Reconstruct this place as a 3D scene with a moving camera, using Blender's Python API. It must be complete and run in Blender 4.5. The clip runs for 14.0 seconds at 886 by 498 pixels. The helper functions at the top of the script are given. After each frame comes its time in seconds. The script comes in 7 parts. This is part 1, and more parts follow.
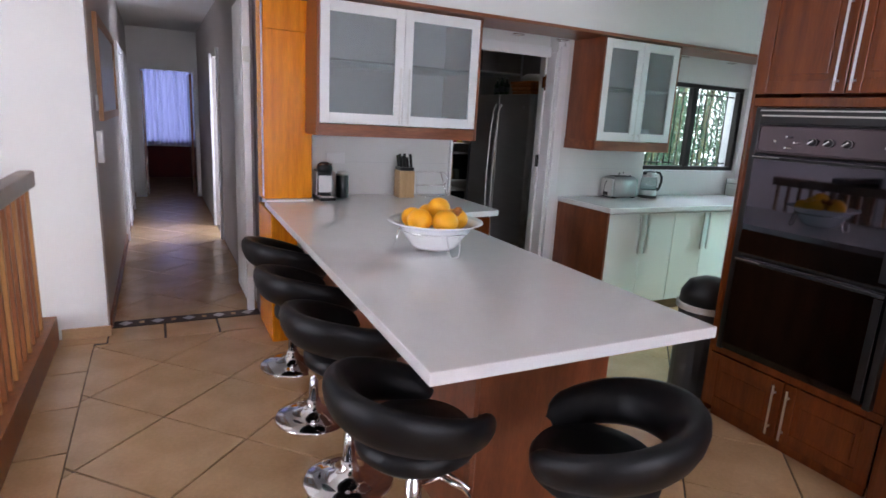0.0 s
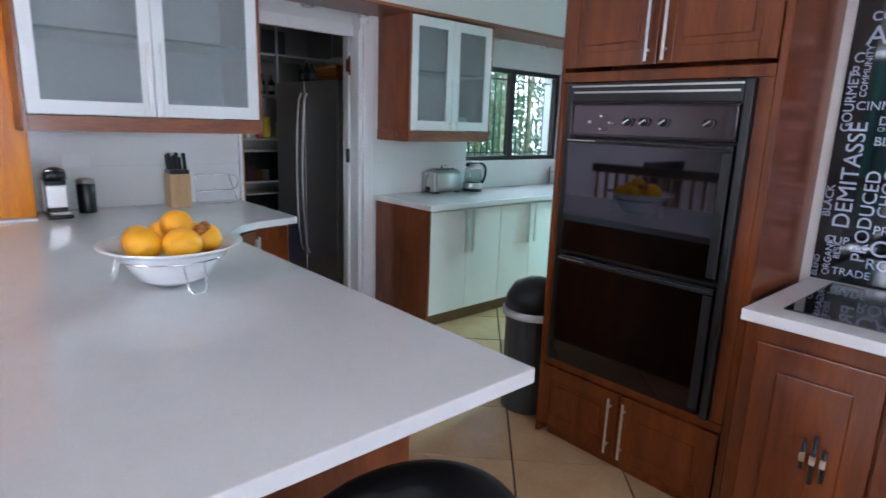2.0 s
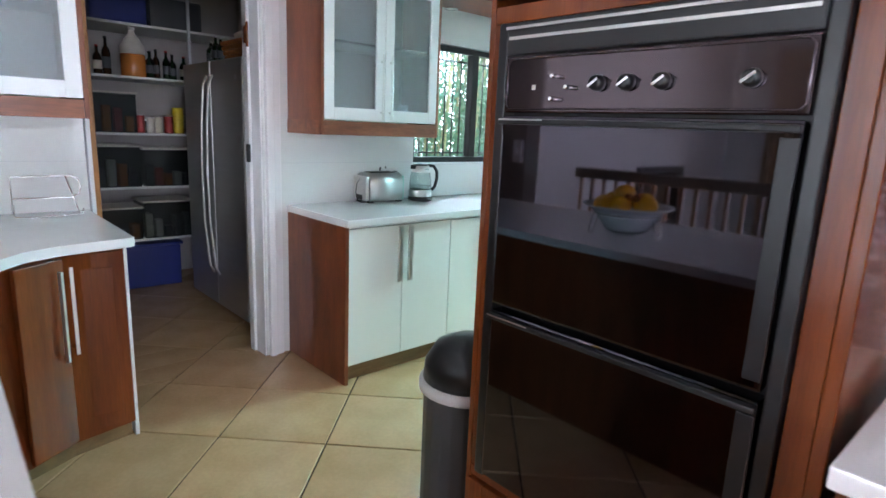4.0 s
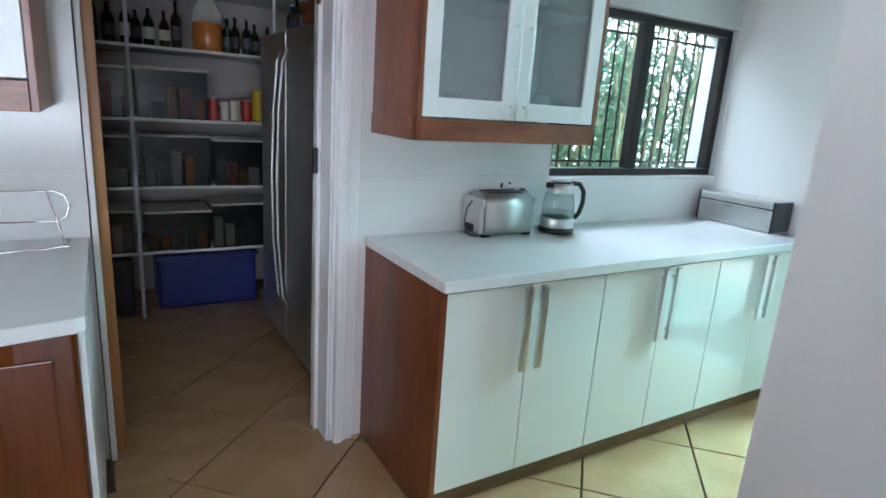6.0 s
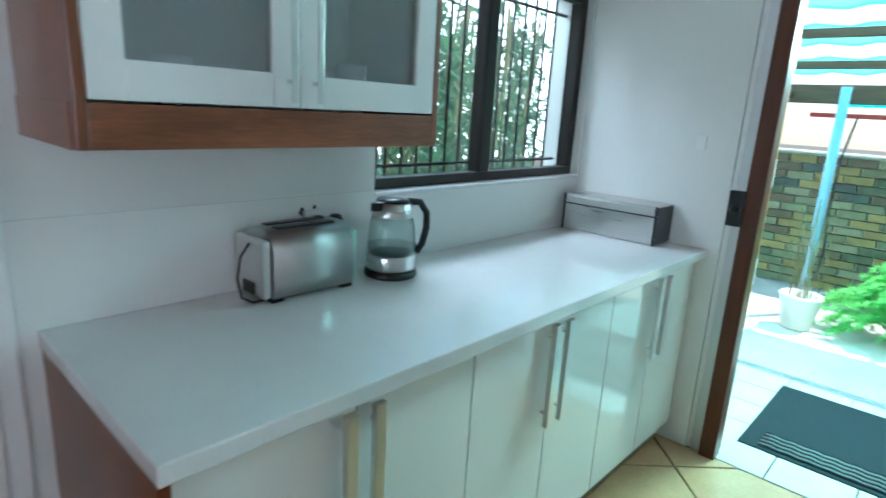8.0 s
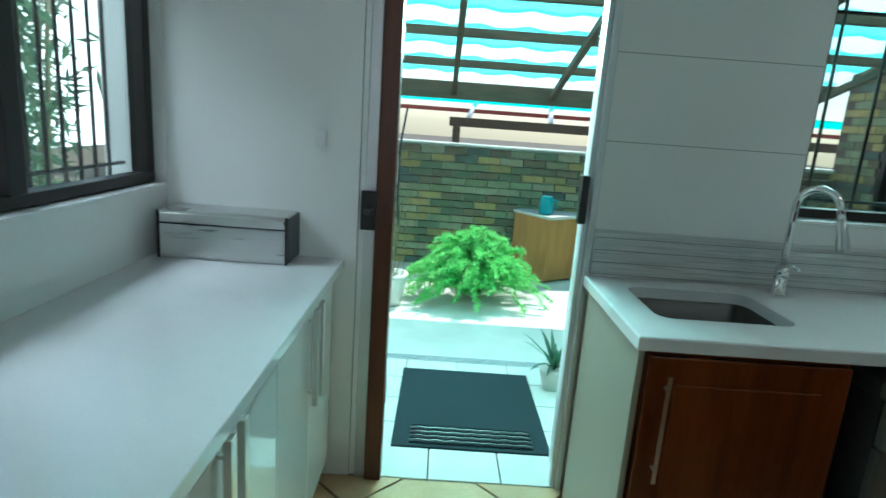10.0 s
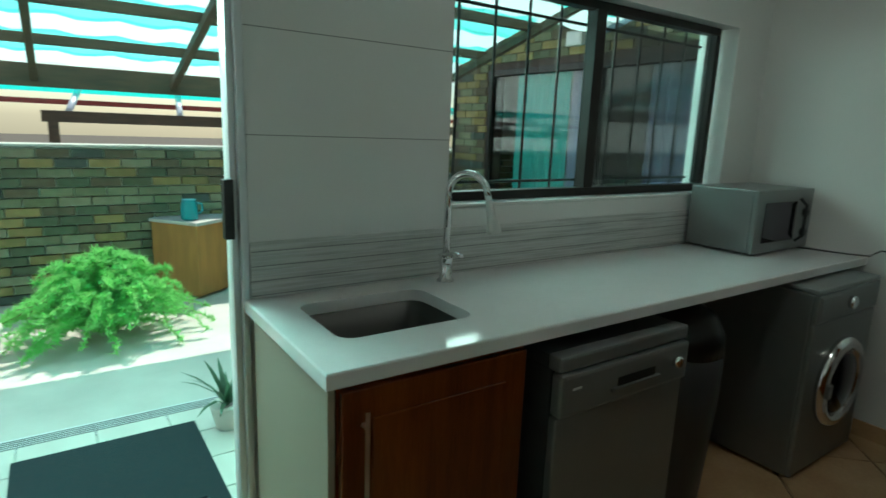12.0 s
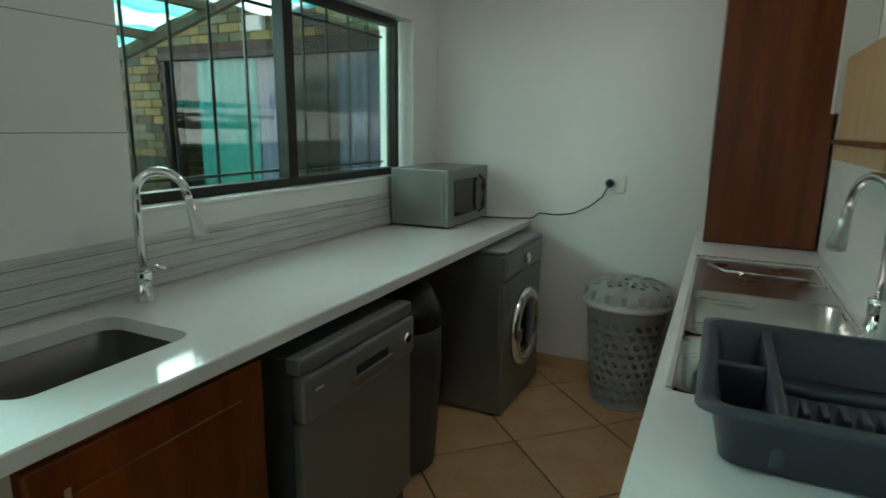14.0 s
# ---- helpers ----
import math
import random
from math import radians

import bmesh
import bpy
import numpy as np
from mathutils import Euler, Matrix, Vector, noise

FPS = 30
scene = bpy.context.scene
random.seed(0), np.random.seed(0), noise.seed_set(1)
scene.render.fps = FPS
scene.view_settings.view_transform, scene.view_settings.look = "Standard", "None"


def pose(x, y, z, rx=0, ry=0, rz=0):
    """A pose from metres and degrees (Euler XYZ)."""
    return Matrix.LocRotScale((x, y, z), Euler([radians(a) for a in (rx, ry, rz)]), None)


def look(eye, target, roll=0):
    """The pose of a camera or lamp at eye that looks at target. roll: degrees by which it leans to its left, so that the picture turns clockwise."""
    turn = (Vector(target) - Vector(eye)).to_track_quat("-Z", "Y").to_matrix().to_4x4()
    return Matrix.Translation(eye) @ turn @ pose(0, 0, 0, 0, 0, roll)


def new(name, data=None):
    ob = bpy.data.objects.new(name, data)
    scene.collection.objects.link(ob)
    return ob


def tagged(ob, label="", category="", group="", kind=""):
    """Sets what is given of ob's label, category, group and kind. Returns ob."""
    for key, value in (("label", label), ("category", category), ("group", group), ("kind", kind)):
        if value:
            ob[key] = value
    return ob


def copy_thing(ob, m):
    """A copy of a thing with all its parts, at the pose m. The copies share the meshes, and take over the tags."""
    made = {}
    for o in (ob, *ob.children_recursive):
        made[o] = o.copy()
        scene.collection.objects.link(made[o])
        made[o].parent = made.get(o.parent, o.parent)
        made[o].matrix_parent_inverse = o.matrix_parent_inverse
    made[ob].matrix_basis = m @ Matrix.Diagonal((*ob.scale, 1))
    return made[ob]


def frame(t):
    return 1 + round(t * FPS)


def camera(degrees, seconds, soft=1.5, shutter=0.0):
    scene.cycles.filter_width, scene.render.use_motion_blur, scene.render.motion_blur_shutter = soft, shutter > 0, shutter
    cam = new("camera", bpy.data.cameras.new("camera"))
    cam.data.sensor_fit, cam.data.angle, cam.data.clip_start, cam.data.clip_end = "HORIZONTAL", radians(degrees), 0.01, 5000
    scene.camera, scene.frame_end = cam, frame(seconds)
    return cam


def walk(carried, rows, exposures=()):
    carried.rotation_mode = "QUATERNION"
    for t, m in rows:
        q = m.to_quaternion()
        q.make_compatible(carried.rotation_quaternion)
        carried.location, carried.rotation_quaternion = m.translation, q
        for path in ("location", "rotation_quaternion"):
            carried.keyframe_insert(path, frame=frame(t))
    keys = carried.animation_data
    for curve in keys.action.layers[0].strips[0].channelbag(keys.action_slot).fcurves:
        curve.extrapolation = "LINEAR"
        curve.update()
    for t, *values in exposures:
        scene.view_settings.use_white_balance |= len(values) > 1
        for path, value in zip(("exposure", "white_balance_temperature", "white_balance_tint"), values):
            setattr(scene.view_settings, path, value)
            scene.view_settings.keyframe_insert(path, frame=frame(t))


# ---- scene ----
LENS = 75.6
cam = camera(LENS, 14.0, soft=1.6, shutter=0.3)
PATH = [
    (0, (0.649, 0.385, 1.496), (1.531, 2.123, 1.05), 3.2),
    (0.5, (0.793, 0.492, 1.48), (1.744, 2.195, 1.036), 3.0),
    (1, (0.939, 0.567, 1.468), (1.987, 2.212, 1.026), 2.7),
    (1.5, (1.068, 0.652, 1.466), (2.225, 2.224, 1.028), 2.4),
    (2, (1.213, 0.746, 1.453), (2.52, 2.197, 1.02), 2.0),
    (2.2, (1.277, 0.771, 1.457), (2.624, 2.183, 1.019), 1.7),
    (4.3, (2.292, 1.369, 1.366), (3.595, 2.83, 0.959), 3.0),
    (4.5, (2.369, 1.468, 1.401), (3.617, 2.969, 0.968), 3.1),
    (5, (2.521, 1.72, 1.425), (3.672, 3.292, 0.972), 3.5),
    (5.5, (2.704, 1.945, 1.433), (3.749, 3.583, 0.959), 3.6),
    (6, (2.808, 2.201, 1.436), (3.811, 3.86, 0.946), 3.9),
    (6.5, (2.924, 2.391, 1.433), (3.926, 4.048, 0.934), 4.0),
    (7, (3.104, 2.612, 1.421), (4.161, 4.233, 0.918), 4.0),
    (7.5, (3.279, 2.77, 1.413), (4.475, 4.295, 0.92), 3.6),
    (8, (3.442, 2.888, 1.413), (4.873, 4.199, 0.931), 3.3),
    (10.3, (3.898, 3.32, 1.42), (5.845, 3.137, 1.001), 4.3),
    (10.5, (3.936, 3.31, 1.41), (5.874, 3.031, 1.003), 4.3),
    (11, (4.063, 3.297, 1.439), (5.924, 2.696, 1.022), 3.1),
    (11.5, (4.141, 3.259, 1.428), (5.887, 2.375, 1.017), 2.7),
    (12, (4.195, 3.205, 1.423), (5.808, 2.094, 1.018), 2.2),
    (12.5, (4.241, 3.188, 1.424), (5.67, 1.849, 1.018), 1.7),
    (13, (4.284, 3.182, 1.424), (5.523, 1.665, 1.018), 1.3),
    (13.5, (4.298, 3.175, 1.416), (5.344, 1.52, 1.005), 0.9),
    (14, (4.29, 3.175, 1.416), (5.14, 1.412, 1.002), 0.7),
]
EXPOSURES = [(0.0, 1.12, 6100, 19), (1.0, 1.16, 5900, 16), (2.2, 1.24, 5550, 12), (4.3, 1.84, 5800, 13), (5.2, 1.76, 5750, 13), (6.0, 1.58, 5650, 10), (7.0, 1.30, 5500, 6), (8.2, 1.04, 5450, 3), (10.3, 0.36, 5650, -3), (11.0, 0.14, 5850, -2), (12.0, 0.05, 6350, -3), (13.0, 0.32, 6500, 2), (14.0, 0.45, 6700, 4)]
walk(cam, [(t, look(eye, target, roll)) for t, eye, target, roll in PATH], EXPOSURES)

# ---- daylight ----
SUN_UP, SUN_ROUND = radians(58), radians(120)
world = bpy.data.worlds.new("daylight")
scene.world = world
world.use_nodes = True
wn = world.node_tree.nodes
sky = wn.new("ShaderNodeTexSky")
sky.sky_type, sky.sun_disc, sky.sun_elevation, sky.sun_rotation = "NISHITA", False, SUN_UP, SUN_ROUND
world.node_tree.links.new(sky.outputs[0], wn["Background"].inputs[0])
wn["Background"].inputs[1].default_value = 0.15
sun_data = bpy.data.lights.new("sun", "SUN")
sun_data.energy, sun_data.angle, sun_data.color = 5.0, radians(0.6), (1.0, 0.95, 0.86)
sun = new("sun", sun_data)
sun_way = Vector((math.sin(SUN_ROUND) * math.cos(SUN_UP), math.cos(SUN_ROUND) * math.cos(SUN_UP), math.sin(SUN_UP)))
sun.matrix_world = look(sun_way * 30, (0, 0, 0))


def window_light(name, centre, aim, w, h, watts, colour):
    """Sky light that comes in through one opening."""
    d = bpy.data.lights.new(name, "AREA")
    d.shape, d.size, d.size_y, d.energy, d.color = "RECTANGLE", w, h, watts, colour
    ob = new(name, d)
    ob.matrix_world = look(centre, aim)
    return ob


window_light("garden_window_light", (5.25, 5.3, 2.75), (4.9, 3.4, 0.9), 1.3, 0.7, 36, (0.86, 0.95, 1.0))
window_light("court_window_light", (6.50, 1.15, 2.26), (5.2, 1.15, 0.95), 0.5, 1.7, 17, (0.80, 1.0, 0.93))
window_light("court_door_light", (6.9, 3.2, 2.13), (4.9, 3.5, 0.4), 0.5, 0.9, 54, (0.60, 1.0, 0.92))
window_light("scullery_lamp_light", (4.85, 1.15, 2.62), (4.85, 1.15, 0), 0.3, 0.3, 3.5, (1.0, 0.98, 0.92))

# ---- materials ----


def material(name, colour, rough=0.5, metal=0.0, vary=0.0, scale=4.0, bump=0.0, bump_scale=80.0, stretch=(1, 1, 1), second=None,
             coat=0.0, per_piece=0.0, spec=0.5, fine=0.0):
    """A surface with slow and fine variation of its colour, roughness and relief."""
    m = bpy.data.materials.new(name)
    m.use_nodes = True
    n, l = m.node_tree.nodes, m.node_tree.links
    b = n["Principled BSDF"]
    b.inputs["Roughness"].default_value, b.inputs["Metallic"].default_value = rough, metal
    b.inputs["Coat Weight"].default_value, b.inputs["Coat Roughness"].default_value = coat, 0.08
    b.inputs["Specular IOR Level"].default_value = spec
    tc, mp = n.new("ShaderNodeTexCoord"), n.new("ShaderNodeMapping")
    l.new(tc.outputs["Object"], mp.inputs["Vector"])
    mp.inputs["Scale"].default_value = stretch
    slow = n.new("ShaderNodeTexNoise")
    slow.inputs["Scale"].default_value, slow.inputs["Detail"].default_value = scale, 6
    l.new(mp.outputs[0], slow.inputs["Vector"])
    ramp = n.new("ShaderNodeMix")
    ramp.data_type = "RGBA"
    dark = second or tuple(c * (1 - vary) for c in colour)
    ramp.inputs[6].default_value, ramp.inputs[7].default_value = (*dark, 1), (*colour, 1)
    span = n.new("ShaderNodeMapRange")
    span.inputs["From Min"].default_value, span.inputs["From Max"].default_value = 0.3, 0.65
    l.new(slow.outputs["Fac"], span.inputs["Value"])
    l.new(span.outputs[0], ramp.inputs[0])
    out = ramp.outputs[2]
    grain = n.new("ShaderNodeTexNoise")
    grain.inputs["Scale"].default_value, grain.inputs["Detail"].default_value = bump_scale, 4
    l.new(mp.outputs[0], grain.inputs["Vector"])
    if fine:
        hv = n.new("ShaderNodeHueSaturation")
        fr = n.new("ShaderNodeMapRange")
        fr.inputs["From Min"].default_value, fr.inputs["From Max"].default_value = 0.3, 0.7
        fr.inputs["To Min"].default_value, fr.inputs["To Max"].default_value = 1 - fine, 1 + fine
        l.new(grain.outputs["Fac"], fr.inputs["Value"])
        l.new(fr.outputs[0], hv.inputs["Value"])
        l.new(out, hv.inputs["Color"])
        out = hv.outputs[0]
    if per_piece:
        oi, pr, pv = n.new("ShaderNodeObjectInfo"), n.new("ShaderNodeMapRange"), n.new("ShaderNodeHueSaturation")
        pr.inputs["To Min"].default_value, pr.inputs["To Max"].default_value = 1 - per_piece, 1 + per_piece
        l.new(oi.outputs["Random"], pr.inputs["Value"])
        l.new(pr.outputs[0], pv.inputs["Value"])
        l.new(out, pv.inputs["Color"])
        out = pv.outputs[0]
    l.new(out, b.inputs["Base Color"])
    rr = n.new("ShaderNodeMapRange")
    rr.inputs["To Min"].default_value, rr.inputs["To Max"].default_value = max(0.02, rough * 0.8), min(1, rough * 1.2 + 0.02)
    l.new(slow.outputs["Fac"], rr.inputs["Value"])
    l.new(rr.outputs[0], b.inputs["Roughness"])
    if bump:
        bp = n.new("ShaderNodeBump")
        bp.inputs["Strength"].default_value, bp.inputs["Distance"].default_value = bump, 0.004
        l.new(grain.outputs["Fac"], bp.inputs["Height"])
        l.new(bp.outputs[0], b.inputs["Normal"])
    return m


def glass(name, colour=(1, 1, 1), rough=0.0, keep=0.85):
    """Thin pane: mostly clear, with a mirror's gloss at grazing angles."""
    m = bpy.data.materials.new(name)
    m.use_nodes = True
    n, l = m.node_tree.nodes, m.node_tree.links
    n.remove(n["Principled BSDF"])
    tr, gl, mx = n.new("ShaderNodeBsdfTransparent"), n.new("ShaderNodeBsdfGlossy"), n.new("ShaderNodeMixShader")
    tr.inputs[0].default_value = (*[c * keep for c in colour], 1)
    gl.inputs["Roughness"].default_value = rough
    lw, pw, rg = n.new("ShaderNodeLayerWeight"), n.new("ShaderNodeMath"), n.new("ShaderNodeMapRange")
    pw.operation, pw.inputs[1].default_value = "POWER", 4.0
    rg.inputs["To Min"].default_value, rg.inputs["To Max"].default_value = 0.035, 0.85
    l.new(lw.outputs["Facing"], pw.inputs[0])
    l.new(pw.outputs[0], rg.inputs["Value"])
    l.new(rg.outputs[0], mx.inputs[0])
    l.new(tr.outputs[0], mx.inputs[1])
    l.new(gl.outputs[0], mx.inputs[2])
    l.new(mx.outputs[0], n["Material Output"].inputs[0])
    return m


def sheer(name, colour, through_colour, share, rough=0.6):
    """Cloth, leaf or plastic sheet that lets light through."""
    m = bpy.data.materials.new(name)
    m.use_nodes = True
    n, l = m.node_tree.nodes, m.node_tree.links
    b = n["Principled BSDF"]
    b.inputs["Base Color"].default_value, b.inputs["Roughness"].default_value = (*colour, 1), rough
    tl, mx = n.new("ShaderNodeBsdfTranslucent"), n.new("ShaderNodeMixShader")
    tl.inputs[0].default_value = (*through_colour, 1)
    mx.inputs[0].default_value = share
    l.new(b.outputs[0], mx.inputs[1])
    l.new(tl.outputs[0], mx.inputs[2])
    l.new(mx.outputs[0], n["Material Output"].inputs[0])
    return m


def mesh_screen(name):
    """Fine dark fly mesh that one sees through."""
    m = bpy.data.materials.new(name)
    m.use_nodes = True
    n, l = m.node_tree.nodes, m.node_tree.links
    b, tr, mx = n["Principled BSDF"], n.new("ShaderNodeBsdfTransparent"), n.new("ShaderNodeMixShader")
    b.inputs["Base Color"].default_value, b.inputs["Roughness"].default_value = (0.03, 0.03, 0.03, 1), 0.8
    mx.inputs[0].default_value = 0.3
    l.new(tr.outputs[0], mx.inputs[1])
    l.new(b.outputs[0], mx.inputs[2])
    l.new(mx.outputs[0], n["Material Output"].inputs[0])
    return m


def glow(name, colour, strength):
    """Bright hazy daylight seen through a window."""
    m = bpy.data.materials.new(name)
    m.use_nodes = True
    n, l = m.node_tree.nodes, m.node_tree.links
    n.remove(n["Principled BSDF"])
    e = n.new("ShaderNodeEmission")
    e.inputs[0].default_value, e.inputs[1].default_value = (*colour, 1), strength
    l.new(e.outputs[0], n["Material Output"].inputs[0])
    return m


def frosted_glass(name):
    """Etched glass that blurs what stands behind it."""
    m = bpy.data.materials.new(name)
    m.use_nodes = True
    b = m.node_tree.nodes["Principled BSDF"]
    b.inputs["Base Color"].default_value = (0.72, 0.77, 0.79, 1)
    b.inputs["Roughness"].default_value, b.inputs["Transmission Weight"].default_value, b.inputs["IOR"].default_value = 0.20, 0.78, 1.15
    return m


def face_brick():
    """Olive, ochre and grey-green bricks, each of its own colour."""
    m = material("olive_face_brick", (1, 1, 1), 0.85, second=(0.62, 0.66, 0.60), scale=9, bump=0.5, bump_scale=60)
    n, l = m.node_tree.nodes, m.node_tree.links
    base = n["Principled BSDF"].inputs["Base Color"]
    old = base.links[0].from_socket
    oi, geo, add, ramp, mul = n.new("ShaderNodeObjectInfo"), n.new("ShaderNodeNewGeometry"), n.new("ShaderNodeMath"), n.new("ShaderNodeValToRGB"), n.new("ShaderNodeMix")
    add.operation = "WRAP"
    add.inputs[1].default_value, add.inputs[2].default_value = 1.0, 0.0
    both = n.new("ShaderNodeMath")
    l.new(oi.outputs["Random"], both.inputs[0])
    l.new(geo.outputs["Random Per Island"], both.inputs[1])
    l.new(both.outputs[0], add.inputs[0])
    cr = ramp.color_ramp
    cr.interpolation = "CONSTANT"
    for i, c in enumerate(((0.13, 0.15, 0.09), (0.30, 0.24, 0.10), (0.20, 0.20, 0.11), (0.10, 0.12, 0.10), (0.38, 0.29, 0.12), (0.24, 0.25, 0.15), (0.16, 0.13, 0.08), (0.31, 0.30, 0.19))):
        e = cr.elements[i] if i < 2 else cr.elements.new(i / 8)
        e.position, e.color = i / 8, (*c, 1)
    l.new(add.outputs[0], ramp.inputs[0])
    mul.data_type, mul.blend_type = "RGBA", "MULTIPLY"
    mul.inputs[0].default_value = 1.0
    l.new(ramp.outputs[0], mul.inputs[6])
    l.new(old, mul.inputs[7])
    l.new(mul.outputs[2], base)
    return m


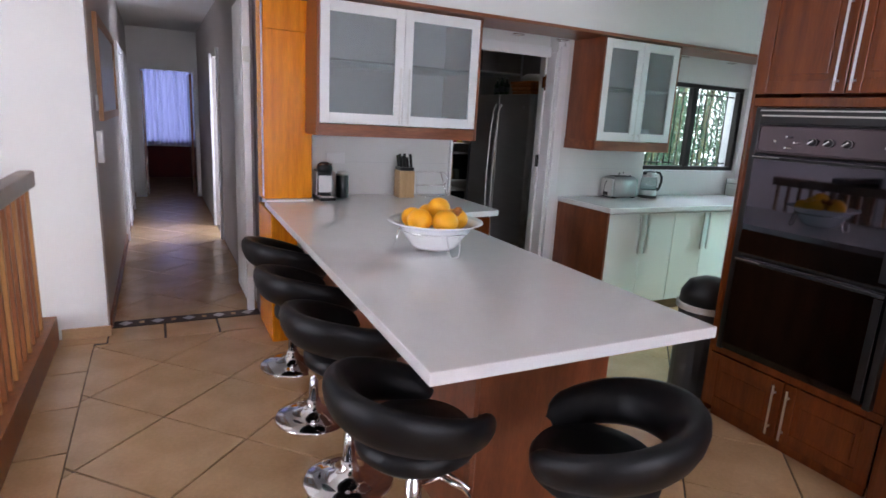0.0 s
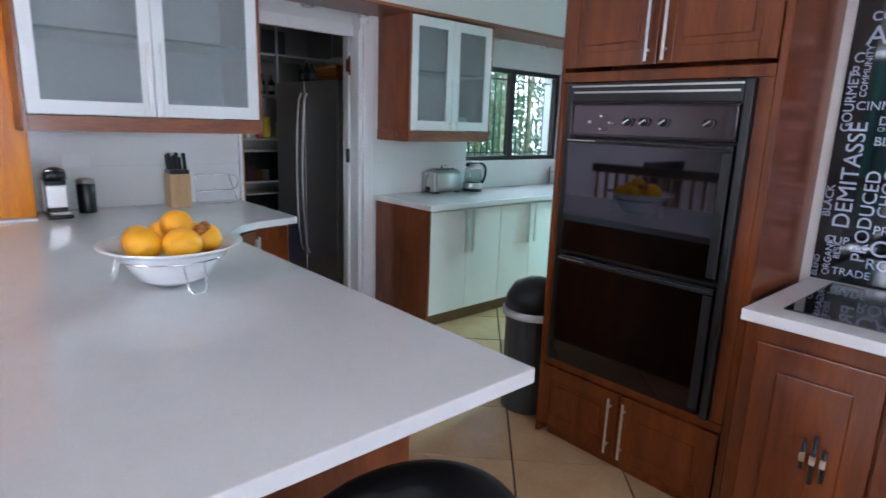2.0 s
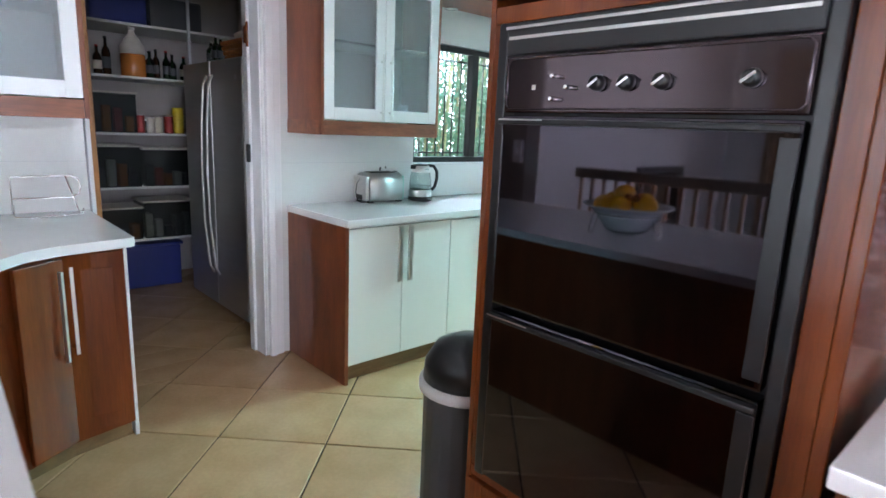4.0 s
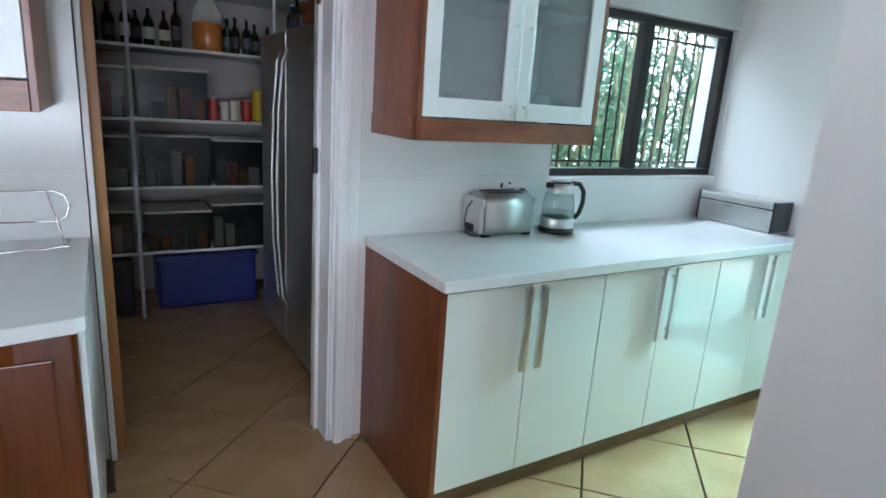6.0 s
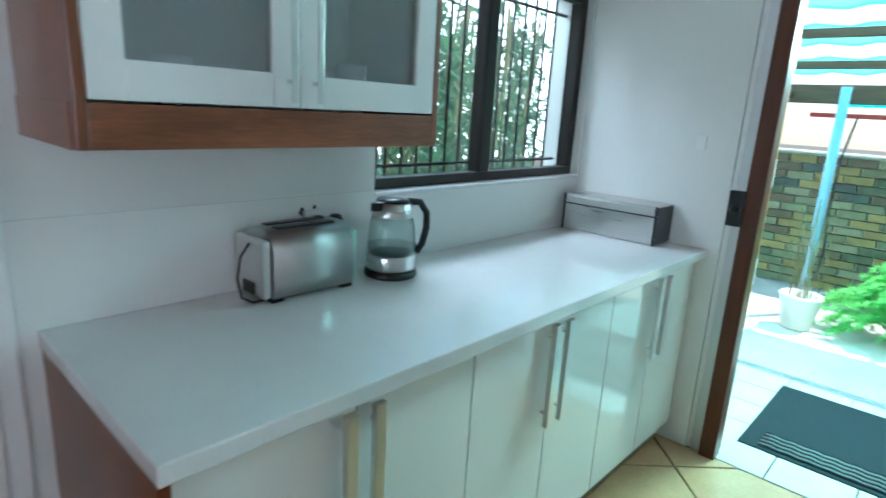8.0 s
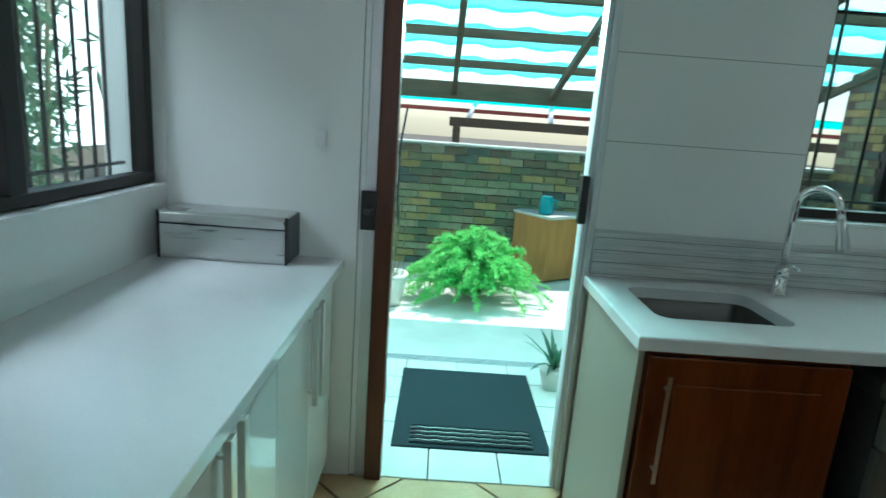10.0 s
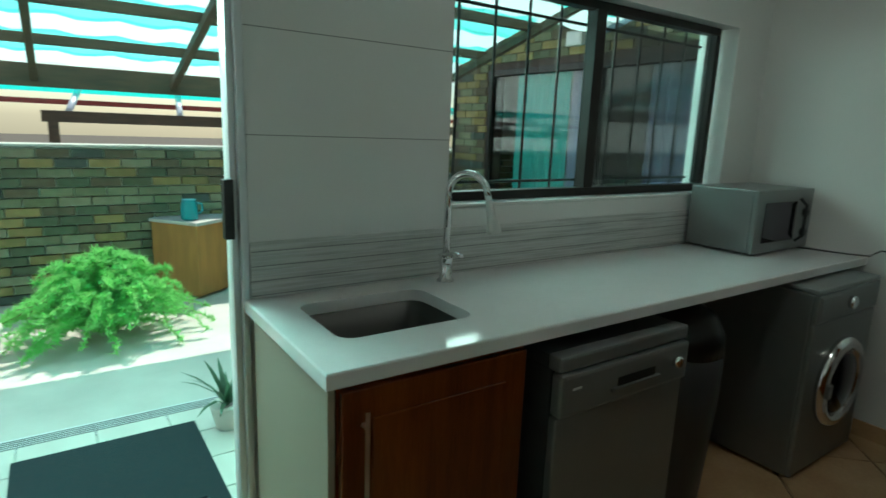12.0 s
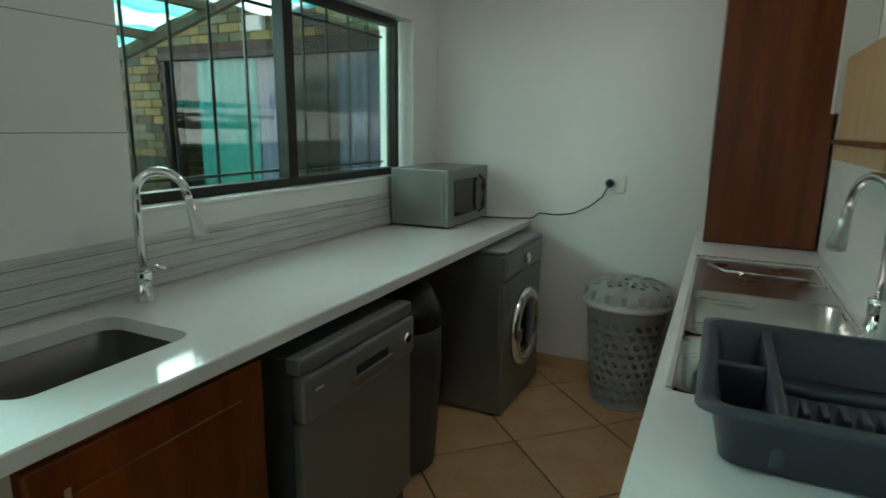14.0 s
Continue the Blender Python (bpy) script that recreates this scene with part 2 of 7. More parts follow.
M = dict(
    day_west=glow("daylight_west", (0.98, 0.98, 1.0), 6.5),
    day_south=glow("daylight_south", (0.93, 0.95, 1.0), 4.6),
    day_far=glow("daylight_far_room", (0.85, 0.88, 1.0), 3.0),
    day_garden=glow("daylight_garden", (0.95, 1.0, 0.97), 2.8),
    day_side=glow("daylight_side_room", (0.86, 0.9, 1.0), 5.0),
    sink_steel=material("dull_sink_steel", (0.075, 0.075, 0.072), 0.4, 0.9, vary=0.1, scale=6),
    etched=frosted_glass("etched_glass"),
    paint=material("white_wall_paint", (0.78, 0.78, 0.77), 0.55, vary=0.04, scale=1.5, bump=0.08, bump_scale=160),
    # Even taupe, about half as bright as the white walls.
    taupe_flat=material("flat_taupe", (0.42, 0.38, 0.35), 0.5, vary=0.06, scale=1.5, bump=0.08, bump_scale=160),
    ceiling=material("ceiling_paint", (0.80, 0.80, 0.79), 0.7, vary=0.03, scale=1.2, bump=0.06, bump_scale=120),
    wall_tile=material("white_glazed_tile", (0.78, 0.79, 0.78), 0.13, vary=0.03, scale=2.0, bump=0.03, bump_scale=12),
    floor_tile=material("beige_ceramic_tile", (0.56, 0.37, 0.205), 0.2, second=(0.47, 0.295, 0.15), scale=4.5, bump=0.06, bump_scale=60, per_piece=0.06, fine=0.05),
    grout=material("brown_grout", (0.075, 0.048, 0.032), 0.9, vary=0.3, scale=20, bump=0.3),
    court_tile=material("pale_court_tile", (0.62, 0.60, 0.55), 0.4, vary=0.1, scale=5, bump=0.1, per_piece=0.04),
    concrete=material("pale_concrete", (0.55, 0.53, 0.49), 0.8, vary=0.18, scale=3, bump=0.3, bump_scale=90),
    quartz=material("white_quartz", (0.74, 0.73, 0.74), 0.07, vary=0.03, scale=14, bump=0.0, fine=0.02, bump_scale=220),
    gloss=material("white_gloss_lacquer", (0.80, 0.82, 0.80), 0.08, vary=0.02, scale=2, coat=0.3),
    white_frame=material("white_satin_lacquer", (0.80, 0.80, 0.81), 0.3, vary=0.03, scale=5),
    cherry=material("dark_cherry_wood", (0.175, 0.042, 0.008), 0.22, second=(0.085, 0.018, 0.005), scale=2.8, bump=0.05, bump_scale=40, stretch=(4, 4, 0.35), coat=0.15, fine=0.12, spec=0.4),
    cherry_x=material("cherry_wood_along", (0.26, 0.085, 0.035), 0.35, second=(0.14, 0.042, 0.018), scale=5, bump=0.08, bump_scale=40, stretch=(0.5, 4, 4), coat=0.2, fine=0.16),
    mahogany=material("red_brown_side_panel", (0.215, 0.062, 0.022), 0.3, second=(0.115, 0.030, 0.012), scale=4, bump=0.06, bump_scale=40, stretch=(3, 3, 0.6), coat=0.2, fine=0.14),
    pine=material("varnished_orange_pine", (0.80, 0.28, 0.008), 0.22, second=(0.64, 0.175, 0.005), scale=6, bump=0.05, bump_scale=40, stretch=(5, 5, 0.35), coat=0.0, fine=0.12, spec=0.2),
    oak=material("honey_oak_frame", (0.42, 0.20, 0.06), 0.4, second=(0.28, 0.12, 0.035), scale=6, bump=0.08, stretch=(5, 5, 0.4), fine=0.12),
    plinth=material("brown_plinth", (0.22, 0.14, 0.06), 0.5, second=(0.14, 0.085, 0.035), scale=6, stretch=(0.5, 4, 4), fine=0.12),
    frosted=material("frosted_glass", (0.42, 0.46, 0.47), 0.32, vary=0.10, scale=1.6, bump=0.02),
    steel=material("brushed_steel", (0.62, 0.62, 0.61), 0.28, 1.0, vary=0.06, scale=6, bump=0.03, bump_scale=30, stretch=(1, 1, 14)),
    dark_steel=material("dark_fridge_steel", (0.56, 0.55, 0.53), 0.4, 1.0, vary=0.08, scale=4, bump=0.03, stretch=(1, 1, 10)),
    silver=material("silver_grey_enamel", (0.24, 0.25, 0.25), 0.33, 0.55, vary=0.06, scale=4),
    chrome=material("chrome", (0.82, 0.82, 0.83), 0.05, 1.0, vary=0.03, scale=5),
    handle=material("satin_nickel", (0.70, 0.69, 0.68), 0.3, 1.0, vary=0.04, scale=9),
    black_gloss=material("black_oven_glass", (0.080, 0.073, 0.090), 0.025, 1.0, vary=0.1, scale=3),
    black=material("black_plastic", (0.006, 0.006, 0.007), 0.3, vary=0.2, scale=8, bump=0.05),
    post_wood=material("dark_red_brown_post", (0.11, 0.030, 0.012), 0.35, second=(0.06, 0.016, 0.007), scale=6, stretch=(5, 5, 0.4), fine=0.12),
    aluminium=material("pale_aluminium", (0.66, 0.68, 0.70), 0.4, 0.7, vary=0.05, scale=5),
    toaster_steel=material("satin_toaster_steel", (0.50, 0.51, 0.50), 0.42, 1.0, vary=0.05, scale=5, bump=0.02, stretch=(10, 1, 1)),
    bronze=material("bronze_control_panel", (0.105, 0.084, 0.094), 0.06, 0.95, vary=0.08, scale=3),
    leather=material("black_faux_leather", (0.004, 0.004, 0.0055), 0.42, spec=0.3, vary=0.3, scale=12, bump=0.25, bump_scale=260),
    window_black=material("dark_window_metal", (0.020, 0.017, 0.016), 0.4, 0.3, vary=0.2, scale=9),
    china=material("white_china", (0.84, 0.84, 0.85), 0.12, vary=0.02, scale=5),
    orange=material("orange_peel", (0.95, 0.46, 0.008), 0.4, second=(0.93, 0.36, 0.004), scale=6, bump=0.35, bump_scale=140),
    pale_wood=material("pale_beech", (0.52, 0.34, 0.17), 0.45, second=(0.42, 0.26, 0.12), scale=7, stretch=(4, 4, 0.5), fine=0.1),
    mint=material("pale_mint_plastic", (0.42, 0.66, 0.58), 0.3, vary=0.05, scale=6),
    grey_plastic=material("dark_grey_plastic", (0.055, 0.058, 0.062), 0.4, vary=0.12, scale=7, bump=0.04),
    rack_grey=material("blue_grey_plastic", (0.045, 0.052, 0.070), 0.35, vary=0.1, scale=7),
    basket=material("pale_grey_plastic", (0.64, 0.65, 0.66), 0.45, vary=0.06, scale=6),
    blue=material("deep_blue_plastic", (0.010, 0.020, 0.16), 0.4, vary=0.15, scale=4),
    shelf=material("white_shelf_board", (0.70, 0.70, 0.66), 0.5, vary=0.06, scale=4),
    mat=material("dark_teal_rubber_mat", (0.006, 0.020, 0.026), 0.9, vary=0.4, scale=40, bump=0.8, bump_scale=220),
    brick=face_brick(),
    mortar=material("grey_mortar", (0.66, 0.70, 0.60), 0.95, vary=0.2, scale=12, bump=0.4),
    hall_brick=material("dark_hall_brick", (0.11, 0.075, 0.06), 0.85, second=(0.06, 0.042, 0.035), scale=9, bump=0.5, bump_scale=60),
    beam=material("weathered_roof_timber", (0.10, 0.065, 0.04), 0.75, vary=0.4, scale=8, stretch=(4, 0.6, 4), bump=0.3),
    blue_post=material("sky_blue_painted_steel", (0.30, 0.50, 0.62), 0.4, vary=0.1, scale=6),
    soil=material("dry_garden_soil", (0.10, 0.075, 0.045), 0.95, vary=0.4, scale=2, bump=0.6, bump_scale=30),
    red_cloth=material("dark_red_upholstery", (0.12, 0.012, 0.010), 0.85, vary=0.3, scale=9, bump=0.4),
    pot=material("white_plant_pot", (0.70, 0.66, 0.60), 0.6, vary=0.1, scale=6),
    yellow=material("yellow_tin", (0.72, 0.50, 0.02), 0.35, vary=0.1, scale=9),
    red=material("red_tin", (0.38, 0.03, 0.025), 0.35, vary=0.1, scale=9),
    amber=material("dark_amber_glass", (0.035, 0.016, 0.006), 0.08, vary=0.3, scale=6),
    green_glass=material("dark_green_glass", (0.012, 0.03, 0.012), 0.08, vary=0.3, scale=6),
    cider=material("amber_vinegar", (0.50, 0.17, 0.035), 0.2, vary=0.1, scale=5),
    milky=material("milky_plastic", (0.62, 0.58, 0.50), 0.35, vary=0.05, scale=5),
    cream=material("cream_label", (0.62, 0.58, 0.45), 0.6, vary=0.1, scale=9),
    wicker=material("orange_wicker", (0.46, 0.16, 0.03), 0.7, second=(0.25, 0.075, 0.015), scale=30, stretch=(1, 1, 6), bump=0.6),
    teal_jug=material("turquoise_enamel", (0.03, 0.30, 0.34), 0.3, vary=0.1, scale=7),
    honey=material("weathered_orange_ply", (0.42, 0.20, 0.055), 0.6, vary=0.25, scale=5, stretch=(3, 3, 0.6), bump=0.2),
    panel_black=material("black_gloss_splashback", (0.006, 0.006, 0.008), 0.04, spec=0.9, vary=0.2, scale=3),
    letter=material("pale_blue_lettering", (0.42, 0.47, 0.60), 0.4, vary=0.05, scale=5),
    strip=material("grey_mosaic_strip", (0.66, 0.67, 0.65), 0.3, second=(0.44, 0.45, 0.44), scale=7, stretch=(3, 0.7, 14), bump=0.15, bump_scale=40),
    rail_wood=material("reddish_rail_wood", (0.27, 0.095, 0.030), 0.4, second=(0.17, 0.055, 0.018), scale=6, stretch=(5, 5, 0.5), fine=0.12),
    grey_rail=material("dull_taupe_handrail", (0.20, 0.13, 0.10), 0.4, vary=0.1, scale=6),
    water=glass("water_glass", (0.95, 0.98, 0.98), 0.0, 0.95),
    pane=glass("window_glass", (0.96, 1.0, 0.99), 0.0, 0.92),
    curtain=sheer("lilac_grey_curtain", (0.55, 0.55, 0.66), (0.55, 0.58, 0.75), 0.5),
    fly_mesh=mesh_screen("fly_mesh"),
    putty=material("putty_side_board", (0.34, 0.31, 0.24), 0.5, vary=0.08, scale=4),
    beige_curtain=material("beige_curtain", (0.42, 0.30, 0.20), 0.9, vary=0.15, scale=5, bump=0.2),
    lilac_curtain=material("lilac_curtain", (0.46, 0.42, 0.60), 0.85, vary=0.12, scale=5, bump=0.2),
    teal_curtain=material("teal_curtain", (0.16, 0.66, 0.62), 0.85, vary=0.12, scale=5, bump=0.2),
    sheet=sheer("turquoise_roof_sheet", (0.07, 0.60, 0.55), (0.22, 0.92, 0.86), 0.75, 0.35),
    # Pale copy of the turquoise sheet: sky shining through, put into its colour.
    sky_lit_sheet=sheer("sky_lit_roof_sheet", (0.60, 0.90, 0.87), (0.70, 1.0, 0.97), 0.8, 0.35),
    leaf=sheer("bamboo_leaf", (0.055, 0.10, 0.065), (0.13, 0.25, 0.14), 0.45),
    fern=sheer("bright_fern", (0.22, 0.55, 0.17), (0.38, 0.85, 0.28), 0.45),
    stem=material("pale_stem", (0.22, 0.20, 0.09), 0.7, vary=0.3, scale=9),
    clear_tub=glass("clear_tub", (0.80, 0.83, 0.82), 0.25, 0.75),
    lamp_glass=material("lamp_glass", (0.8, 0.8, 0.78), 0.3, vary=0.02),
)

# ---- builders ----


def box(bm, a, b, bevel=0.0, m=None):
    """A box between two corners, its edges rounded a little."""
    lo, hi = [min(p, q) for p, q in zip(a, b)], [max(p, q) for p, q in zip(a, b)]
    mid, size = [(p + q) / 2 for p, q in zip(lo, hi)], [max(q - p, 1e-4) for p, q in zip(lo, hi)]
    made = bmesh.ops.create_cube(bm, size=1.0, matrix=(m or Matrix()) @ Matrix.Translation(mid) @ Matrix.Diagonal((*size, 1)))
    if bevel:
        edges = list({e for v in made["verts"] for e in v.link_edges})
        bmesh.ops.bevel(bm, geom=edges, offset=min(bevel, min(size) * 0.45), segments=2, affect="EDGES", profile=0.6)
    return bm


def boxed(a, b, bevel=0.0):
    return box(bmesh.new(), a, b, bevel)


def lathe(bm, profile, centre=(0, 0, 0), n=28, m=None):
    """Turn a profile of (radius, height) about a standing axis."""
    m = m or Matrix.Translation(centre)
    rings = []
    for r, z in profile:
        rings.append([bm.verts.new(m @ Vector((r * math.cos(2 * math.pi * i / n), r * math.sin(2 * math.pi * i / n), z))) for i in range(n)])
    for p, q in zip(rings, rings[1:]):
        for i in range(n):
            bm.faces.new((p[i], p[(i + 1) % n], q[(i + 1) % n], q[i])).smooth = True
    for ring, flip in ((rings[0], True), (rings[-1], False)):
        bm.faces.new(ring[::-1] if flip else ring)
    return bm


def turned(profile, centre=(0, 0, 0), n=28, m=None):
    return lathe(bmesh.new(), profile, centre, n, m)


def tube(bm, pts, r, n=8, closed=False):
    """A round bar along a line of points."""
    pts = [Vector(p) for p in pts]
    rings, up = [], None
    for i, p in enumerate(pts):
        a, b = pts[i - 1] if i or closed else p, pts[(i + 1) % len(pts)] if i + 1 < len(pts) or closed else p
        d = (b - a).normalized()
        if up is None:
            up = d.orthogonal().normalized()
        up = (up - d * up.dot(d)).normalized()
        side = d.cross(up)
        rings.append([bm.verts.new(p + r * (math.cos(2 * math.pi * k / n) * up + math.sin(2 * math.pi * k / n) * side)) for k in range(n)])
    pairs = list(zip(rings, rings[1:])) + ([(rings[-1], rings[0])] if closed else [])
    for p, q in pairs:
        for k in range(n):
            bm.faces.new((p[k], p[(k + 1) % n], q[(k + 1) % n], q[k])).smooth = True
    if not closed:
        bm.faces.new(rings[0][::-1])
        bm.faces.new(rings[-1])
    return bm


def bar(pts, r, n=8, closed=False):
    return tube(bmesh.new(), pts, r, n, closed)


def arc(c, r, a0, a1, n, plane="xz"):
    """Points on an arc in an upright or level plane."""
    out = []
    for i in range(n + 1):
        a = radians(a0 + (a1 - a0) * i / n)
        u, v = r * math.cos(a), r * math.sin(a)
        out.append({"xz": (c[0] + u, c[1], c[2] + v), "yz": (c[0], c[1] + u, c[2] + v), "xy": (c[0] + u, c[1] + v, c[2])}[plane])
    return out


def prism(bm, poly, z0, z1, bevel=0.0):
    """A level polygon given height."""
    lo, hi = [bm.verts.new((x, y, z0)) for x, y in poly], [bm.verts.new((x, y, z1)) for x, y in poly]
    n = len(poly)
    fs = [bm.faces.new(lo[::-1]), bm.faces.new(hi)]
    for i in range(n):
        fs.append(bm.faces.new((lo[i], lo[(i + 1) % n], hi[(i + 1) % n], hi[i])))
    if bevel:
        bmesh.ops.bevel(bm, geom=list({e for f in fs for e in f.edges}), offset=bevel, segments=2, affect="EDGES", profile=0.6)
    return bm


def mesh_of(name, bm, mat):
    me = bpy.data.meshes.new(name)
    bmesh.ops.recalc_face_normals(bm, faces=bm.faces)
    bm.to_mesh(me)
    bm.free()
    me.materials.append(mat)
    return me


def thing(name, at, label, category, group="", kind=""):
    ob = new(name)
    ob.empty_display_size = 0.05
    ob.location = at
    return tagged(ob, label, category, group, kind)


def part(name, bm, mat, parent, label=""):
    """Link a bmesh, given in the thing's own space, as one mesh under a thing or a part."""
    ob = new(name, mesh_of(name, bm, M[mat] if isinstance(mat, str) else mat))
    ob.parent = parent
    return tagged(ob, label)


def whole(name, bm, mat, label, category, group="", kind="", at=(0, 0, 0)):
    """A thing of a single mesh; the bmesh is in the world's space, the origin goes to at."""
    for v in bm.verts:
        v.co -= Vector(at)
    ob = new(name, mesh_of(name, bm, M[mat] if isinstance(mat, str) else mat))
    ob.location = at
    return tagged(ob, label, category, group, kind)


def setting(name, bm, mat, label=""):
    return whole(name, bm, mat, label or name.replace("_", " "), name.split("_")[0], kind="structure")


def pierced(bm, axis, face0, face1, lo, hi, holes):
    """A wall slab with openings through it. lo, hi: (along, height) of the whole; holes: (a0, z0, a1, z1)."""
    cuts_a = sorted({lo[0], hi[0], *[h[0] for h in holes], *[h[2] for h in holes]})
    cuts_z = sorted({lo[1], hi[1], *[h[1] for h in holes], *[h[3] for h in holes]})
    grid = {}
    for i, (a0, a1) in enumerate(zip(cuts_a, cuts_a[1:])):
        for j, (z0, z1) in enumerate(zip(cuts_z, cuts_z[1:])):
            am, zm = (a0 + a1) / 2, (z0 + z1) / 2
            grid[i, j] = not any(h[0] < am < h[2] and h[1] < zm < h[3] for h in holes)

    def P(a, f, z):
        return bm.verts.new((a, f, z) if axis == "x" else (f, a, z))

    for (i, j), solid in grid.items():
        if not solid:
            continue
        a0, a1, z0, z1 = cuts_a[i], cuts_a[i + 1], cuts_z[j], cuts_z[j + 1]
        bm.faces.new([P(a0, face0, z0), P(a1, face0, z0), P(a1, face0, z1), P(a0, face0, z1)])
        bm.faces.new([P(a0, face1, z0), P(a0, face1, z1), P(a1, face1, z1), P(a1, face1, z0)])
        for di, dj, q in ((-1, 0, ((a0, z0), (a0, z1))), (1, 0, ((a1, z0), (a1, z1))), (0, -1, ((a0, z0), (a1, z0))), (0, 1, ((a0, z1), (a1, z1)))):
            if not grid.get((i + di, j + dj), False):
                (pa, pz), (qa, qz) = q
                bm.faces.new([P(pa, face0, pz), P(qa, face0, qz), P(qa, face1, qz), P(pa, face1, pz)])
    bmesh.ops.remove_doubles(bm, verts=bm.verts, dist=1e-5)
    return bm


def clip(poly, x0, y0, x1, y1):
    """Cut a polygon to a rectangle."""
    for ax, lim, keep_more in ((0, x0, True), (0, x1, False), (1, y0, True), (1, y1, False)):
        out = []
        for i, p in enumerate(poly):
            q = poly[(i + 1) % len(poly)]
            pin, qin = (p[ax] >= lim) == keep_more, (q[ax] >= lim) == keep_more
            if pin:
                out.append(p)
            if pin != qin:
                s = (lim - p[ax]) / (q[ax] - p[ax])
                out.append((p[0] + s * (q[0] - p[0]), p[1] + s * (q[1] - p[1])))
        poly = out
        if len(poly) < 3:
            return []
    return poly


# ---- the large structure ----
CEIL = 2.72
setting("floor", boxed((-0.05, -3.4, -0.2), (6.0, 4.36, -0.008)), "grout", "brown grout bed under beige floor tiles")
floor = bpy.data.objects["floor"]
setting("floor_pantry", boxed((2.5, 4.36, -0.2), (4.5, 6.7, -0.008)), "grout", "brown grout bed of the pantry floor")
setting("floor_hall", boxed((0.2, 4.36, -0.2), (1.4, 14.4, -0.008)), "grout", "brown grout bed of the hallway floor")
setting("floor_stairwell", boxed((-3.6, -3.4, -1.5), (-0.05, 4.5, -1.4)), "floor_tile", "lower floor beyond the stair rail")
setting("ceiling", boxed((-3.7, -3.4, CEIL), (5.90, 4.6, CEIL + 0.1)), "ceiling", "white plastered ceiling")
setting("ceiling_pantry", boxed((2.5, 4.72, 2.5), (4.6, 6.8, 2.6)), "ceiling", "white pantry ceiling")
setting("ceiling_hall", boxed((0.1, 4.6, 2.6), (1.6, 14.6, 2.7)), "ceiling", "white hallway ceiling")

# outer and inner walls
setting("wall_north_west", boxed((-3.7, 4.455, -1.4), (0.10, 4.60, CEIL)), "paint", "white wall beside the stair rail")
setting("wall_pillar", boxed((0.10, 4.451, 0.0), (0.315, 4.60, CEIL)), "paint", "white wall end at the hallway mouth")
setting("wall_north_left", boxed((1.30, 4.52, 0), (2.75, 4.72, CEIL)), "wall_tile", "white tiled kitchen wall")
setting("wall_pantry_lintel", boxed((2.75, 4.40, 2.06), (3.56, 4.60, CEIL)), "paint", "white wall above the pantry doorway")
setting("wall_north_right", pierced(bmesh.new(), "x", 4.29, 4.50, (3.56, 0), (5.90, CEIL), [(4.63, 1.135, 5.89, 1.935)]), "wall_tile", "white tiled wall with window")
setting("wall_east", pierced(bmesh.new(), "y", 5.90, 6.12, (-0.25, -0.2), (4.5, CEIL), [(2.735, -0.2, 3.60, 2.12), (0.25, 1.16, 2.02, 1.99)]), "wall_tile", "white tiled wall with back door and window")
setting("wall_scullery_end", boxed((3.79, -0.25, 0), (5.90, -0.05, CEIL)), "paint", "white scullery end wall")
setting("wall_partition", boxed((3.79, -0.05, 0), (3.87, 2.70, CEIL)), "paint", "white partition wall behind the oven tower")
setting("wall_partition_south", boxed((3.79, -3.4, 0), (3.87, -0.25, CEIL)), "paint", "white dining wall")
setting("wall_south", pierced(bmesh.new(), "x", -3.6, -3.4, (-3.7, -1.4), (3.87, CEIL), [(-0.2, 0.6, 2.6, 2.4)]), "paint", "white dining wall with window")
setting("wall_west", pierced(bmesh.new(), "y", -3.7, -3.6, (-3.4, -1.4), (4.455, CEIL), [(0.3, -0.3, 3.3, 2.62)]), "paint", "white stairwell wall with window")
bars = thing("burglar_bars", (-3.56, 1.8, -0.3), "dark upright burglar bars across the stairwell window", "bars", kind="structure")
for i in range(19):
    part("bar", boxed((-0.01, -1.47 + i * 0.163, 0.0), (0.015, -1.435 + i * 0.163, 2.92), 0.002), "window_black", bars)
setting("wall_hall_left", boxed((0.10, 4.60, 0), (0.315, 10.7, 2.6)), "taupe_flat", "taupe hallway wall")
setting("wall_hall_right", pierced(bmesh.new(), "y", 1.30, 1.42, (4.74, 0), (10.7, 2.6), [(7.3, 0, 8.1, 2.05)]), "taupe_flat", "taupe hallway wall with a doorway")
setting("wall_hall_room", boxed((1.42, 4.80, 0), (2.55, 6.9, 2.6)), "paint", "closed mass beside the hallway")
setting("wall_hall_room_far", boxed((1.42, 8.5, 0), (2.55, 10.7, 2.6)), "paint", "closed mass beside the hallway")
setting("wall_side_room", pierced(bmesh.new(), "y", 2.45, 2.55, (6.9, 0), (8.5, 2.6), [(7.1, 0.5, 8.3, 2.2)]), "paint", "side room wall with window")
setting("floor_side_room", boxed((1.42, 6.9, -0.2), (2.55, 8.5, -0.006)), "grout", "side room floor")
setting("ceiling_side_room", boxed((1.6, 6.9, 2.6), (2.55, 8.5, 2.7)), "ceiling", "side room ceiling")
setting("wall_hall_end", pierced(bmesh.new(), "x", 10.7, 10.85, (0.10, 0), (1.6, 2.6), [(0.48, 0, 1.24, 1.99)]), "paint", "white hallway end wall with open doorway")
setting("wall_bedroom_left", boxed((0.10, 10.85, 0), (0.20, 14.4, 2.6)), "taupe_flat", "far room wall")
setting("wall_bedroom_right", boxed((1.5, 10.85, 0), (1.6, 14.4, 2.6)), "taupe_flat", "far room wall")
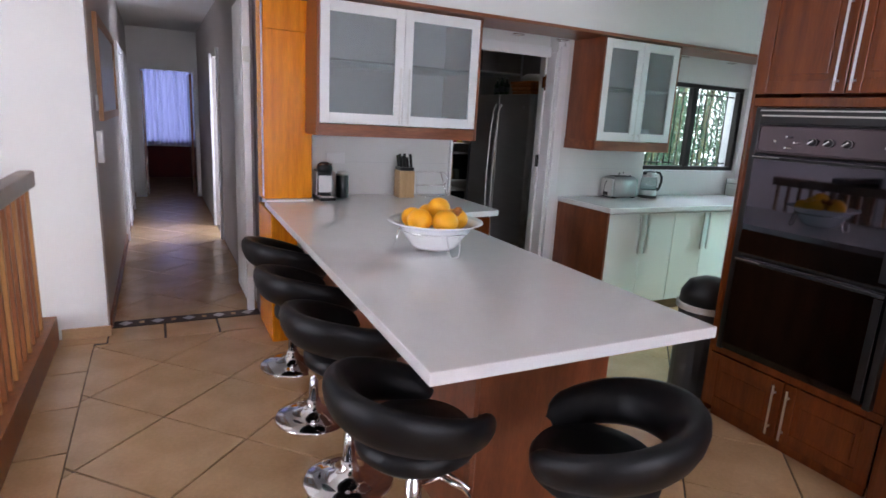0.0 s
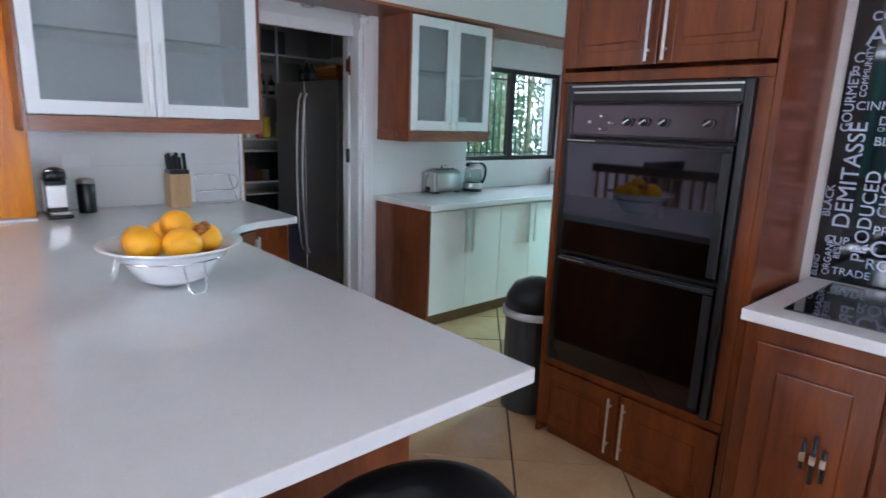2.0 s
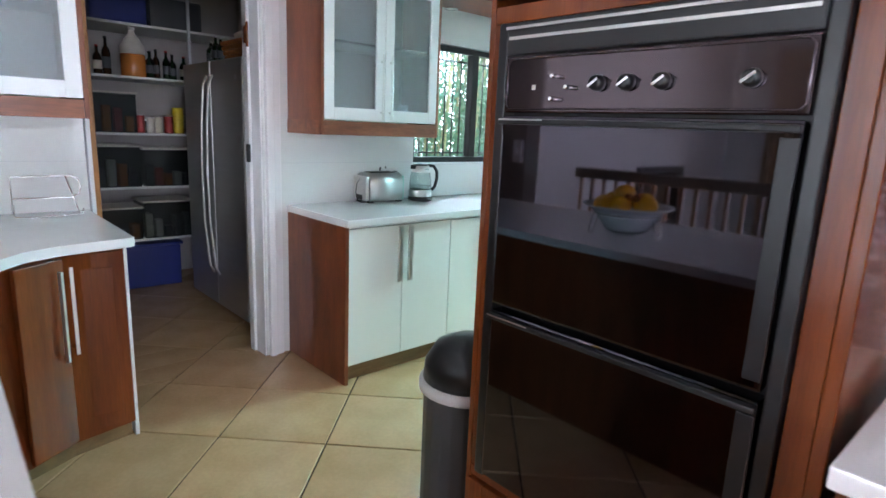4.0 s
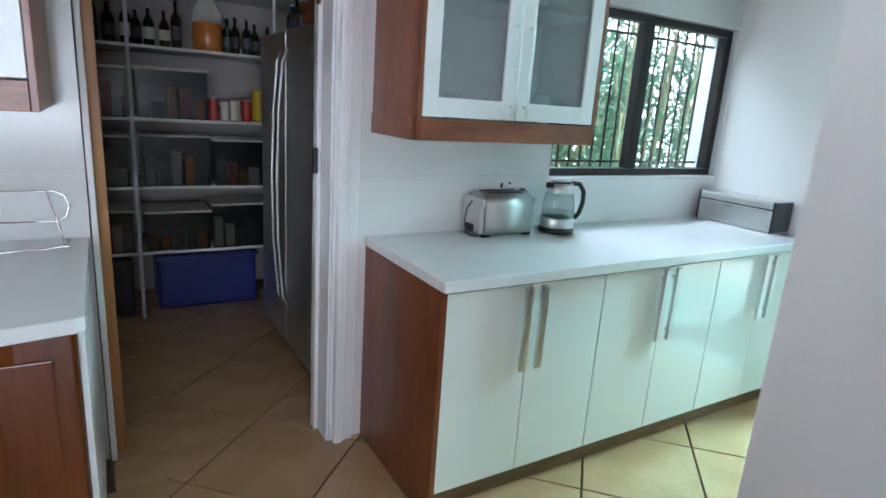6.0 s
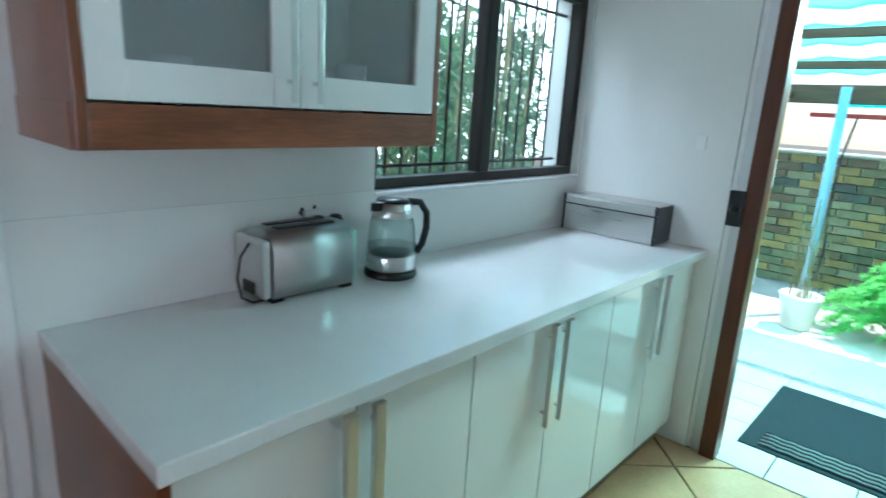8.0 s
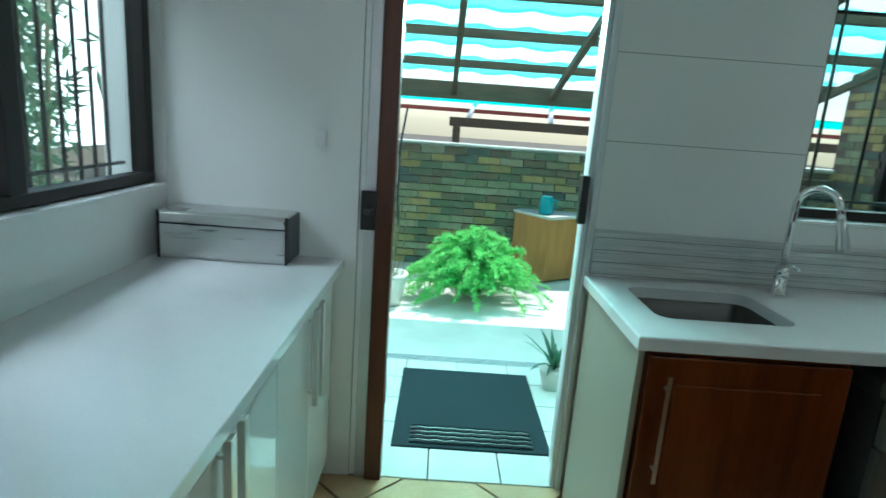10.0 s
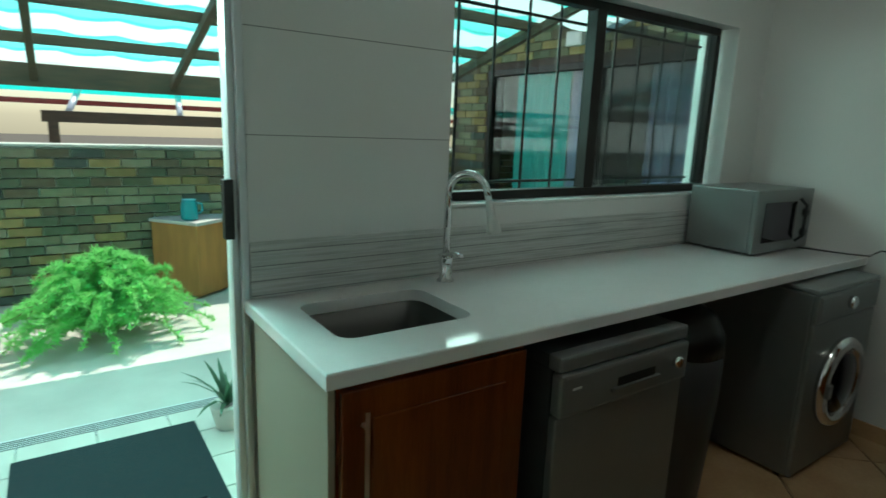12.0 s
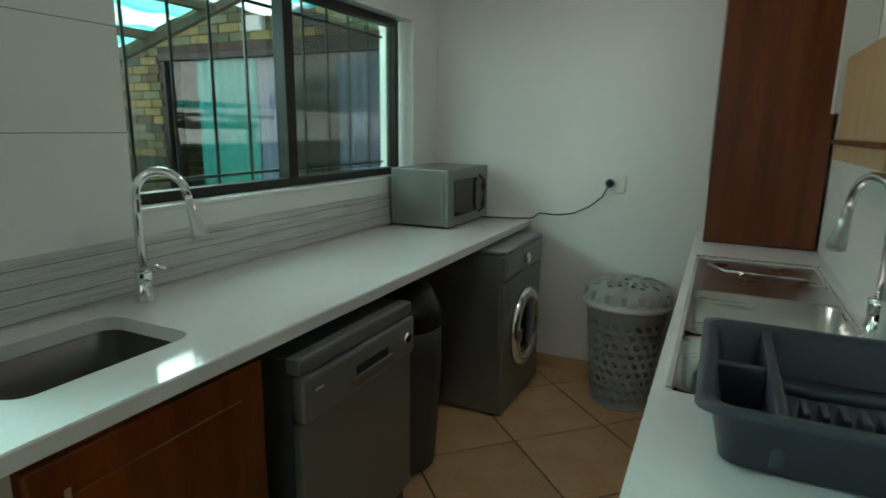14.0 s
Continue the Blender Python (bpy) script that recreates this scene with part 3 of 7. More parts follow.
setting("wall_bedroom_end", pierced(bmesh.new(), "x", 14.2, 14.4, (0.10, 0), (1.6, 2.6), [(0.35, 0.7, 1.4, 2.2)]), "paint", "far room wall with window")
setting("wall_pantry_left", boxed((2.55, 4.72, 0), (2.65, 6.7, 2.5)), "taupe_flat", "pantry side wall")
setting("wall_pantry_right", boxed((4.42, 4.50, 0), (4.52, 6.7, 2.5)), "taupe_flat", "pantry side wall")
setting("wall_pantry_back", boxed((2.55, 6.62, 0), (4.52, 6.75, 2.5)), "taupe_flat", "pantry back wall")
setting("wall_bulkhead", boxed((1.25, 3.92, 2.19), (5.90, 4.29, CEIL)), "paint", "white bulkhead over the wall cabinets")
setting("trim_bulkhead_left", boxed((1.30, 4.29, 2.19), (2.75, 4.52, CEIL)), "paint", "white bulkhead back part")
setting("trim_bulkhead_mid", boxed((2.75, 4.29, 2.19), (3.56, 4.40, CEIL)), "paint", "white bulkhead back part")
soffit = setting("trim_soffit", boxed((1.25, 3.90, 2.165), (5.90, 4.288, 2.188), 0.004), "cherry_x", "brown wooden soffit board under the bulkhead")
setting("cornice", boxed((3.87, -0.05, 2.64), (5.90, 0.02, CEIL), 0.01), "ceiling", "white cornice")
setting("cornice_kitchen", boxed((1.25, 3.85, 2.65), (5.90, 3.92, CEIL), 0.02), "ceiling", "white cornice")
setting("baseboard_hall", boxed((0.315, 4.58, 0.0), (0.33, 10.7, 0.08)), "cherry_x", "brown hallway skirting")
setting("baseboard_pillar", boxed((0.06, 4.433, 0.0), (0.33, 4.451, 0.07)), "floor_tile", "tile skirting at the wall end")
setting("baseboard_scullery", boxed((3.87, -0.05, 0.0), (5.20, -0.038, 0.08)), "floor_tile", "tile skirting in the scullery")

# joints of the large wall tiles
for i, z in enumerate((1.39, 1.69)):
    setting("trim_joint", boxed((5.8992, 2.02, z), (5.9005, 2.735, z + 0.0025)), "silver", "thin joint between wall tiles")
for i, z in enumerate((1.14,)):
    setting("trim_joint", boxed((3.56, 4.2885, z), (4.62, 4.2905, z + 0.003)), "basket", "thin joint between wall tiles")
    setting("trim_joint", boxed((1.56, 4.5185, z), (2.75, 4.5205, z + 0.003)), "basket", "thin joint between wall tiles")

# pantry door frame: moulded white jamb and orange timber jamb
j = setting("door_1", boxed((3.572, 4.255, 0), (3.612, 4.29, 2.10), 0.006), "white_frame", "white moulded pantry door frame")
part("architrave", boxed((3.612, 4.268, 0), (3.66, 4.289, 2.13), 0.008), "white_frame", j)
part("jamb", boxed((3.548, 4.291, 0), (3.559, 4.50, 2.06), 0.004), "white_frame", j)
part("stop", boxed((3.53, 4.40, 0), (3.548, 4.45, 2.05), 0.005), "white_frame", j)
part("head", boxed((2.78, 4.36, 2.02), (3.548, 4.40, 2.10), 0.006), "white_frame", j)
part("jamb", boxed((2.762, 4.56, 0), (2.81, 4.74, 2.06), 0.004), "oak", j, "honey-coloured timber jamb")
part("hinge", boxed((3.515, 4.38, 1.78), (3.53, 4.41, 1.87), 0.003), "cherry", j, "dark hinge")
part("hinge_pin", turned([(0.008, 0.0), (0.008, 0.12), (0.004, 0.13)], (3.522, 4.372, 1.76), 12), "cherry", j, "dark hinge pin")
part("hinge", boxed((3.515, 4.38, 1.14), (3.53, 4.41, 1.24), 0.003), "black", j, "dark hinge")
part("edge_board", boxed((2.755, 4.50, 0), (2.775, 4.558, 2.10), 0.004), "white_frame", j)


def steel_window(name, along, plane, a0, a1, z0, z1, mid, label, bars):
    """A dark sliding window with two panes and a burglar grille outside."""
    def B(p, q, f0, f1, bv=0.004):
        return boxed((p[0], plane + f0, p[1]), (q[0], plane + f1, q[1]), bv) if along == "x" else boxed((plane + f0, p[0], p[1]), (plane + f1, q[0], q[1]), bv)
    w = setting(name, B((a0, z0), (a1, z0 + 0.035), 0, 0.06), "window_black", label)
    part("window_frame", B((a0, z1 - 0.035), (a1, z1), 0, 0.06), "window_black", w)
    part("window_frame", B((a0, z0 + 0.035), (a0 + 0.035, z1 - 0.035), 0, 0.06), "window_black", w)
    part("window_frame", B((a1 - 0.045, z0 + 0.035), (a1, z1 - 0.035), 0, 0.06), "window_black", w)
    part("mullion", B((mid - 0.03, z0 + 0.035), (mid + 0.03, z1 - 0.035), -0.01, 0.05), "window_black", w)
    for p0, p1, f in ((a0 + 0.035, mid - 0.03, 0.02), (mid + 0.03, a1 - 0.045, 0.035)):
        pane = part("pane", B((p0, z0 + 0.035), (p1, z1 - 0.035), f, f + 0.004, 0), "pane", w, "clear glass pane")
        pane.visible_shadow = False
    out = 0.11
    n = bars
    for i in range(n):
        a = a0 + 0.05 + (a1 - a0 - 0.1) * (i + 0.5) / n
        pts = [(a, plane + out, z0 + 0.01), (a, plane + out, z1 - 0.01)] if along == "x" else [(plane + out, a, z0 + 0.01), (plane + out, a, z1 - 0.01)]
        part("bar", bar(pts, 0.0065, 6), "window_black", w)
    for z in (z0 + 0.06, z1 - 0.08):
        pts = [(a0, plane + out, z), (a1, plane + out, z)] if along == "x" else [(plane + out, a0, z), (plane + out, a1, z)]
        part("bar", bar(pts, 0.007, 6), "window_black", w)
    return w


w1 = steel_window("window_1", "x", 4.325, 4.632, 5.888, 1.137, 1.933, 5.213, "dark metal sliding window with burglar bars over the counter", 15)
part("window_sill", boxed((4.63, 4.282, 1.122), (5.89, 4.325, 1.136), 0.004), "wall_tile", w1)
w2 = steel_window("window_2", "y", 5.965, 0.30, 2.018, 1.162, 1.988, 1.215, "dark metal sliding window with burglar bars over the sink", 9)
part("fly_screen", boxed((6.06, 0.34, 1.20), (6.063, 1.18, 1.94)), "fly_mesh", w2, "dark fly mesh")
part("window_sill", boxed((5.894, 0.25, 1.146), (5.965, 2.02, 1.161), 0.004), "wall_tile", w2)

# windows of the stairwell, the dining side and the far room, with curtains


def curtain(name, a0, a1, fixed, z0, z1, along, mat, label, folds=14, depth=0.03, seed=3):
    rnd, n, rows = random.Random(seed), folds * 8, 6
    bm = bmesh.new()
    ph = [rnd.uniform(0.7, 1.3) for _ in range(folds + 1)]
    for side in (0, 1):
        grid = []
        for k in range(rows + 1):
            z, row = z0 + (z1 - z0) * k / rows, []
            for i in range(n + 1):
                a = a0 + (a1 - a0) * i / n
                d = depth * ph[i * folds // n] * math.sin(2 * math.pi * i / 8) * (1.15 - 0.3 * k / rows) + side * 0.004
                row.append(bm.verts.new((a, fixed + d, z) if along == "x" else (fixed + d, a, z)))
            grid.append(row)
        for p, q in zip(grid, grid[1:]):
            for i in range(n):
                bm.faces.new((p[i], p[i + 1], q[i + 1], q[i])).smooth = True
    return whole(name, bm, mat, label, "curtain", at=((a0, fixed, z0) if along == "x" else (fixed, a0, z0)))


curtain("curtain", 0.30, 1.42, 14.172, 0.62, 2.25, "x", "curtain", "pale lilac sheer curtain at the far room window", 11)
curtain("curtain", 0.0, 0.9, -3.572, 0.1, 2.55, "y", "teal_curtain", "pale curtain drawn aside at the stairwell window", 9)
curtain("curtain", 2.5, 3.2, -3.572, 0.1, 2.55, "y", "teal_curtain", "pale curtain drawn aside at the stairwell window", 7, seed=5)
for nm, a, b in (("window_3", (-3.68, 0.3, 0.5), (-3.62, 2.9, 0.56)), ("window_3_head", (-3.68, 0.3, 2.44), (-3.62, 2.9, 2.5)), ("window_3_mullion", (-3.68, 1.57, 0.56), (-3.62, 1.63, 2.44)),
                 ("window_4", (-0.2, -3.55, 0.6), (2.6, -3.49, 0.66)), ("window_4_head", (-0.2, -3.55, 2.34), (2.6, -3.49, 2.4)), ("window_4_mullion", (1.17, -3.55, 0.66), (1.23, -3.49, 2.34))):
    setting(nm, boxed(a, b, 0.006), "window_black", "dark window frame member")

for nm, a, b, m in (("backdrop_west", (-4.3, -0.3, -0.8), (-4.28, 3.9, 3.0), "day_west"), ("backdrop_south", (-0.9, -4.22, 0.1), (3.3, -4.2, 2.9), "day_south"), ("backdrop_far", (0.0, 14.9, 0.3), (1.8, 14.92, 2.6), "day_far"), ("backdrop_side", (2.60, 7.0, 0.4), (2.61, 8.4, 2.3), "day_side")):
    setting(nm, boxed(a, b), m, "bright hazy daylight outside a window")

# ---- floor tiles ----
R2 = math.sqrt(0.5)


def tile_mesh(name, poly, thick=0.009):
    """One tile with a slightly rounded rim."""
    bm = bmesh.new()
    cx, cy = sum(p[0] for p in poly) / len(poly), sum(p[1] for p in poly) / len(poly)
    def ring(inset, z):
        out = []
        for x, y in poly:
            d = math.hypot(x - cx, y - cy) or 1
            k = max(0.0, 1 - inset / d)
            out.append(bm.verts.new((cx + (x - cx) * k, cy + (y - cy) * k, z)))
        return out
    a, b, c = ring(0.006, -thick), ring(0.006, -0.0018), ring(0.0095, 0.0)
    n = len(poly)
    for p, q in ((a, b), (b, c)):
        for i in range(n):
            bm.faces.new((p[i], p[(i + 1) % n], q[(i + 1) % n], q[i]))
    bm.faces.new(c)
    return mesh_of(name, bm, M["floor_tile"])


def lay_tiles(parent, rects, side, u0, v0):
    """Beige tiles laid on the diagonal over joined rectangles, cut at the edges of the room."""
    h = side / 2
    full = tile_mesh("tile", [(0, -h / R2), (h / R2, 0), (0, h / R2), (-h / R2, 0)])
    within = lambda x, y: any(r[0] - 1e-6 <= x <= r[2] + 1e-6 and r[1] - 1e-6 <= y <= r[3] + 1e-6 for r in rects)
    us = [(x + y) * R2 for r in rects for x in (r[0], r[2]) for y in (r[1], r[3])]
    vs = [(y - x) * R2 for r in rects for x in (r[0], r[2]) for y in (r[1], r[3])]
    for i in range(math.floor((min(us) - u0) / side) - 1, math.ceil((max(us) - u0) / side) + 1):
        for k in range(math.floor((min(vs) - v0) / side) - 1, math.ceil((max(vs) - v0) / side) + 1):
            u, v = u0 + (i + 0.5) * side, v0 + (k + 0.5) * side
            cx, cy = (u - v) * R2, (u + v) * R2
            poly = [(cx, cy - h / R2), (cx + h / R2, cy), (cx, cy + h / R2), (cx - h / R2, cy)]
            edge = [(cx + s * dx, cy + s * dy) for s in (0.5, 0.999) for dx, dy in ((0, h / R2), (h / R2, 0), (0, -h / R2), (-h / R2, 0))] + [((p[0] + q[0]) / 2, (p[1] + q[1]) / 2) for p, q in zip(poly, poly[1:] + poly[:1])]
            if all(within(*p) for p in edge):
                ob = new("tile", full)
                ob.location, ob.parent = (cx, cy, 0), parent
                continue
            for r in rects:
                cut = clip(poly, *r)
                if len(cut) < 3:
                    continue
                area = abs(sum(cut[m - 1][0] * cut[m][1] - cut[m][0] * cut[m - 1][1] for m in range(len(cut)))) / 2
                if area < 0.0008:
                    continue
                mx, my = sum(p[0] for p in cut) / len(cut), sum(p[1] for p in cut) / len(cut)
                ob = new("tile", tile_mesh("tile", [(p[0] - mx, p[1] - my) for p in cut]))
                ob.location, ob.parent = (mx, my, 0), parent
# ---- kitchen: peninsula, cabinets, oven tower ----


def bar_handle(parent, x, y, z0, z1, out, name="handle", w=0.012):
    """Upright flat bar handle on two short posts; out: the way that the door faces."""
    bm = bmesh.new()
    ox, oy = out
    box(bm, (x + ox * 0.022 - w / 2, y + oy * 0.022 - w / 2, z0), (x + ox * 0.034 + w / 2, y + oy * 0.034 + w / 2, z1), 0.002)
    for z in (z0 + 0.04, z1 - 0.04):
        box(bm, (x - 0.004, y - 0.004, z - 0.004), (x + ox * 0.03 + 0.004, y + oy * 0.03 + 0.004, z + 0.004))
    return part(name, bm, "handle", parent, "satin metal bar handle")


def glazed_door(parent, x0, x1, y, z0, z1, handle_x):
    """White framed door with frosted glass, facing the room."""
    d = part("door", boxed((x0, y, z0), (x0 + 0.058, y + 0.02, z1), 0.002), "white_frame", parent, "white framed door with frosted glass")
    part("stile", boxed((x1 - 0.058, y, z0), (x1, y + 0.02, z1), 0.002), "white_frame", d)
    part("rail", boxed((x0 + 0.058, y, z0), (x1 - 0.058, y + 0.02, z0 + 0.065), 0.002), "white_frame", d)
    part("rail", boxed((x0 + 0.058, y, z1 - 0.065), (x1 - 0.058, y + 0.02, z1), 0.002), "white_frame", d)
    part("pane", boxed((x0 + 0.058, y + 0.009, z0 + 0.065), (x1 - 0.058, y + 0.014, z1 - 0.065)), "etched", d, "frosted glass")
    bar_handle(d, handle_x, y, z0 + 0.01, z0 + 0.36, (0, -1), w=0.014)
    return d


def wall_cabinet(x0, x1, yf, yb, z0, z1, label):
    c = thing("wall_cabinet", (x0, yb, z0), label, "cabinet", "glazed wall cabinets")
    o = Vector((x0, yb, z0))
    L = lambda x, y, z: (x - o.x, y - o.y, z - o.z)
    part("side", boxed(L(x0, yf + 0.001, z0), L(x0 + 0.018, yb, z1), 0.002), "mahogany", c, "red-brown side panel")
    part("side", boxed(L(x1 - 0.018, yf + 0.001, z0), L(x1, yb, z1), 0.002), "mahogany", c)
    part("bottom", boxed(L(x0 + 0.018, yf + 0.022, z0 + 0.02), L(x1 - 0.018, yb, z0 + 0.04)), "cherry_x", c)
    part("shelf", boxed(L(x0 + 0.018, yf + 0.024, (z0 + z1) / 2 + 0.05), L(x1 - 0.018, yb, (z0 + z1) / 2 + 0.065)), "grey_plastic", c, "dark thin shelf edge")
    part("back", boxed(L(x0 + 0.018, yb - 0.012, z0 + 0.04), L(x1 - 0.018, yb - 0.002, z1)), "shelf", c)
    part("pelmet", boxed(L(x0 + 0.019, yf + 0.002, z0), L(x1 - 0.019, yf + 0.022, z0 + 0.075), 0.002), "cherry_x", c, "brown wooden pelmet")
    part("pelmet_side", boxed(L(x0 - 0.003, yf + 0.022, z0 - 0.001), L(x0 - 0.0005, yb, z0 + 0.075)), "cherry_x", c)
    m = (x0 + x1) / 2
    for a, b, h in ((x0 + 0.02, m - 0.002, m - 0.03), (m + 0.002, x1 - 0.02, m + 0.03)):
        d = glazed_door(c, a - o.x, b - o.x, yf - o.y, 0.08, z1 - z0 - 0.01, h - o.x)
    return c


wall_cabinet(1.545, 2.68, 3.97, 4.52, 1.350, 2.163, "white framed glazed wall cabinet with red-brown sides over the coffee corner")
wall_cabinet(3.712, 4.518, 3.92, 4.29, 1.314, 2.163, "white framed glazed wall cabinet with red-brown sides over the toaster")

# glasses and cups on the cabinet floors
for x, y, z, r, h in ((1.78, 4.09, 1.3855, 0.035, 0.09), (1.88, 4.10, 1.3855, 0.035, 0.10), (1.98, 4.09, 1.3855, 0.04, 0.08), (2.25, 4.09, 1.3855, 0.03, 0.13), (2.34, 4.10, 1.3855, 0.035, 0.09), (2.46, 4.09, 1.3855, 0.035, 0.12), (3.90, 4.01, 1.3755, 0.035, 0.10), (4.22, 4.01, 1.3755, 0.035, 0.10), (4.32, 4.02, 1.3755, 0.035, 0.12)):
    whole("drinking_cup", turned([(r * 0.8, 0), (r, h), (r * 0.93, h - 0.001), (r * 0.75, 0.006), (0.002, 0.005)], (x, y, z), 20), "china", "white cup standing inside the glazed wall cabinet", "cup", "cups in the cabinets", at=(x, y, z))

# peninsula
whole("countertop", prism(bmesh.new(), [(1.21, 1.52), (2.215, 1.52), (2.215, 3.32), (2.27, 3.47), (2.37, 3.59), (2.49, 3.65), (2.725, 3.685), (2.745, 3.70), (2.745, 4.518), (1.57, 4.518), (1.57, 4.26), (1.275, 4.26)], 0.862, 0.90, 0.004),
      "quartz", "white quartz peninsula countertop with a flared end", "countertop", at=(1.7, 3.0, 0.862))
p = thing("peninsula_base", (1.75, 3.0, 0), "red-brown wooden base under the white peninsula", "cabinet")
part("end_panel", boxed((-0.16, -1.10, 0.0), (0.40, -1.075, 0.862), 0.003), "mahogany", p)
part("side_panel", boxed((-0.18, -1.10, 0.0), (-0.162, 1.51, 0.862), 0.002), "mahogany", p, "red-brown side boards")
part("side_panel", boxed((0.385, -1.075, 0.0), (0.40, 0.45, 0.862), 0.002), "mahogany", p)
part("carcass", boxed((-0.16, -1.073, 0.02), (0.383, 1.50, 0.860)), "mahogany", p)
c = thing("base_cabinet", (2.45, 4.1, 0), "dark cherry base cabinet with slim bar handles beside the pantry doorway", "cabinet")
part("carcass", prism(bmesh.new(), [(-0.28, -0.56), (-0.15, -0.50), (0.04, -0.375), (0.268, -0.325), (0.268, 0.41), (-0.28, 0.41)], 0.08, 0.86), "cherry", c)
part("plinth", prism(bmesh.new(), [(-0.28, -0.50), (0.04, -0.33), (0.262, -0.28), (0.262, 0.41), (-0.28, 0.41)], 0.0, 0.08), "plinth", c)
d = part("door", boxed((0.055, -0.352, 0.10), (0.262, -0.33, 0.84), 0.004), "cherry", c, "dark raised wooden door")
part("panel", boxed((0.10, -0.360, 0.16), (0.22, -0.352, 0.78), 0.006), "cherry", d)
bar_handle(d, 0.075, -0.352, 0.45, 0.80, (0, -1))
dm = pose(-0.13, -0.50, 0, 0, 0, 34)
d = part("door", box(bmesh.new(), (0.01, -0.02, 0.10), (0.20, 0.0, 0.84), 0.004, dm), "cherry", c, "dark wooden corner door")
part("handle", box(bmesh.new(), (0.16, -0.05, 0.45), (0.172, -0.036, 0.80), 0.002, dm), "handle", d, "satin metal bar handle")
part("end_panel", boxed((0.270, -0.30, 0.0), (0.286, 0.40, 0.86), 0.002), "white_frame", c, "white end panel")

# pine column and arch
p = thing("pine_column", (1.455, 4.4, 0), "orange varnished pine column with an arched bracket", "column", kind="structure")
part("post", boxed((-0.18, -0.135, 0.902), (0.135, 0.115, 2.72), 0.006), "pine", p)
part("foot", boxed((-0.185, -0.40, 0.0), (-0.02, 0.09, 0.858), 0.012), "pine", p)
bm = bmesh.new()
pts = [(0.135, 1.98)] + [(0.135 - 0.20 * (1 - math.cos(radians(a))), 1.98 + 0.30 * math.sin(radians(a))) for a in range(10, 91, 10)] + [(-0.18, 2.30), (-0.18, 1.98)]
f0 = [bm.verts.new((x, -0.165, z)) for x, z in pts]
f1 = [bm.verts.new((x, -0.137, z)) for x, z in pts]
bm.faces.new(f0[::-1]), bm.faces.new(f1)
for i in range(len(pts)):
    bm.faces.new((f0[i], f0[(i + 1) % len(pts)], f1[(i + 1) % len(pts)], f1[i]))
part("bracket", bm, "pine", p)
part("edge_strip", boxed((-0.186, -0.14, 0.93), (-0.181, -0.10, 2.3), 0.002), "white_frame", p, "white painted edge")
whole("upstand", boxed((1.275, 4.20, 0.9005), (1.585, 4.258, 0.914), 0.003), "quartz", "short white upstand at the foot of the pine column", "upstand", at=(1.4, 4.23, 0.9005))
setting("wall_brick_pier", boxed((1.285, 4.52, 0), (1.299, 4.74, 2.72)), "hall_brick", "dark face-brick pier at the hallway mouth")

# white counter run below the window
c0 = Vector((3.70, 4.29, 0))
whole("countertop", boxed((3.698, 3.643, 0.862), (5.898, 4.288, 0.90), 0.004), "quartz", "white quartz countertop below the garden window", "countertop", at=(4.7, 4.0, 0.862))
whole("end_panel", boxed((3.702, 3.665, 0.0), (3.724, 4.286, 0.860), 0.002), "mahogany", "red-brown wooden end panel of the white cabinets", "panel", at=(3.7, 4.0, 0))
for k in range(3):
    x0, x1 = 3.726 + k * 0.716, 3.726 + (k + 1) * 0.716 - 0.002
    c = thing("base_cabinet", (x0, 4.255, 0), "white gloss base cabinet with long bar handles", "cabinet", "white gloss base cabinets")
    w = x1 - x0
    part("carcass", boxed((0, -0.555, 0.10), (w, 0.0, 0.858)), "white_frame", c)
    part("plinth", boxed((0, -0.53, 0.0), (w, -0.51, 0.10)), "plinth", c, "brown plinth")
    for a, b, h in ((0.002, w / 2 - 0.0015, w / 2 - 0.035), (w / 2 + 0.0015, w - 0.002, w / 2 + 0.035)):
        d = part("door", boxed((a, -0.576, 0.10), (b, -0.557, 0.845), 0.002), "gloss", c)
        bar_handle(d, h, -0.576, 0.53, 0.845, (0, -1), w=0.028)

# oven tower
T = thing("oven_tower", (3.275, 1.880, 0), "dark cherry tall oven housing with black double oven", "cabinet")
T.scale = (1, 0.968, 1)
part("side", boxed((0.0, -0.452, 0.0), (0.508, -0.425, 2.68), 0.003), "cherry", T)
part("side", boxed((0.0, 0.433, 0.0), (0.508, 0.452, 2.68), 0.003), "cherry", T)
part("plinth", boxed((0.03, -0.40, 0.0), (0.05, 0.40, 0.06)), "cherry", T)
part("rail", boxed((0.0, -0.424, 0.365), (0.02, 0.432, 0.398), 0.003), "cherry", T)
part("rail", boxed((0.0, -0.424, 1.634), (0.02, 0.432, 1.675), 0.003), "cherry", T)
part("carcass", boxed((0.30, -0.398, 0.06), (0.505, 0.398, 2.66)), "cherry", T)
part("crown", boxed((-0.01, -0.455, 2.24), (0.508, 0.455, 2.68), 0.01), "cherry", T)


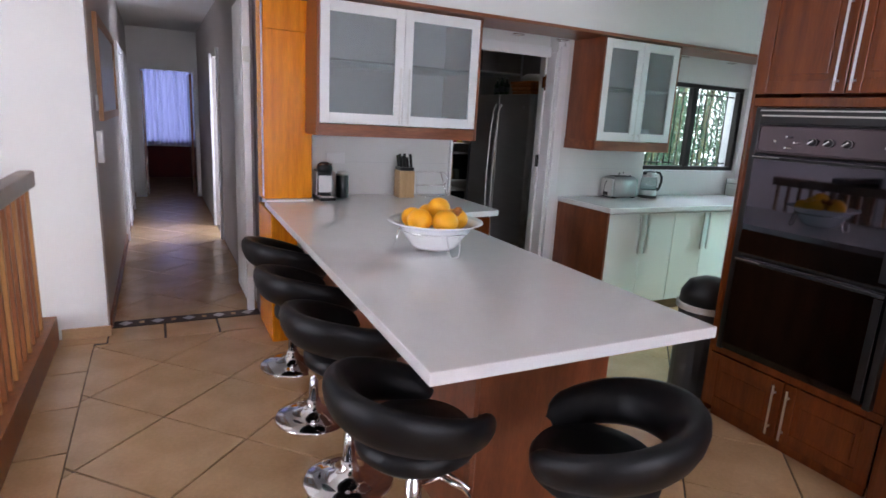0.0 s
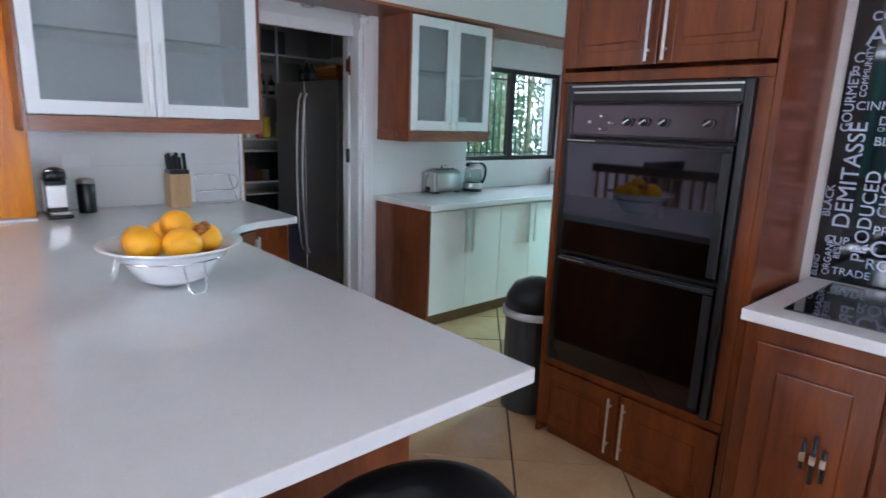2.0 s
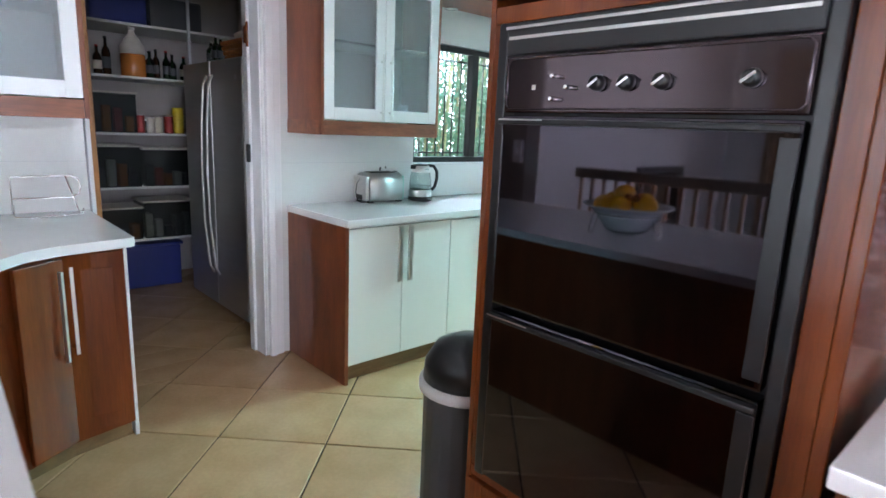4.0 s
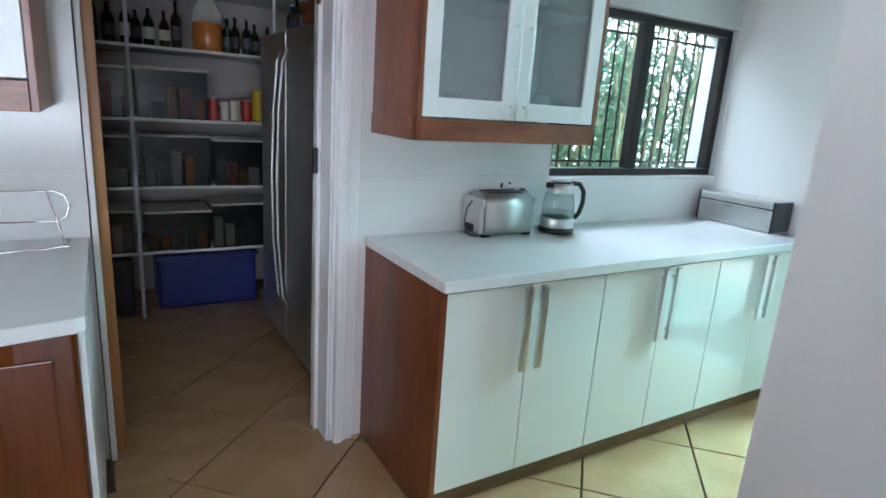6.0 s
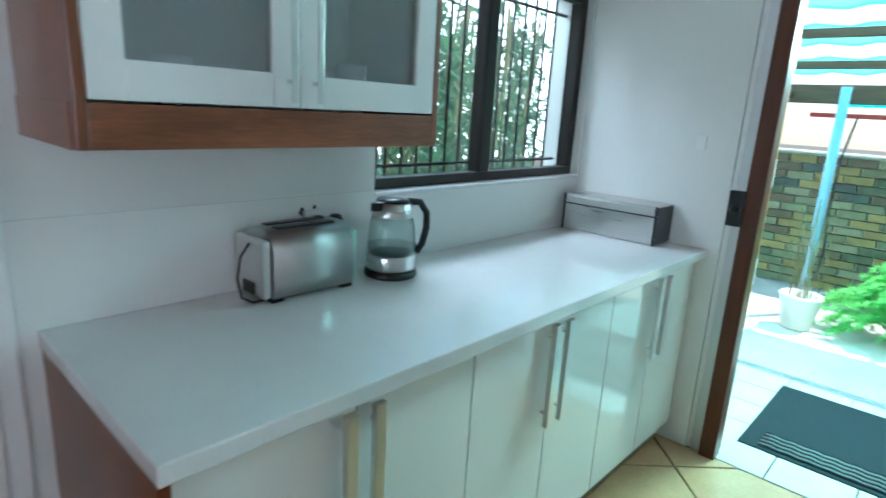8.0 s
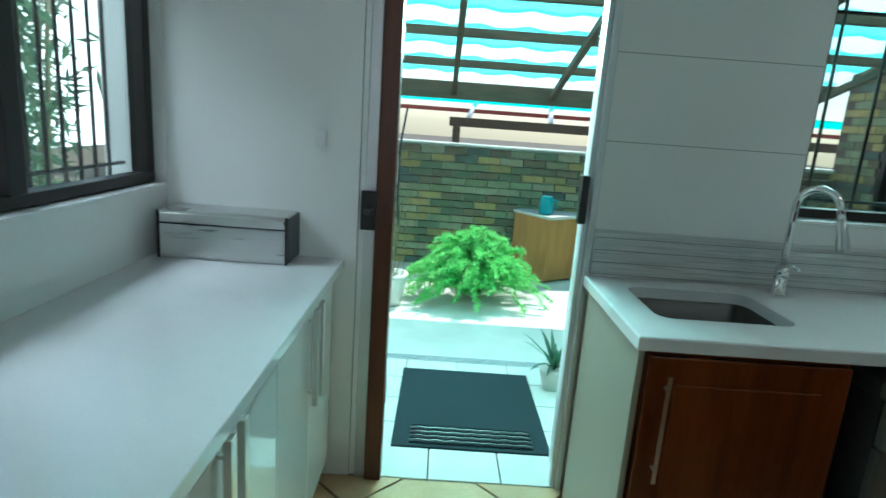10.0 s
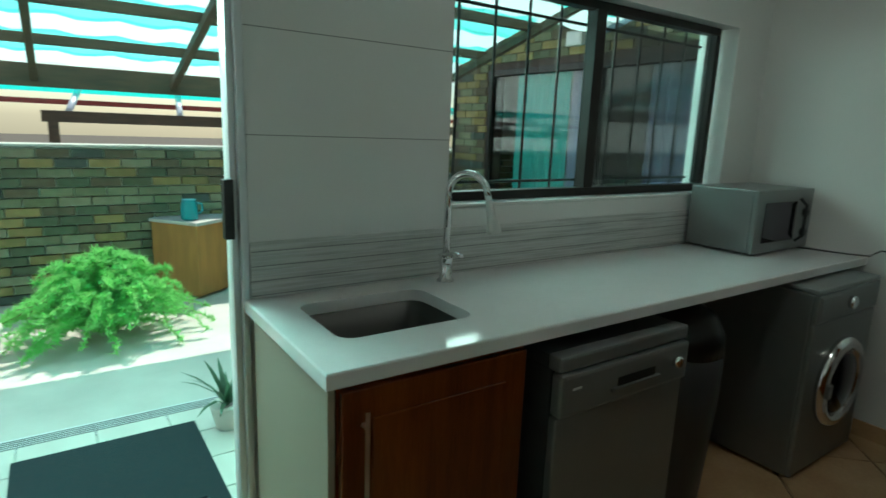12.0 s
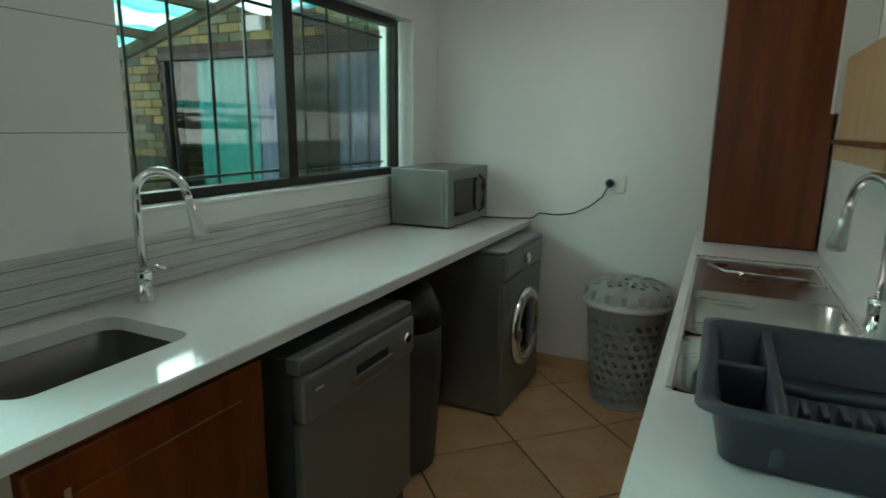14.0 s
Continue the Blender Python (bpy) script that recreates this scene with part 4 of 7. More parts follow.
def raised_door(parent, y0, y1, z0, z1, x, handle_y, hz0, hz1):
    """Wooden door with frame and raised panel, facing the island side."""
    d = part("door", boxed((x - 0.004, y0 + 0.05, z0 + 0.05), (x + 0.012, y1 - 0.05, z1 - 0.05)), "cherry", parent, "raised-panel wooden door")
    for a, b in (((y0, z0), (y0 + 0.06, z1)), ((y1 - 0.06, z0), (y1, z1))):
        part("stile", boxed((x - 0.012, a[0], a[1]), (x + 0.012, b[0], b[1]), 0.004), "cherry", d)
    for za, zb in ((z0, z0 + 0.06), (z1 - 0.06, z1)):
        part("rail", boxed((x - 0.0115, y0 + 0.06, za), (x + 0.012, y1 - 0.06, zb), 0.004), "cherry", d)
    part("panel", boxed((x - 0.012, y0 + 0.085, z0 + 0.085), (x - 0.003, y1 - 0.085, z1 - 0.085), 0.008), "cherry", d)
    bar_handle(d, x - 0.012, handle_y, hz0, hz1, (-1, 0))
    return d


for y0, y1, h in ((-0.422, -0.003, -0.035), (0.003, 0.430, 0.035)):
    raised_door(T, y0, y1, 0.065, 0.36, -0.002, h, 0.085, 0.34)
    raised_door(T, y0, y1, 1.69, 2.22, -0.002, h, 1.70, 2.10)
O = thing("double_oven", (3.275, 1.892, 0.40), "black glass built-in double oven with a bronze control panel", "oven")
O.scale = (1, 0.99, 1)
part("body", boxed((0.022, -0.37, 0.0), (0.29, 0.37, 1.22)), "black", O)
part("frame", boxed((-0.022, -0.375, -0.001), (0.02, -0.345, 1.23), 0.004), "black", O)
part("frame", boxed((-0.022, 0.345, -0.001), (0.02, 0.375, 1.23), 0.004), "black", O)
part("vent", boxed((-0.026, -0.345, 1.152), (0.02, 0.345, 1.228), 0.005), "black", O)
for ya, yb in ((-0.4245, -0.374), (0.397, 0.4325)):
    part("stile", boxed((0.0, ya, 0.40), (0.02, yb, 1.633), 0.003), "cherry", T)
part("vent_slot", boxed((-0.029, -0.335, 1.188), (-0.026, 0.335, 1.195)), "dark_steel", O)
part("vent_slot", boxed((-0.031, -0.345, 1.212), (-0.026, 0.345, 1.218)), "dark_steel", O)
cp = part("control_panel", boxed((-0.024, -0.342, 1.017), (0.02, 0.342, 1.149), 0.004), "bronze", O, "bronze metal control panel")
part("trim", bar([(-0.026, -0.325, 1.026), (-0.026, 0.325, 1.026), (-0.026, 0.335, 1.036), (-0.026, 0.335, 1.132), (-0.026, 0.325, 1.142), (-0.026, -0.325, 1.142), (-0.026, -0.335, 1.132), (-0.026, -0.335, 1.036)], 0.0022, 6, True), "bronze", cp)
rx = Matrix.Rotation(radians(-90), 4, "Y")
for y in (0.07, 0.0, -0.078, -0.245):
    k = part("knob", turned([(0.017, 0.0), (0.017, 0.010), (0.014, 0.022), (0.010, 0.024)], n=20, m=Matrix.Translation((-0.024, y, 1.080)) @ rx), "black", cp, "black control knob")
    part("grip", box(bmesh.new(), (-0.003, -0.015, 0.021), (0.003, 0.015, 0.027), 0.001, Matrix.Translation((-0.024, y, 1.080)) @ rx @ Matrix.Rotation(radians(35), 4, "Z")), "chrome", k)
for y, z in ((0.183, 1.098), (0.183, 1.048), (0.143, 1.073)):
    part("pin", turned([(0.005, 0), (0.005, 0.02), (0.004, 0.024)], n=12, m=Matrix.Translation((-0.024, y, z)) @ rx), "chrome", cp)
part("clock", boxed((-0.0255, 0.245, 1.07), (-0.024, 0.256, 1.081)), "handle", cp)
for z0, z1 in ((0.522, 1.010), (0.012, 0.505)):
    d = part("oven_door", boxed((-0.030, -0.34, z0), (0.018, 0.34, z1), 0.006), "black_gloss", O, "black mirror-glass oven door")
    part("handle", boxed((-0.048, -0.34, z1 - 0.022), (-0.030, 0.34, z1 - 0.008), 0.004), "black", d)
    part("trim", boxed((-0.050, 0.20, z1 - 0.012), (-0.048, 0.335, z1 - 0.009)), "handle", d)
    part("column", boxed((-0.034, -0.338, z0 + 0.02), (-0.030, -0.305, z1 - 0.03), 0.002), "black", d)

# hob counter beyond the tower
whole("countertop", boxed((3.12, -3.0, 0.862), (3.788, 1.410, 0.90), 0.004), "quartz", "white quartz countertop with the hob", "countertop", at=(3.4, 0, 0.862))
whole("ceramic_hob", boxed((3.22, 0.50, 0.9005), (3.74, 1.32, 0.906), 0.002), "black_gloss", "black glass ceramic hob set on the worktop", "hob", at=(3.48, 0.9, 0.9005))
for k in range(3):
    y1 = 1.405 - k * 0.80
    c = thing("base_cabinet", (3.16, y1 - 0.40, 0), "cherry base cabinet with a dark twisted handle below the hob", "cabinet", "cherry base cabinets")
    part("carcass", boxed((0.0, -0.398, 0.0), (0.62, 0.398, 0.858), 0.002), "cherry", c)
    for a, b in ((-0.35, -0.003), (0.003, 0.35)):
        d = part("door", boxed((-0.020, a, 0.09), (-0.002, b, 0.80), 0.004), "cherry", c)
        part("panel", boxed((-0.030, a + 0.07, 0.17), (-0.020, b - 0.07, 0.72), 0.01), "cherry", d)
        s = 1 if a > 0 else -1
        hy = (a + b) / 2 - 0.04
        h = part("handle", bar([(-0.052, hy, 0.41), (-0.052, hy, 0.57)], 0.007, 8), "black", d, "dark handle of three slim rods")
        for o, za, zb in ((0.028, 0.45, 0.55), (-0.028, 0.43, 0.53)):
            part("rod", bar([(-0.052, hy + o, za), (-0.052, hy + o, zb)], 0.007, 8), "black", h)
        for o in (-0.028, 0.0, 0.028):
            part("collar", boxed((-0.060, hy + o - 0.009, 0.475), (-0.031, hy + o + 0.009, 0.508), 0.003), "chrome", h)

# black splashback with coffee words
sp = thing("splashback", (3.785, 1.408, 0.902), "black glossy splashback covered in pale coffee words", "splashback")
part("sheet", boxed((-0.004, -2.2, 0.0), (0.003, 0.0, 1.2)), "panel_black", sp)


def word(parent, text, y, z, size, upright):
    """A word on the splashback, y and z from its upper left corner."""
    cu = bpy.data.curves.new("word", "FONT")
    cu.body, cu.size, cu.extrude = text, size, 0.0004
    tmp = new("word_draft", cu)
    bpy.context.view_layer.update()
    me = bpy.data.meshes.new_from_object(tmp.evaluated_get(bpy.context.evaluated_depsgraph_get()))
    bpy.data.objects.remove(tmp)
    me.materials.clear()
    me.materials.append(M["letter"])
    ob = new("lettering", me)
    turn = Matrix(((0, 0, -1, 0), (-1, 0, 0, 0), (0, 1, 0, 0), (0, 0, 0, 1)))
    ob.matrix_basis = Matrix.Translation((-0.0055, y, z)) @ turn @ (Matrix.Rotation(radians(90), 4, "Z") if upright else Matrix())
    ob.parent = parent


for text, y, z, size, up in (("DEMITASSE", -0.097, 0.208, 0.080, True), ("GOURMET", -0.044, 0.567, 0.046, True), ("BLACK", -0.03, 0.247, 0.040, True), ("PRODUCED", -0.166, 0.09, 0.064, True),
                             ("ORGANIC", -0.060, 0.02, 0.034, True), ("BLEND", -0.022, 0.01, 0.028, True), ("CUP", -0.027, 0.148, 0.042, False), ("TRADE", -0.068, 0.03, 0.040, False), ("CINNAMON", -0.05, 0.647, 0.044, False),
                             ("AP", -0.045, 0.874, 0.093, False), ("ROAST", -0.169, 0.071, 0.057, False), ("DARK", -0.127, 0.594, 0.044, False), ("BLEND", -0.124, 0.522, 0.044, False), ("PRODUCED", -0.173, 0.202, 0.046, False),
                             ("COMMUNITY", -0.074, 0.692, 0.030, True), ("R", -0.016, 0.768, 0.050, False), ("C", -0.016, 0.815, 0.050, False), ("CAFE", -0.173, 0.122, 0.085, False), ("CHOCOLATE", -0.215, 0.265, 0.058, True),
                             ("BEST", -0.085, 0.09, 0.030, True), ("COCOA", -0.05, 0.955, 0.045, False), ("FLAVOUR", -0.12, 1.0, 0.045, True), ("CHOCOLATE", -0.127, 0.572, 0.022, False), ("DRINK", -0.19, 0.40, 0.04, False),
                             ("ORGANIC", -0.42, 0.25, 0.10, True), ("DARK", -0.50, 0.7, 0.12, True), ("BLEND", -0.5, 0.1, 0.12, True), ("DEMITASSE", -0.66, 0.2, 0.11, True), ("BEST", -0.33, 0.5, 0.08, True), ("CAFE", -0.26, 0.75, 0.1, False)):
    word(sp, text, y, z, size, up)

# swing bin beside the tower
b = thing("swing_bin", (3.47, 2.52, 0), "dark grey plastic bin with black domed lid by the oven tower", "bin")
part("body", prism(bmesh.new(), [(0.15 * math.cos(a) * (1.0 if abs(math.cos(a)) < 0.7 else 1.05), 0.145 * math.sin(a)) for a in [2 * math.pi * i / 24 for i in range(24)]], 0.0, 0.50, 0.006), "grey_plastic", b)
part("rim", turned([(0.150, 0.50), (0.168, 0.505), (0.168, 0.535), (0.155, 0.54)], n=28), "basket", b, "grey plastic rim")
part("lid", turned([(0.155, 0.54), (0.150, 0.60), (0.115, 0.66), (0.05, 0.69), (0.004, 0.695)], n=28), "black", b, "black domed lid")

# ---- bar stools ----


def bar_stool():
    s = thing("bar_stool", (0, 0, 0), "black faux-leather bar stool with a chrome pedestal at the peninsula", "stool", "stools at the peninsula")
    part("base", turned([(0.185, 0.0), (0.190, 0.006), (0.18, 0.014), (0.12, 0.028), (0.06, 0.046), (0.036, 0.075), (0.03, 0.10)], n=40), "chrome", s, "round chrome foot")
    part("column", turned([(0.026, 0.098), (0.026, 0.42), (0.020, 0.425), (0.020, 0.53)], n=24), "chrome", s, "chrome gas-lift column")
    part("footrest", bar([(0.024, 0.0, 0.32), (0.10, 0.10, 0.30), (0.19, 0.10, 0.30), (0.215, 0.0, 0.30), (0.19, -0.10, 0.30), (0.10, -0.10, 0.30)], 0.010, 8, True), "chrome", s, "chrome footrest")
    part("lever", bar([(0.0, 0.0, 0.515), (0.03, -0.12, 0.50), (0.05, -0.20, 0.485)], 0.006, 6), "chrome", s)
    part("seat", turned([(0.10, 0.525), (0.160, 0.53), (0.182, 0.552), (0.184, 0.582), (0.170, 0.603), (0.11, 0.611), (0.005, 0.613)], n=40), "leather", s, "round padded seat")
    bm, n, k = bmesh.new(), 56, 14
    rings = []
    for i in range(n + 1):
        t = -1 + 2 * i / n
        a = radians(180 + 142 * t)
        up = max(0.0, math.cos(t * math.pi / 2)) ** 1.1
        r, zc = 0.192 + 0.036 * up, 0.612 + 0.105 * up
        hh, hw = 0.054 + 0.024 * up, 0.038 + 0.006 * up
        end = min(1.0, math.sqrt(max(0.0, (1 - abs(t)) / 0.10)) + 0.03)
        ring = []
        for q in range(k):
            b = 2 * math.pi * q / k
            rr, zz = r + hw * end * math.cos(b) + 0.30 * hh * math.sin(b), zc + hh * end * math.sin(b)
            ring.append(bm.verts.new((rr * math.cos(a), rr * math.sin(a), zz)))
        rings.append(ring)
    for p, q in zip(rings, rings[1:]):
        for i in range(k):
            bm.faces.new((p[i], p[(i + 1) % k], q[(i + 1) % k], q[i])).smooth = True
    bm.faces.new(rings[0][::-1]), bm.faces.new(rings[-1])
    part("backrest", bm, "leather", s, "curved padded wrap-round backrest")
    return s


first = bar_stool()
first.matrix_basis = pose(1.32, 3.62, 0, 0, 0, 16)
for x, y, r in ((1.29, 2.98, 20), (1.30, 2.42, 24), (1.30, 1.78, 12), (1.71, 1.46, 134)):
    copy_thing(first, pose(x, y, 0, 0, 0, r))

# ---- things on the peninsula ----
B = thing("fruit_bowl", (1.775, 2.70, 0.9005), "white china bowl on a chrome wire stand with oranges", "bowl")
B.scale = (1.07, 1.07, 1.07)
part("bowl", turned([(0.07, 0.012), (0.075, 0.010), (0.10, 0.025), (0.135, 0.075), (0.155, 0.105), (0.18, 0.118), (0.205, 0.128), (0.205, 0.133), (0.178, 0.124), (0.15, 0.112), (0.125, 0.075), (0.09, 0.03), (0.01, 0.022)], n=44), "china", B)
part("wire_ring", bar(arc((0, 0, 0.092), 0.152, 0, 354, 40, "xy"), 0.0035, 6, True), "chrome", B)
for a in (35, 155, 275):
    m = Matrix.Rotation(radians(a), 4, "Z")
    part("wire_leg", bar([m @ Vector(p) for p in ((0.150, -0.03, 0.092), (0.168, -0.026, 0.02), (0.172, -0.016, 0.004), (0.172, 0.016, 0.004), (0.168, 0.026, 0.02), (0.150, 0.03, 0.092))], 0.0032, 6), "chrome", B)
rnd = random.Random(5)
for x, y, z, r in (tuple(1.09 * v for v in q) for q in ((-0.085, -0.03, 0.135, 0.052), (0.005, -0.085, 0.135, 0.053), (0.095, -0.01, 0.132, 0.049), (0.0, 0.07, 0.138, 0.050), (0.02, 0.01, 0.178, 0.047), (-0.075, 0.07, 0.130, 0.046), (0.085, 0.075, 0.128, 0.045))):
    bm = bmesh.new()
    bmesh.ops.create_icosphere(bm, subdivisions=4, radius=r)
    for v in bm.verts:
        v.co *= 1 + 0.03 * noise.noise(v.co * 14 + Vector((x * 40, y * 30, 3)))
        v.co.z *= 0.93
        v.co += Vector((x, y, z))
    for f in bm.faces:
        f.smooth = True
    whole("orange_fruit", bm, "orange", "ripe orange lying in the white bowl", "orange", "oranges in the bowl", at=(x, y, z)).location = Vector((1.775 + x, 2.70 + y, 0.9005 + z))
for x, y, z in ((0.066, -0.075, 0.185), (0.09, -0.05, 0.19)):
    whole("small_fruit", turned([(0.004, -0.018), (0.017, -0.008), (0.019, 0.004), (0.010, 0.016), (0.004, 0.017)], (1.775 + x, 2.70 + y, 0.9005 + z), 14), "wicker", "small brown dried fruit in the bowl", "fruit", at=(1.775 + x, 2.70 + y, 0.9005 + z))

C = thing("coffee_machine", (1.685, 4.32, 0.9005), "black and silver capsule coffee machine", "coffee machine")
part("base", boxed((-0.055, -0.13, 0.0), (0.055, 0.11, 0.022), 0.008), "black", C)
part("body", boxed((-0.05, -0.03, 0.022), (0.05, 0.11, 0.20), 0.016), "black", C)
part("front_panel", boxed((-0.048, -0.05, 0.05), (0.048, -0.028, 0.165), 0.006), "handle", C, "silver front panel")
part("side_panel", boxed((-0.058, -0.03, 0.03), (-0.051, 0.10, 0.19), 0.003), "handle", C, "silver side")
part("head", turned([(0.052, 0.0), (0.054, 0.03), (0.045, 0.055), (0.02, 0.068), (0.003, 0.07)], (0, -0.02, 0.19), 24), "black", C)
part("lever", bar([(-0.045, 0.02, 0.215), (-0.035, -0.06, 0.245), (0.035, -0.06, 0.245), (0.045, 0.02, 0.215)], 0.006, 8), "chrome", C)
part("drip_tray", boxed((-0.045, -0.125, 0.022), (0.045, -0.05, 0.036), 0.004), "chrome", C)
F = thing("milk_frother", (1.835, 4.38, 0.9005), "black cylindrical milk frother with a steel rim", "frother")
part("jug", turned([(0.043, 0.0), (0.045, 0.01), (0.045, 0.155), (0.042, 0.16)], n=28), "black", F)
part("lid", turned([(0.046, 0.16), (0.046, 0.178), (0.03, 0.188), (0.006, 0.192)], n=28), "steel", F, "steel lid")
K = thing("knife_block", (2.31, 4.36, 0.9005), "pale wooden knife block holding black-handled knives", "knife block")
tilt = Matrix.Rotation(radians(-16), 4, "X")
part("block", box(bmesh.new(), (-0.06, -0.055, 0.0), (0.06, 0.065, 0.20), 0.006), "pale_wood", K)
part("slot_face", box(bmesh.new(), (-0.055, -0.05, 0.20), (0.055, 0.06, 0.225), 0.004), "black", K)
for i in range(7):
    m = Matrix.Translation((-0.042 + 0.028 * (i % 4), -0.025 + 0.045 * (i // 4), 0.20)) @ tilt
    part("knife_handle", box(bmesh.new(), (-0.010, -0.007, 0.0), (0.010, 0.007, 0.125 - 0.012 * (i % 3)), 0.004, m), "black", K)
W = thing("wire_stand", (2.56, 4.40, 0.9005), "chrome wire cookbook stand", "stand")
bm = bmesh.new()
tube(bm, [(-0.13, 0.0, 0.02), (-0.13, 0.02, 0.18), (0.10, 0.02, 0.18), (0.13, 0.02, 0.165), (0.14, 0.02, 0.13), (0.13, 0.02, 0.095), (0.10, 0.02, 0.08), (-0.13, 0.02, 0.08)], 0.0035, 6)
tube(bm, [(0.08, 0.02, 0.18), (0.11, 0.0, 0.06), (0.12, -0.02, 0.004), (0.05, -0.06, 0.004)], 0.0035, 6)
tube(bm, [(-0.13, 0.0, 0.02), (-0.13, -0.04, 0.004), (-0.05, -0.07, 0.004), (0.13, -0.03, 0.004), (0.135, -0.03, 0.03)], 0.0035, 6)
part("frame", bm, "chrome", W)
whole("socket_outlet", boxed((1.75, 4.508, 1.13), (1.89, 4.5195, 1.21), 0.004), "white_frame", "white double wall socket on the tiles", "socket", at=(1.82, 4.51, 1.17))

# ---- toaster, kettle, bread bin ----
t = thing("toaster", (4.295, 4.205, 0.9005), "brushed steel two-slice toaster with a pale mint end", "toaster")
bm = bmesh.new()
prof = [(-0.075, 0.012), (-0.082, 0.05), (-0.078, 0.14), (-0.06, 0.172), (-0.03, 0.185), (0.03, 0.185), (0.06, 0.172), (0.078, 0.14), (0.082, 0.05), (0.075, 0.012)]
rows = [[bm.verts.new((x, y, z)) for y, z in prof] for x in (-0.125, 0.125)]
for i in range(len(prof)):
    bm.faces.new((rows[0][i], rows[0][(i + 1) % len(prof)], rows[1][(i + 1) % len(prof)], rows[1][i])).smooth = i not in (len(prof) - 1,)
bm.faces.new(rows[0]), bm.faces.new(rows[1][::-1])
part("body", bm, "toaster_steel", t)
part("end_cap", boxed((0.126, -0.075, 0.012), (0.140, 0.075, 0.165), 0.006), "mint", t, "pale mint plastic end")
part("end_cap", boxed((-0.150, -0.072, 0.012), (-0.126, 0.072, 0.165), 0.012), "handle", t)
part("front_plate", boxed((-0.153, -0.03, 0.018), (-0.150, 0.03, 0.05), 0.001), "black", t)
for y in (-0.025, 0.025):
    part("slot", boxed((-0.09, y - 0.012, 0.183), (0.09, y + 0.012, 0.1885)), "black", t)
    part("lever_knob", turned([(0.012, 0.0), (0.017, 0.012), (0.014, 0.028), (0.004, 0.032)], (0.065, 0.098, 0.185 + y * 0.2), 14) if y < 0 else turned([(0.012, 0.0), (0.017, 0.012), (0.014, 0.028), (0.004, 0.032)], (0.108, 0.10, 0.192), 14), "black", t)
for x, y in ((-0.11, -0.06), (0.11, -0.06), (-0.11, 0.06), (0.11, 0.06)):
    part("foot", boxed((x - 0.018, y - 0.012, 0.0), (x + 0.018, y + 0.012, 0.013), 0.002), "black", t)
whole("power_cord", bar([(4.145, 4.20, 1.05), (4.115, 4.19, 1.02), (4.10, 4.18, 0.97), (4.105, 4.17, 0.92), (4.13, 4.16, 0.906), (4.16, 4.16, 0.906)], 0.003, 6), "black", "black cord behind the toaster", "cord", at=(4.2, 4.2, 0.906))
whole("socket_outlet", boxed((4.36, 4.277, 1.02), (4.50, 4.2885, 1.10), 0.004), "white_frame", "white double wall socket behind the toaster", "socket", at=(4.43, 4.28, 1.06))
for x in (4.40, 4.46):
    whole("plug", turned([(0.02, 0.0), (0.022, 0.02), (0.012, 0.035), (0.006, 0.05)], n=14, m=Matrix.Translation((x, 4.277, 1.065)) @ Matrix.Rotation(radians(90), 4, "X")), "black", "black plug in the wall socket", "plug", at=(x, 4.27, 1.065))
k = thing("glass_kettle", (4.59, 4.155, 0.9005), "glass kettle with steel bands, black handle and some water", "kettle")
part("power_base", turned([(0.078, 0.0), (0.082, 0.006), (0.080, 0.020), (0.072, 0.024)], n=32), "black", k, "black power base")
part("lower_band", turned([(0.074, 0.024), (0.076, 0.03), (0.076, 0.065), (0.074, 0.07)], n=32), "steel", k, "steel band")
part("water", turned([(0.070, 0.071), (0.071, 0.098), (0.002, 0.099)], n=32), "water", k, "clear water")
gl = part("jug", turned([(0.074, 0.070), (0.075, 0.10), (0.070, 0.15), (0.062, 0.185), (0.060, 0.185), (0.068, 0.15), (0.0725, 0.10), (0.0715, 0.071)], n=32), "pane", k, "clear glass jug")
part("upper_band", turned([(0.063, 0.184), (0.063, 0.186), (0.056, 0.225), (0.052, 0.228)], n=32), "steel", k, "steel collar")
part("lid", turned([(0.053, 0.228), (0.048, 0.236), (0.01, 0.240)], n=32), "black", k)
part("spout", prism(bmesh.new(), [(-0.045, -0.022), (-0.088, 0.0), (-0.045, 0.022)], 0.205, 0.232, 0.004), "black", k)
part("handle", bar([(0.045, -0.02, 0.228), (0.085, -0.03, 0.225), (0.112, -0.035, 0.19), (0.114, -0.035, 0.14), (0.10, -0.032, 0.09), (0.078, -0.028, 0.065)], 0.011, 10), "black", k)
bb = thing("bread_bin", (5.842, 4.015, 0.9005), "brushed steel roll-front bread bin in the corner", "bread bin")
bm = prism(bmesh.new(), [(-0.105, -0.20), (0.055, -0.20), (0.055, 0.235), (-0.105, 0.235)], 0.0, 0.165, 0.008)
part("body", bm, "steel", bb)
part("side_plate", boxed((-0.098, -0.206, 0.005), (0.052, -0.2005, 0.160), 0.002), "grey_plastic", bb, "dark side plate")
part("front_lid", boxed((-0.111, -0.19, 0.012), (-0.1055, 0.225, 0.118), 0.003), "steel", bb)
part("front_band", boxed((-0.111, -0.19, 0.124), (-0.1055, 0.225, 0.156), 0.003), "handle", bb)
part("seam", boxed((-0.1075, -0.198, 0.118), (-0.1052, 0.232, 0.124)), "black", bb)
for y in (-0.199, 0.232):
    part("edge", boxed((-0.109, y - 0.004, 0.0), (-0.1045, y + 0.004, 0.164)), "black", bb)

